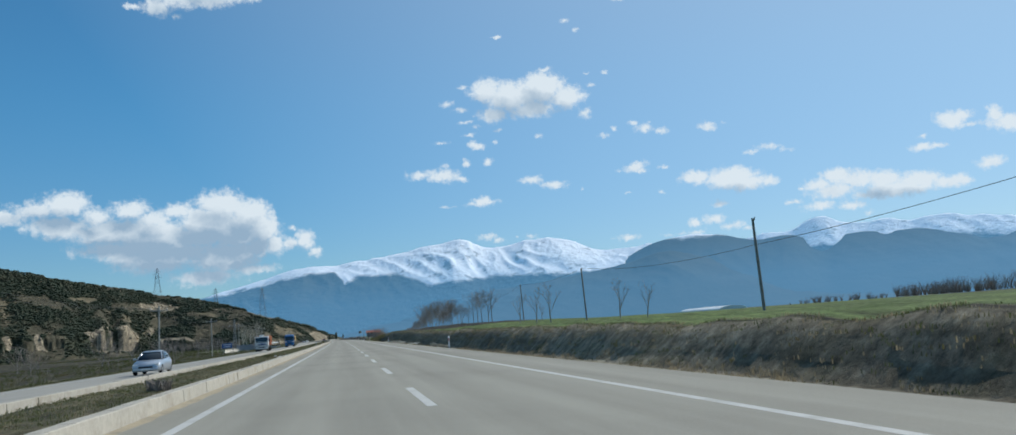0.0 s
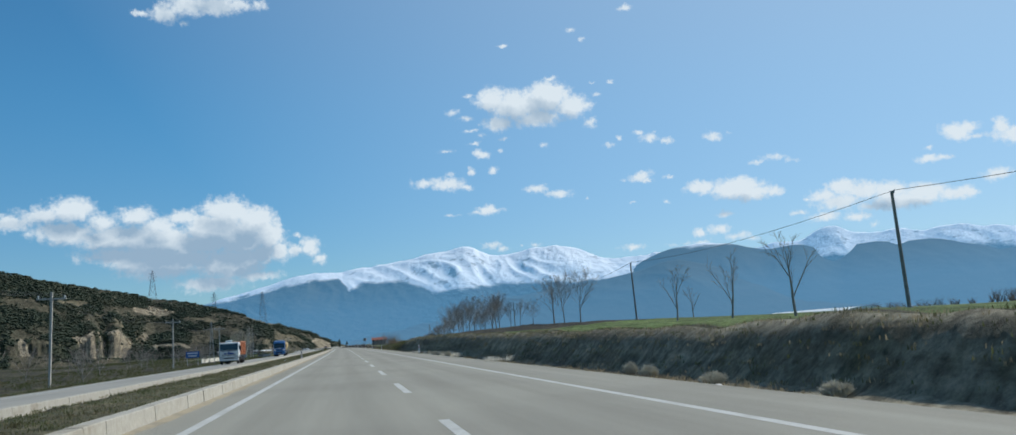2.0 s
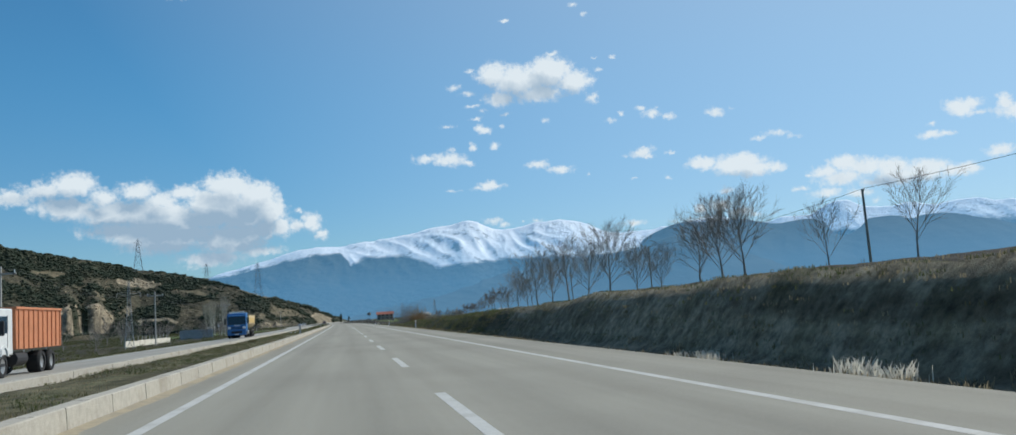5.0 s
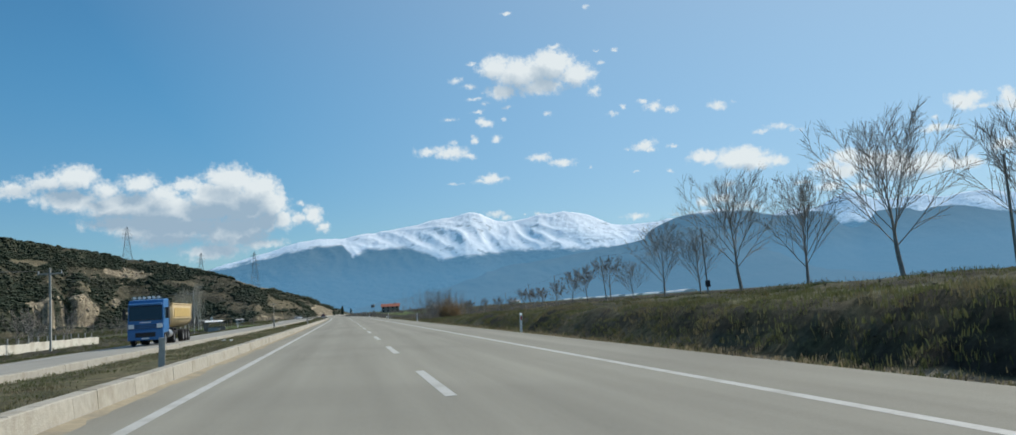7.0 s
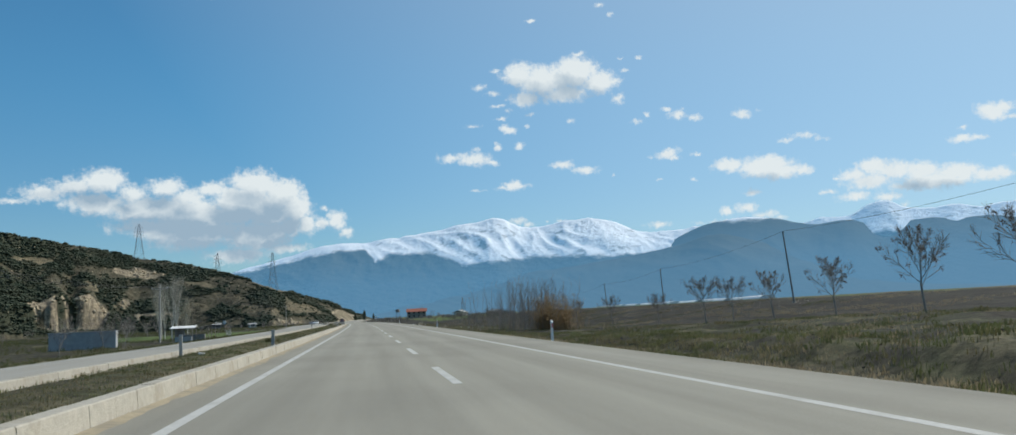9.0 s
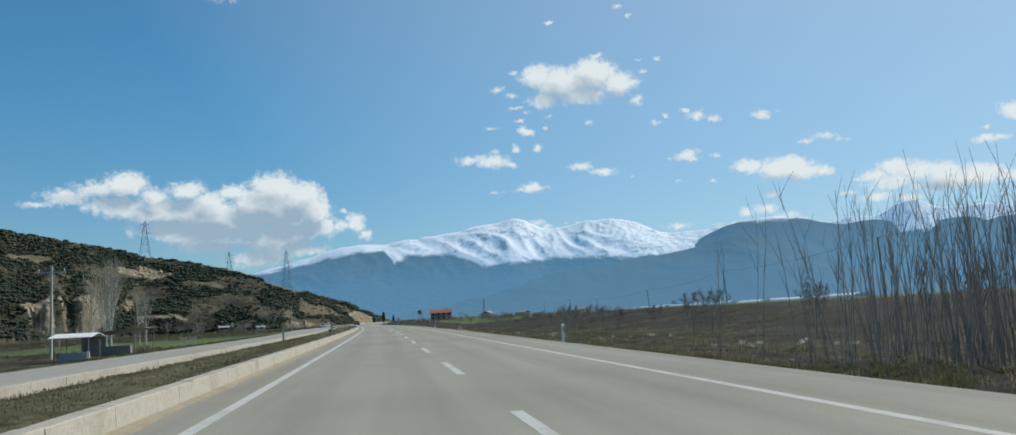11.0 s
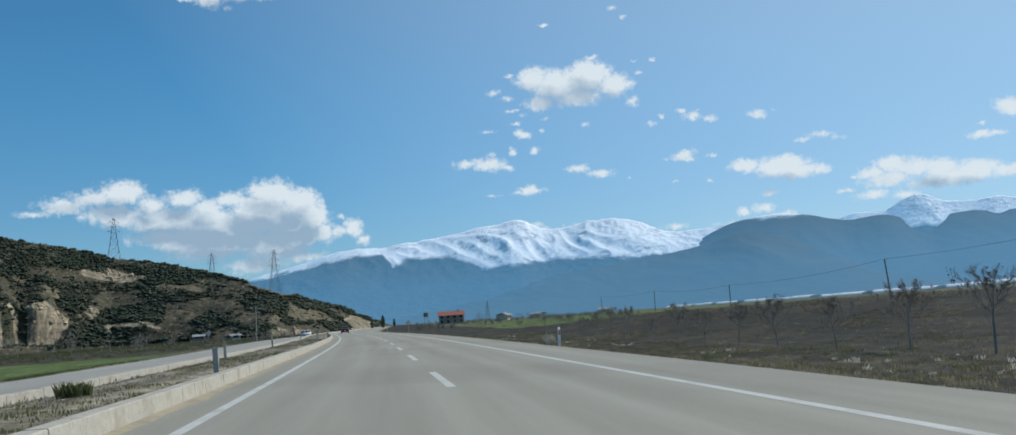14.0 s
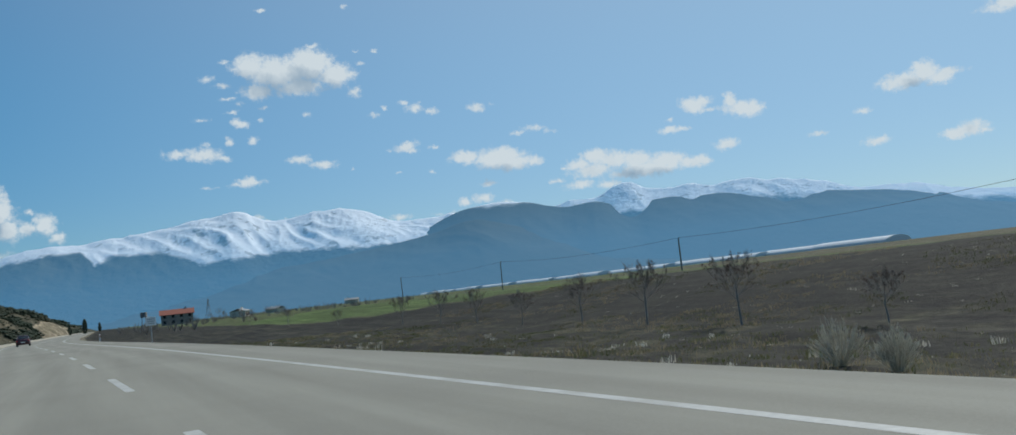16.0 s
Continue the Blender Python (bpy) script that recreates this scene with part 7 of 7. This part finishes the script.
# ---- far trees on the plain ----
V, F = [], []
for k in range(520):
    y = rng.uniform(620, 1500)
    x = mid(y) + rng.choice((-1, 1, 1, 1)) * rng.uniform(14, 60 + (y - 600) * 0.35)
    if x < 0 and y > 800:
        continue
    h = rng.uniform(1.2, 3.0)
    z = -0.8
    for q in range(14):
        a = rng.uniform(0, 6.28)
        tube(V, F, [Vector((x, y, z)), Vector((x + math.cos(a) * h * 0.3, y + math.sin(a) * h * 0.3, z + h * rng.uniform(0.5, 1.0)))], [0.06, 0.02], 3)
far_trees = new("far_trees", mesh_of("far_trees", V, F, TWIG))
tagged(far_trees, "distant leafless trees and hedges along the plain", "trees", kind="stuff")
V, F = [], []
for k in range(420):
    f = rng.random()
    y = 205 + 320 * f + rng.gauss(0, 6)
    x = 190 + 100 * f + rng.gauss(0, 7)
    if y > 330 and rng.random() < 0.75:
        continue
    h = rng.uniform(2.0, 6.5)
    z = ground_at(x, y) - 0.2
    for q in range(22):
        a = rng.uniform(0, 6.28)
        mid_p = Vector((x + math.cos(a) * h * 0.12, y + math.sin(a) * h * 0.12, z + h * rng.uniform(0.3, 0.5)))
        tube(V, F, [Vector((x, y, z)), mid_p, mid_p + Vector((math.cos(a) * h * 0.18, math.sin(a) * h * 0.18, h * rng.uniform(0.25, 0.5)))], [0.055, 0.035, 0.012], 3)
hedge = new("far_hedgerow", mesh_of("far_hedgerow", V, F, TWIG))
tagged(hedge, "leafless hedgerow trees at the far edge of the fields", "trees", kind="stuff")

# dark evergreens where the road leaves the plain
def cypress(x, y, h):
    t = empty("evergreen_tree", pose(x, y, ground_at(x, y)), "slim dark evergreen tree at the far bend", "tree", "evergreens at the far bend")
    part("trunk", rod((0, 0, -0.3), (0, 0, h * 0.3), 0.16, 0.12, 7), BARK, t)
    V, F = [], []
    for k in range(150):
        f = rng.random()
        r = h * 0.16 * math.sin(math.pi * (0.12 + 0.86 * f)) ** 0.8 * math.sqrt(rng.random())
        a = rng.uniform(0, 6.283)
        lump(V, F, (math.cos(a) * r, math.sin(a) * r, h * (0.1 + 0.9 * f)), h * 0.06 * rng.uniform(0.6, 1.2), rng, 1.2)
    o = new("crown", mesh_of("crown", V, F, SHRUB))
    o.parent = t


for x, y, h in ((-8, 950, 7.5), (-15, 962, 6.0), (-1, 985, 5.0)):
    cypress(x, y, h)

# ---- litter ----
for k, (u, y) in enumerate(((6.0, 41.0), (6.2, 71.5), (6.1, 106.5), (6.2, 112.4), (-5.5, 62.0), (-6.0, 65.0), (-6.4, 133.0), (-7.0, 283.0), (6.0, 391.0), (-6.6, 238.0), (-7.2, 240.0), (6.2, 462.2))):
    bm = bmesh.new()
    bmesh.ops.create_icosphere(bm, subdivisions=2, radius=0.085)
    for v in bm.verts:
        v.co = Vector((v.co.x * 1.4, v.co.y, v.co.z * 0.5)) * (1 + 0.5 * noise.noise(v.co * 9 + Vector((k * 3.0, 0, 0))))
    me = bpy.data.meshes.new("litter")
    bm.to_mesh(me)
    bm.free()
    me.materials.append(LITTER)
    o = new("litter", me)
    o.matrix_world = on_road(u, y, land_z(u, y) + 0.04, k * 50)
    tagged(o, "crumpled white scrap of litter at the roadside", "litter", "scraps of litter")
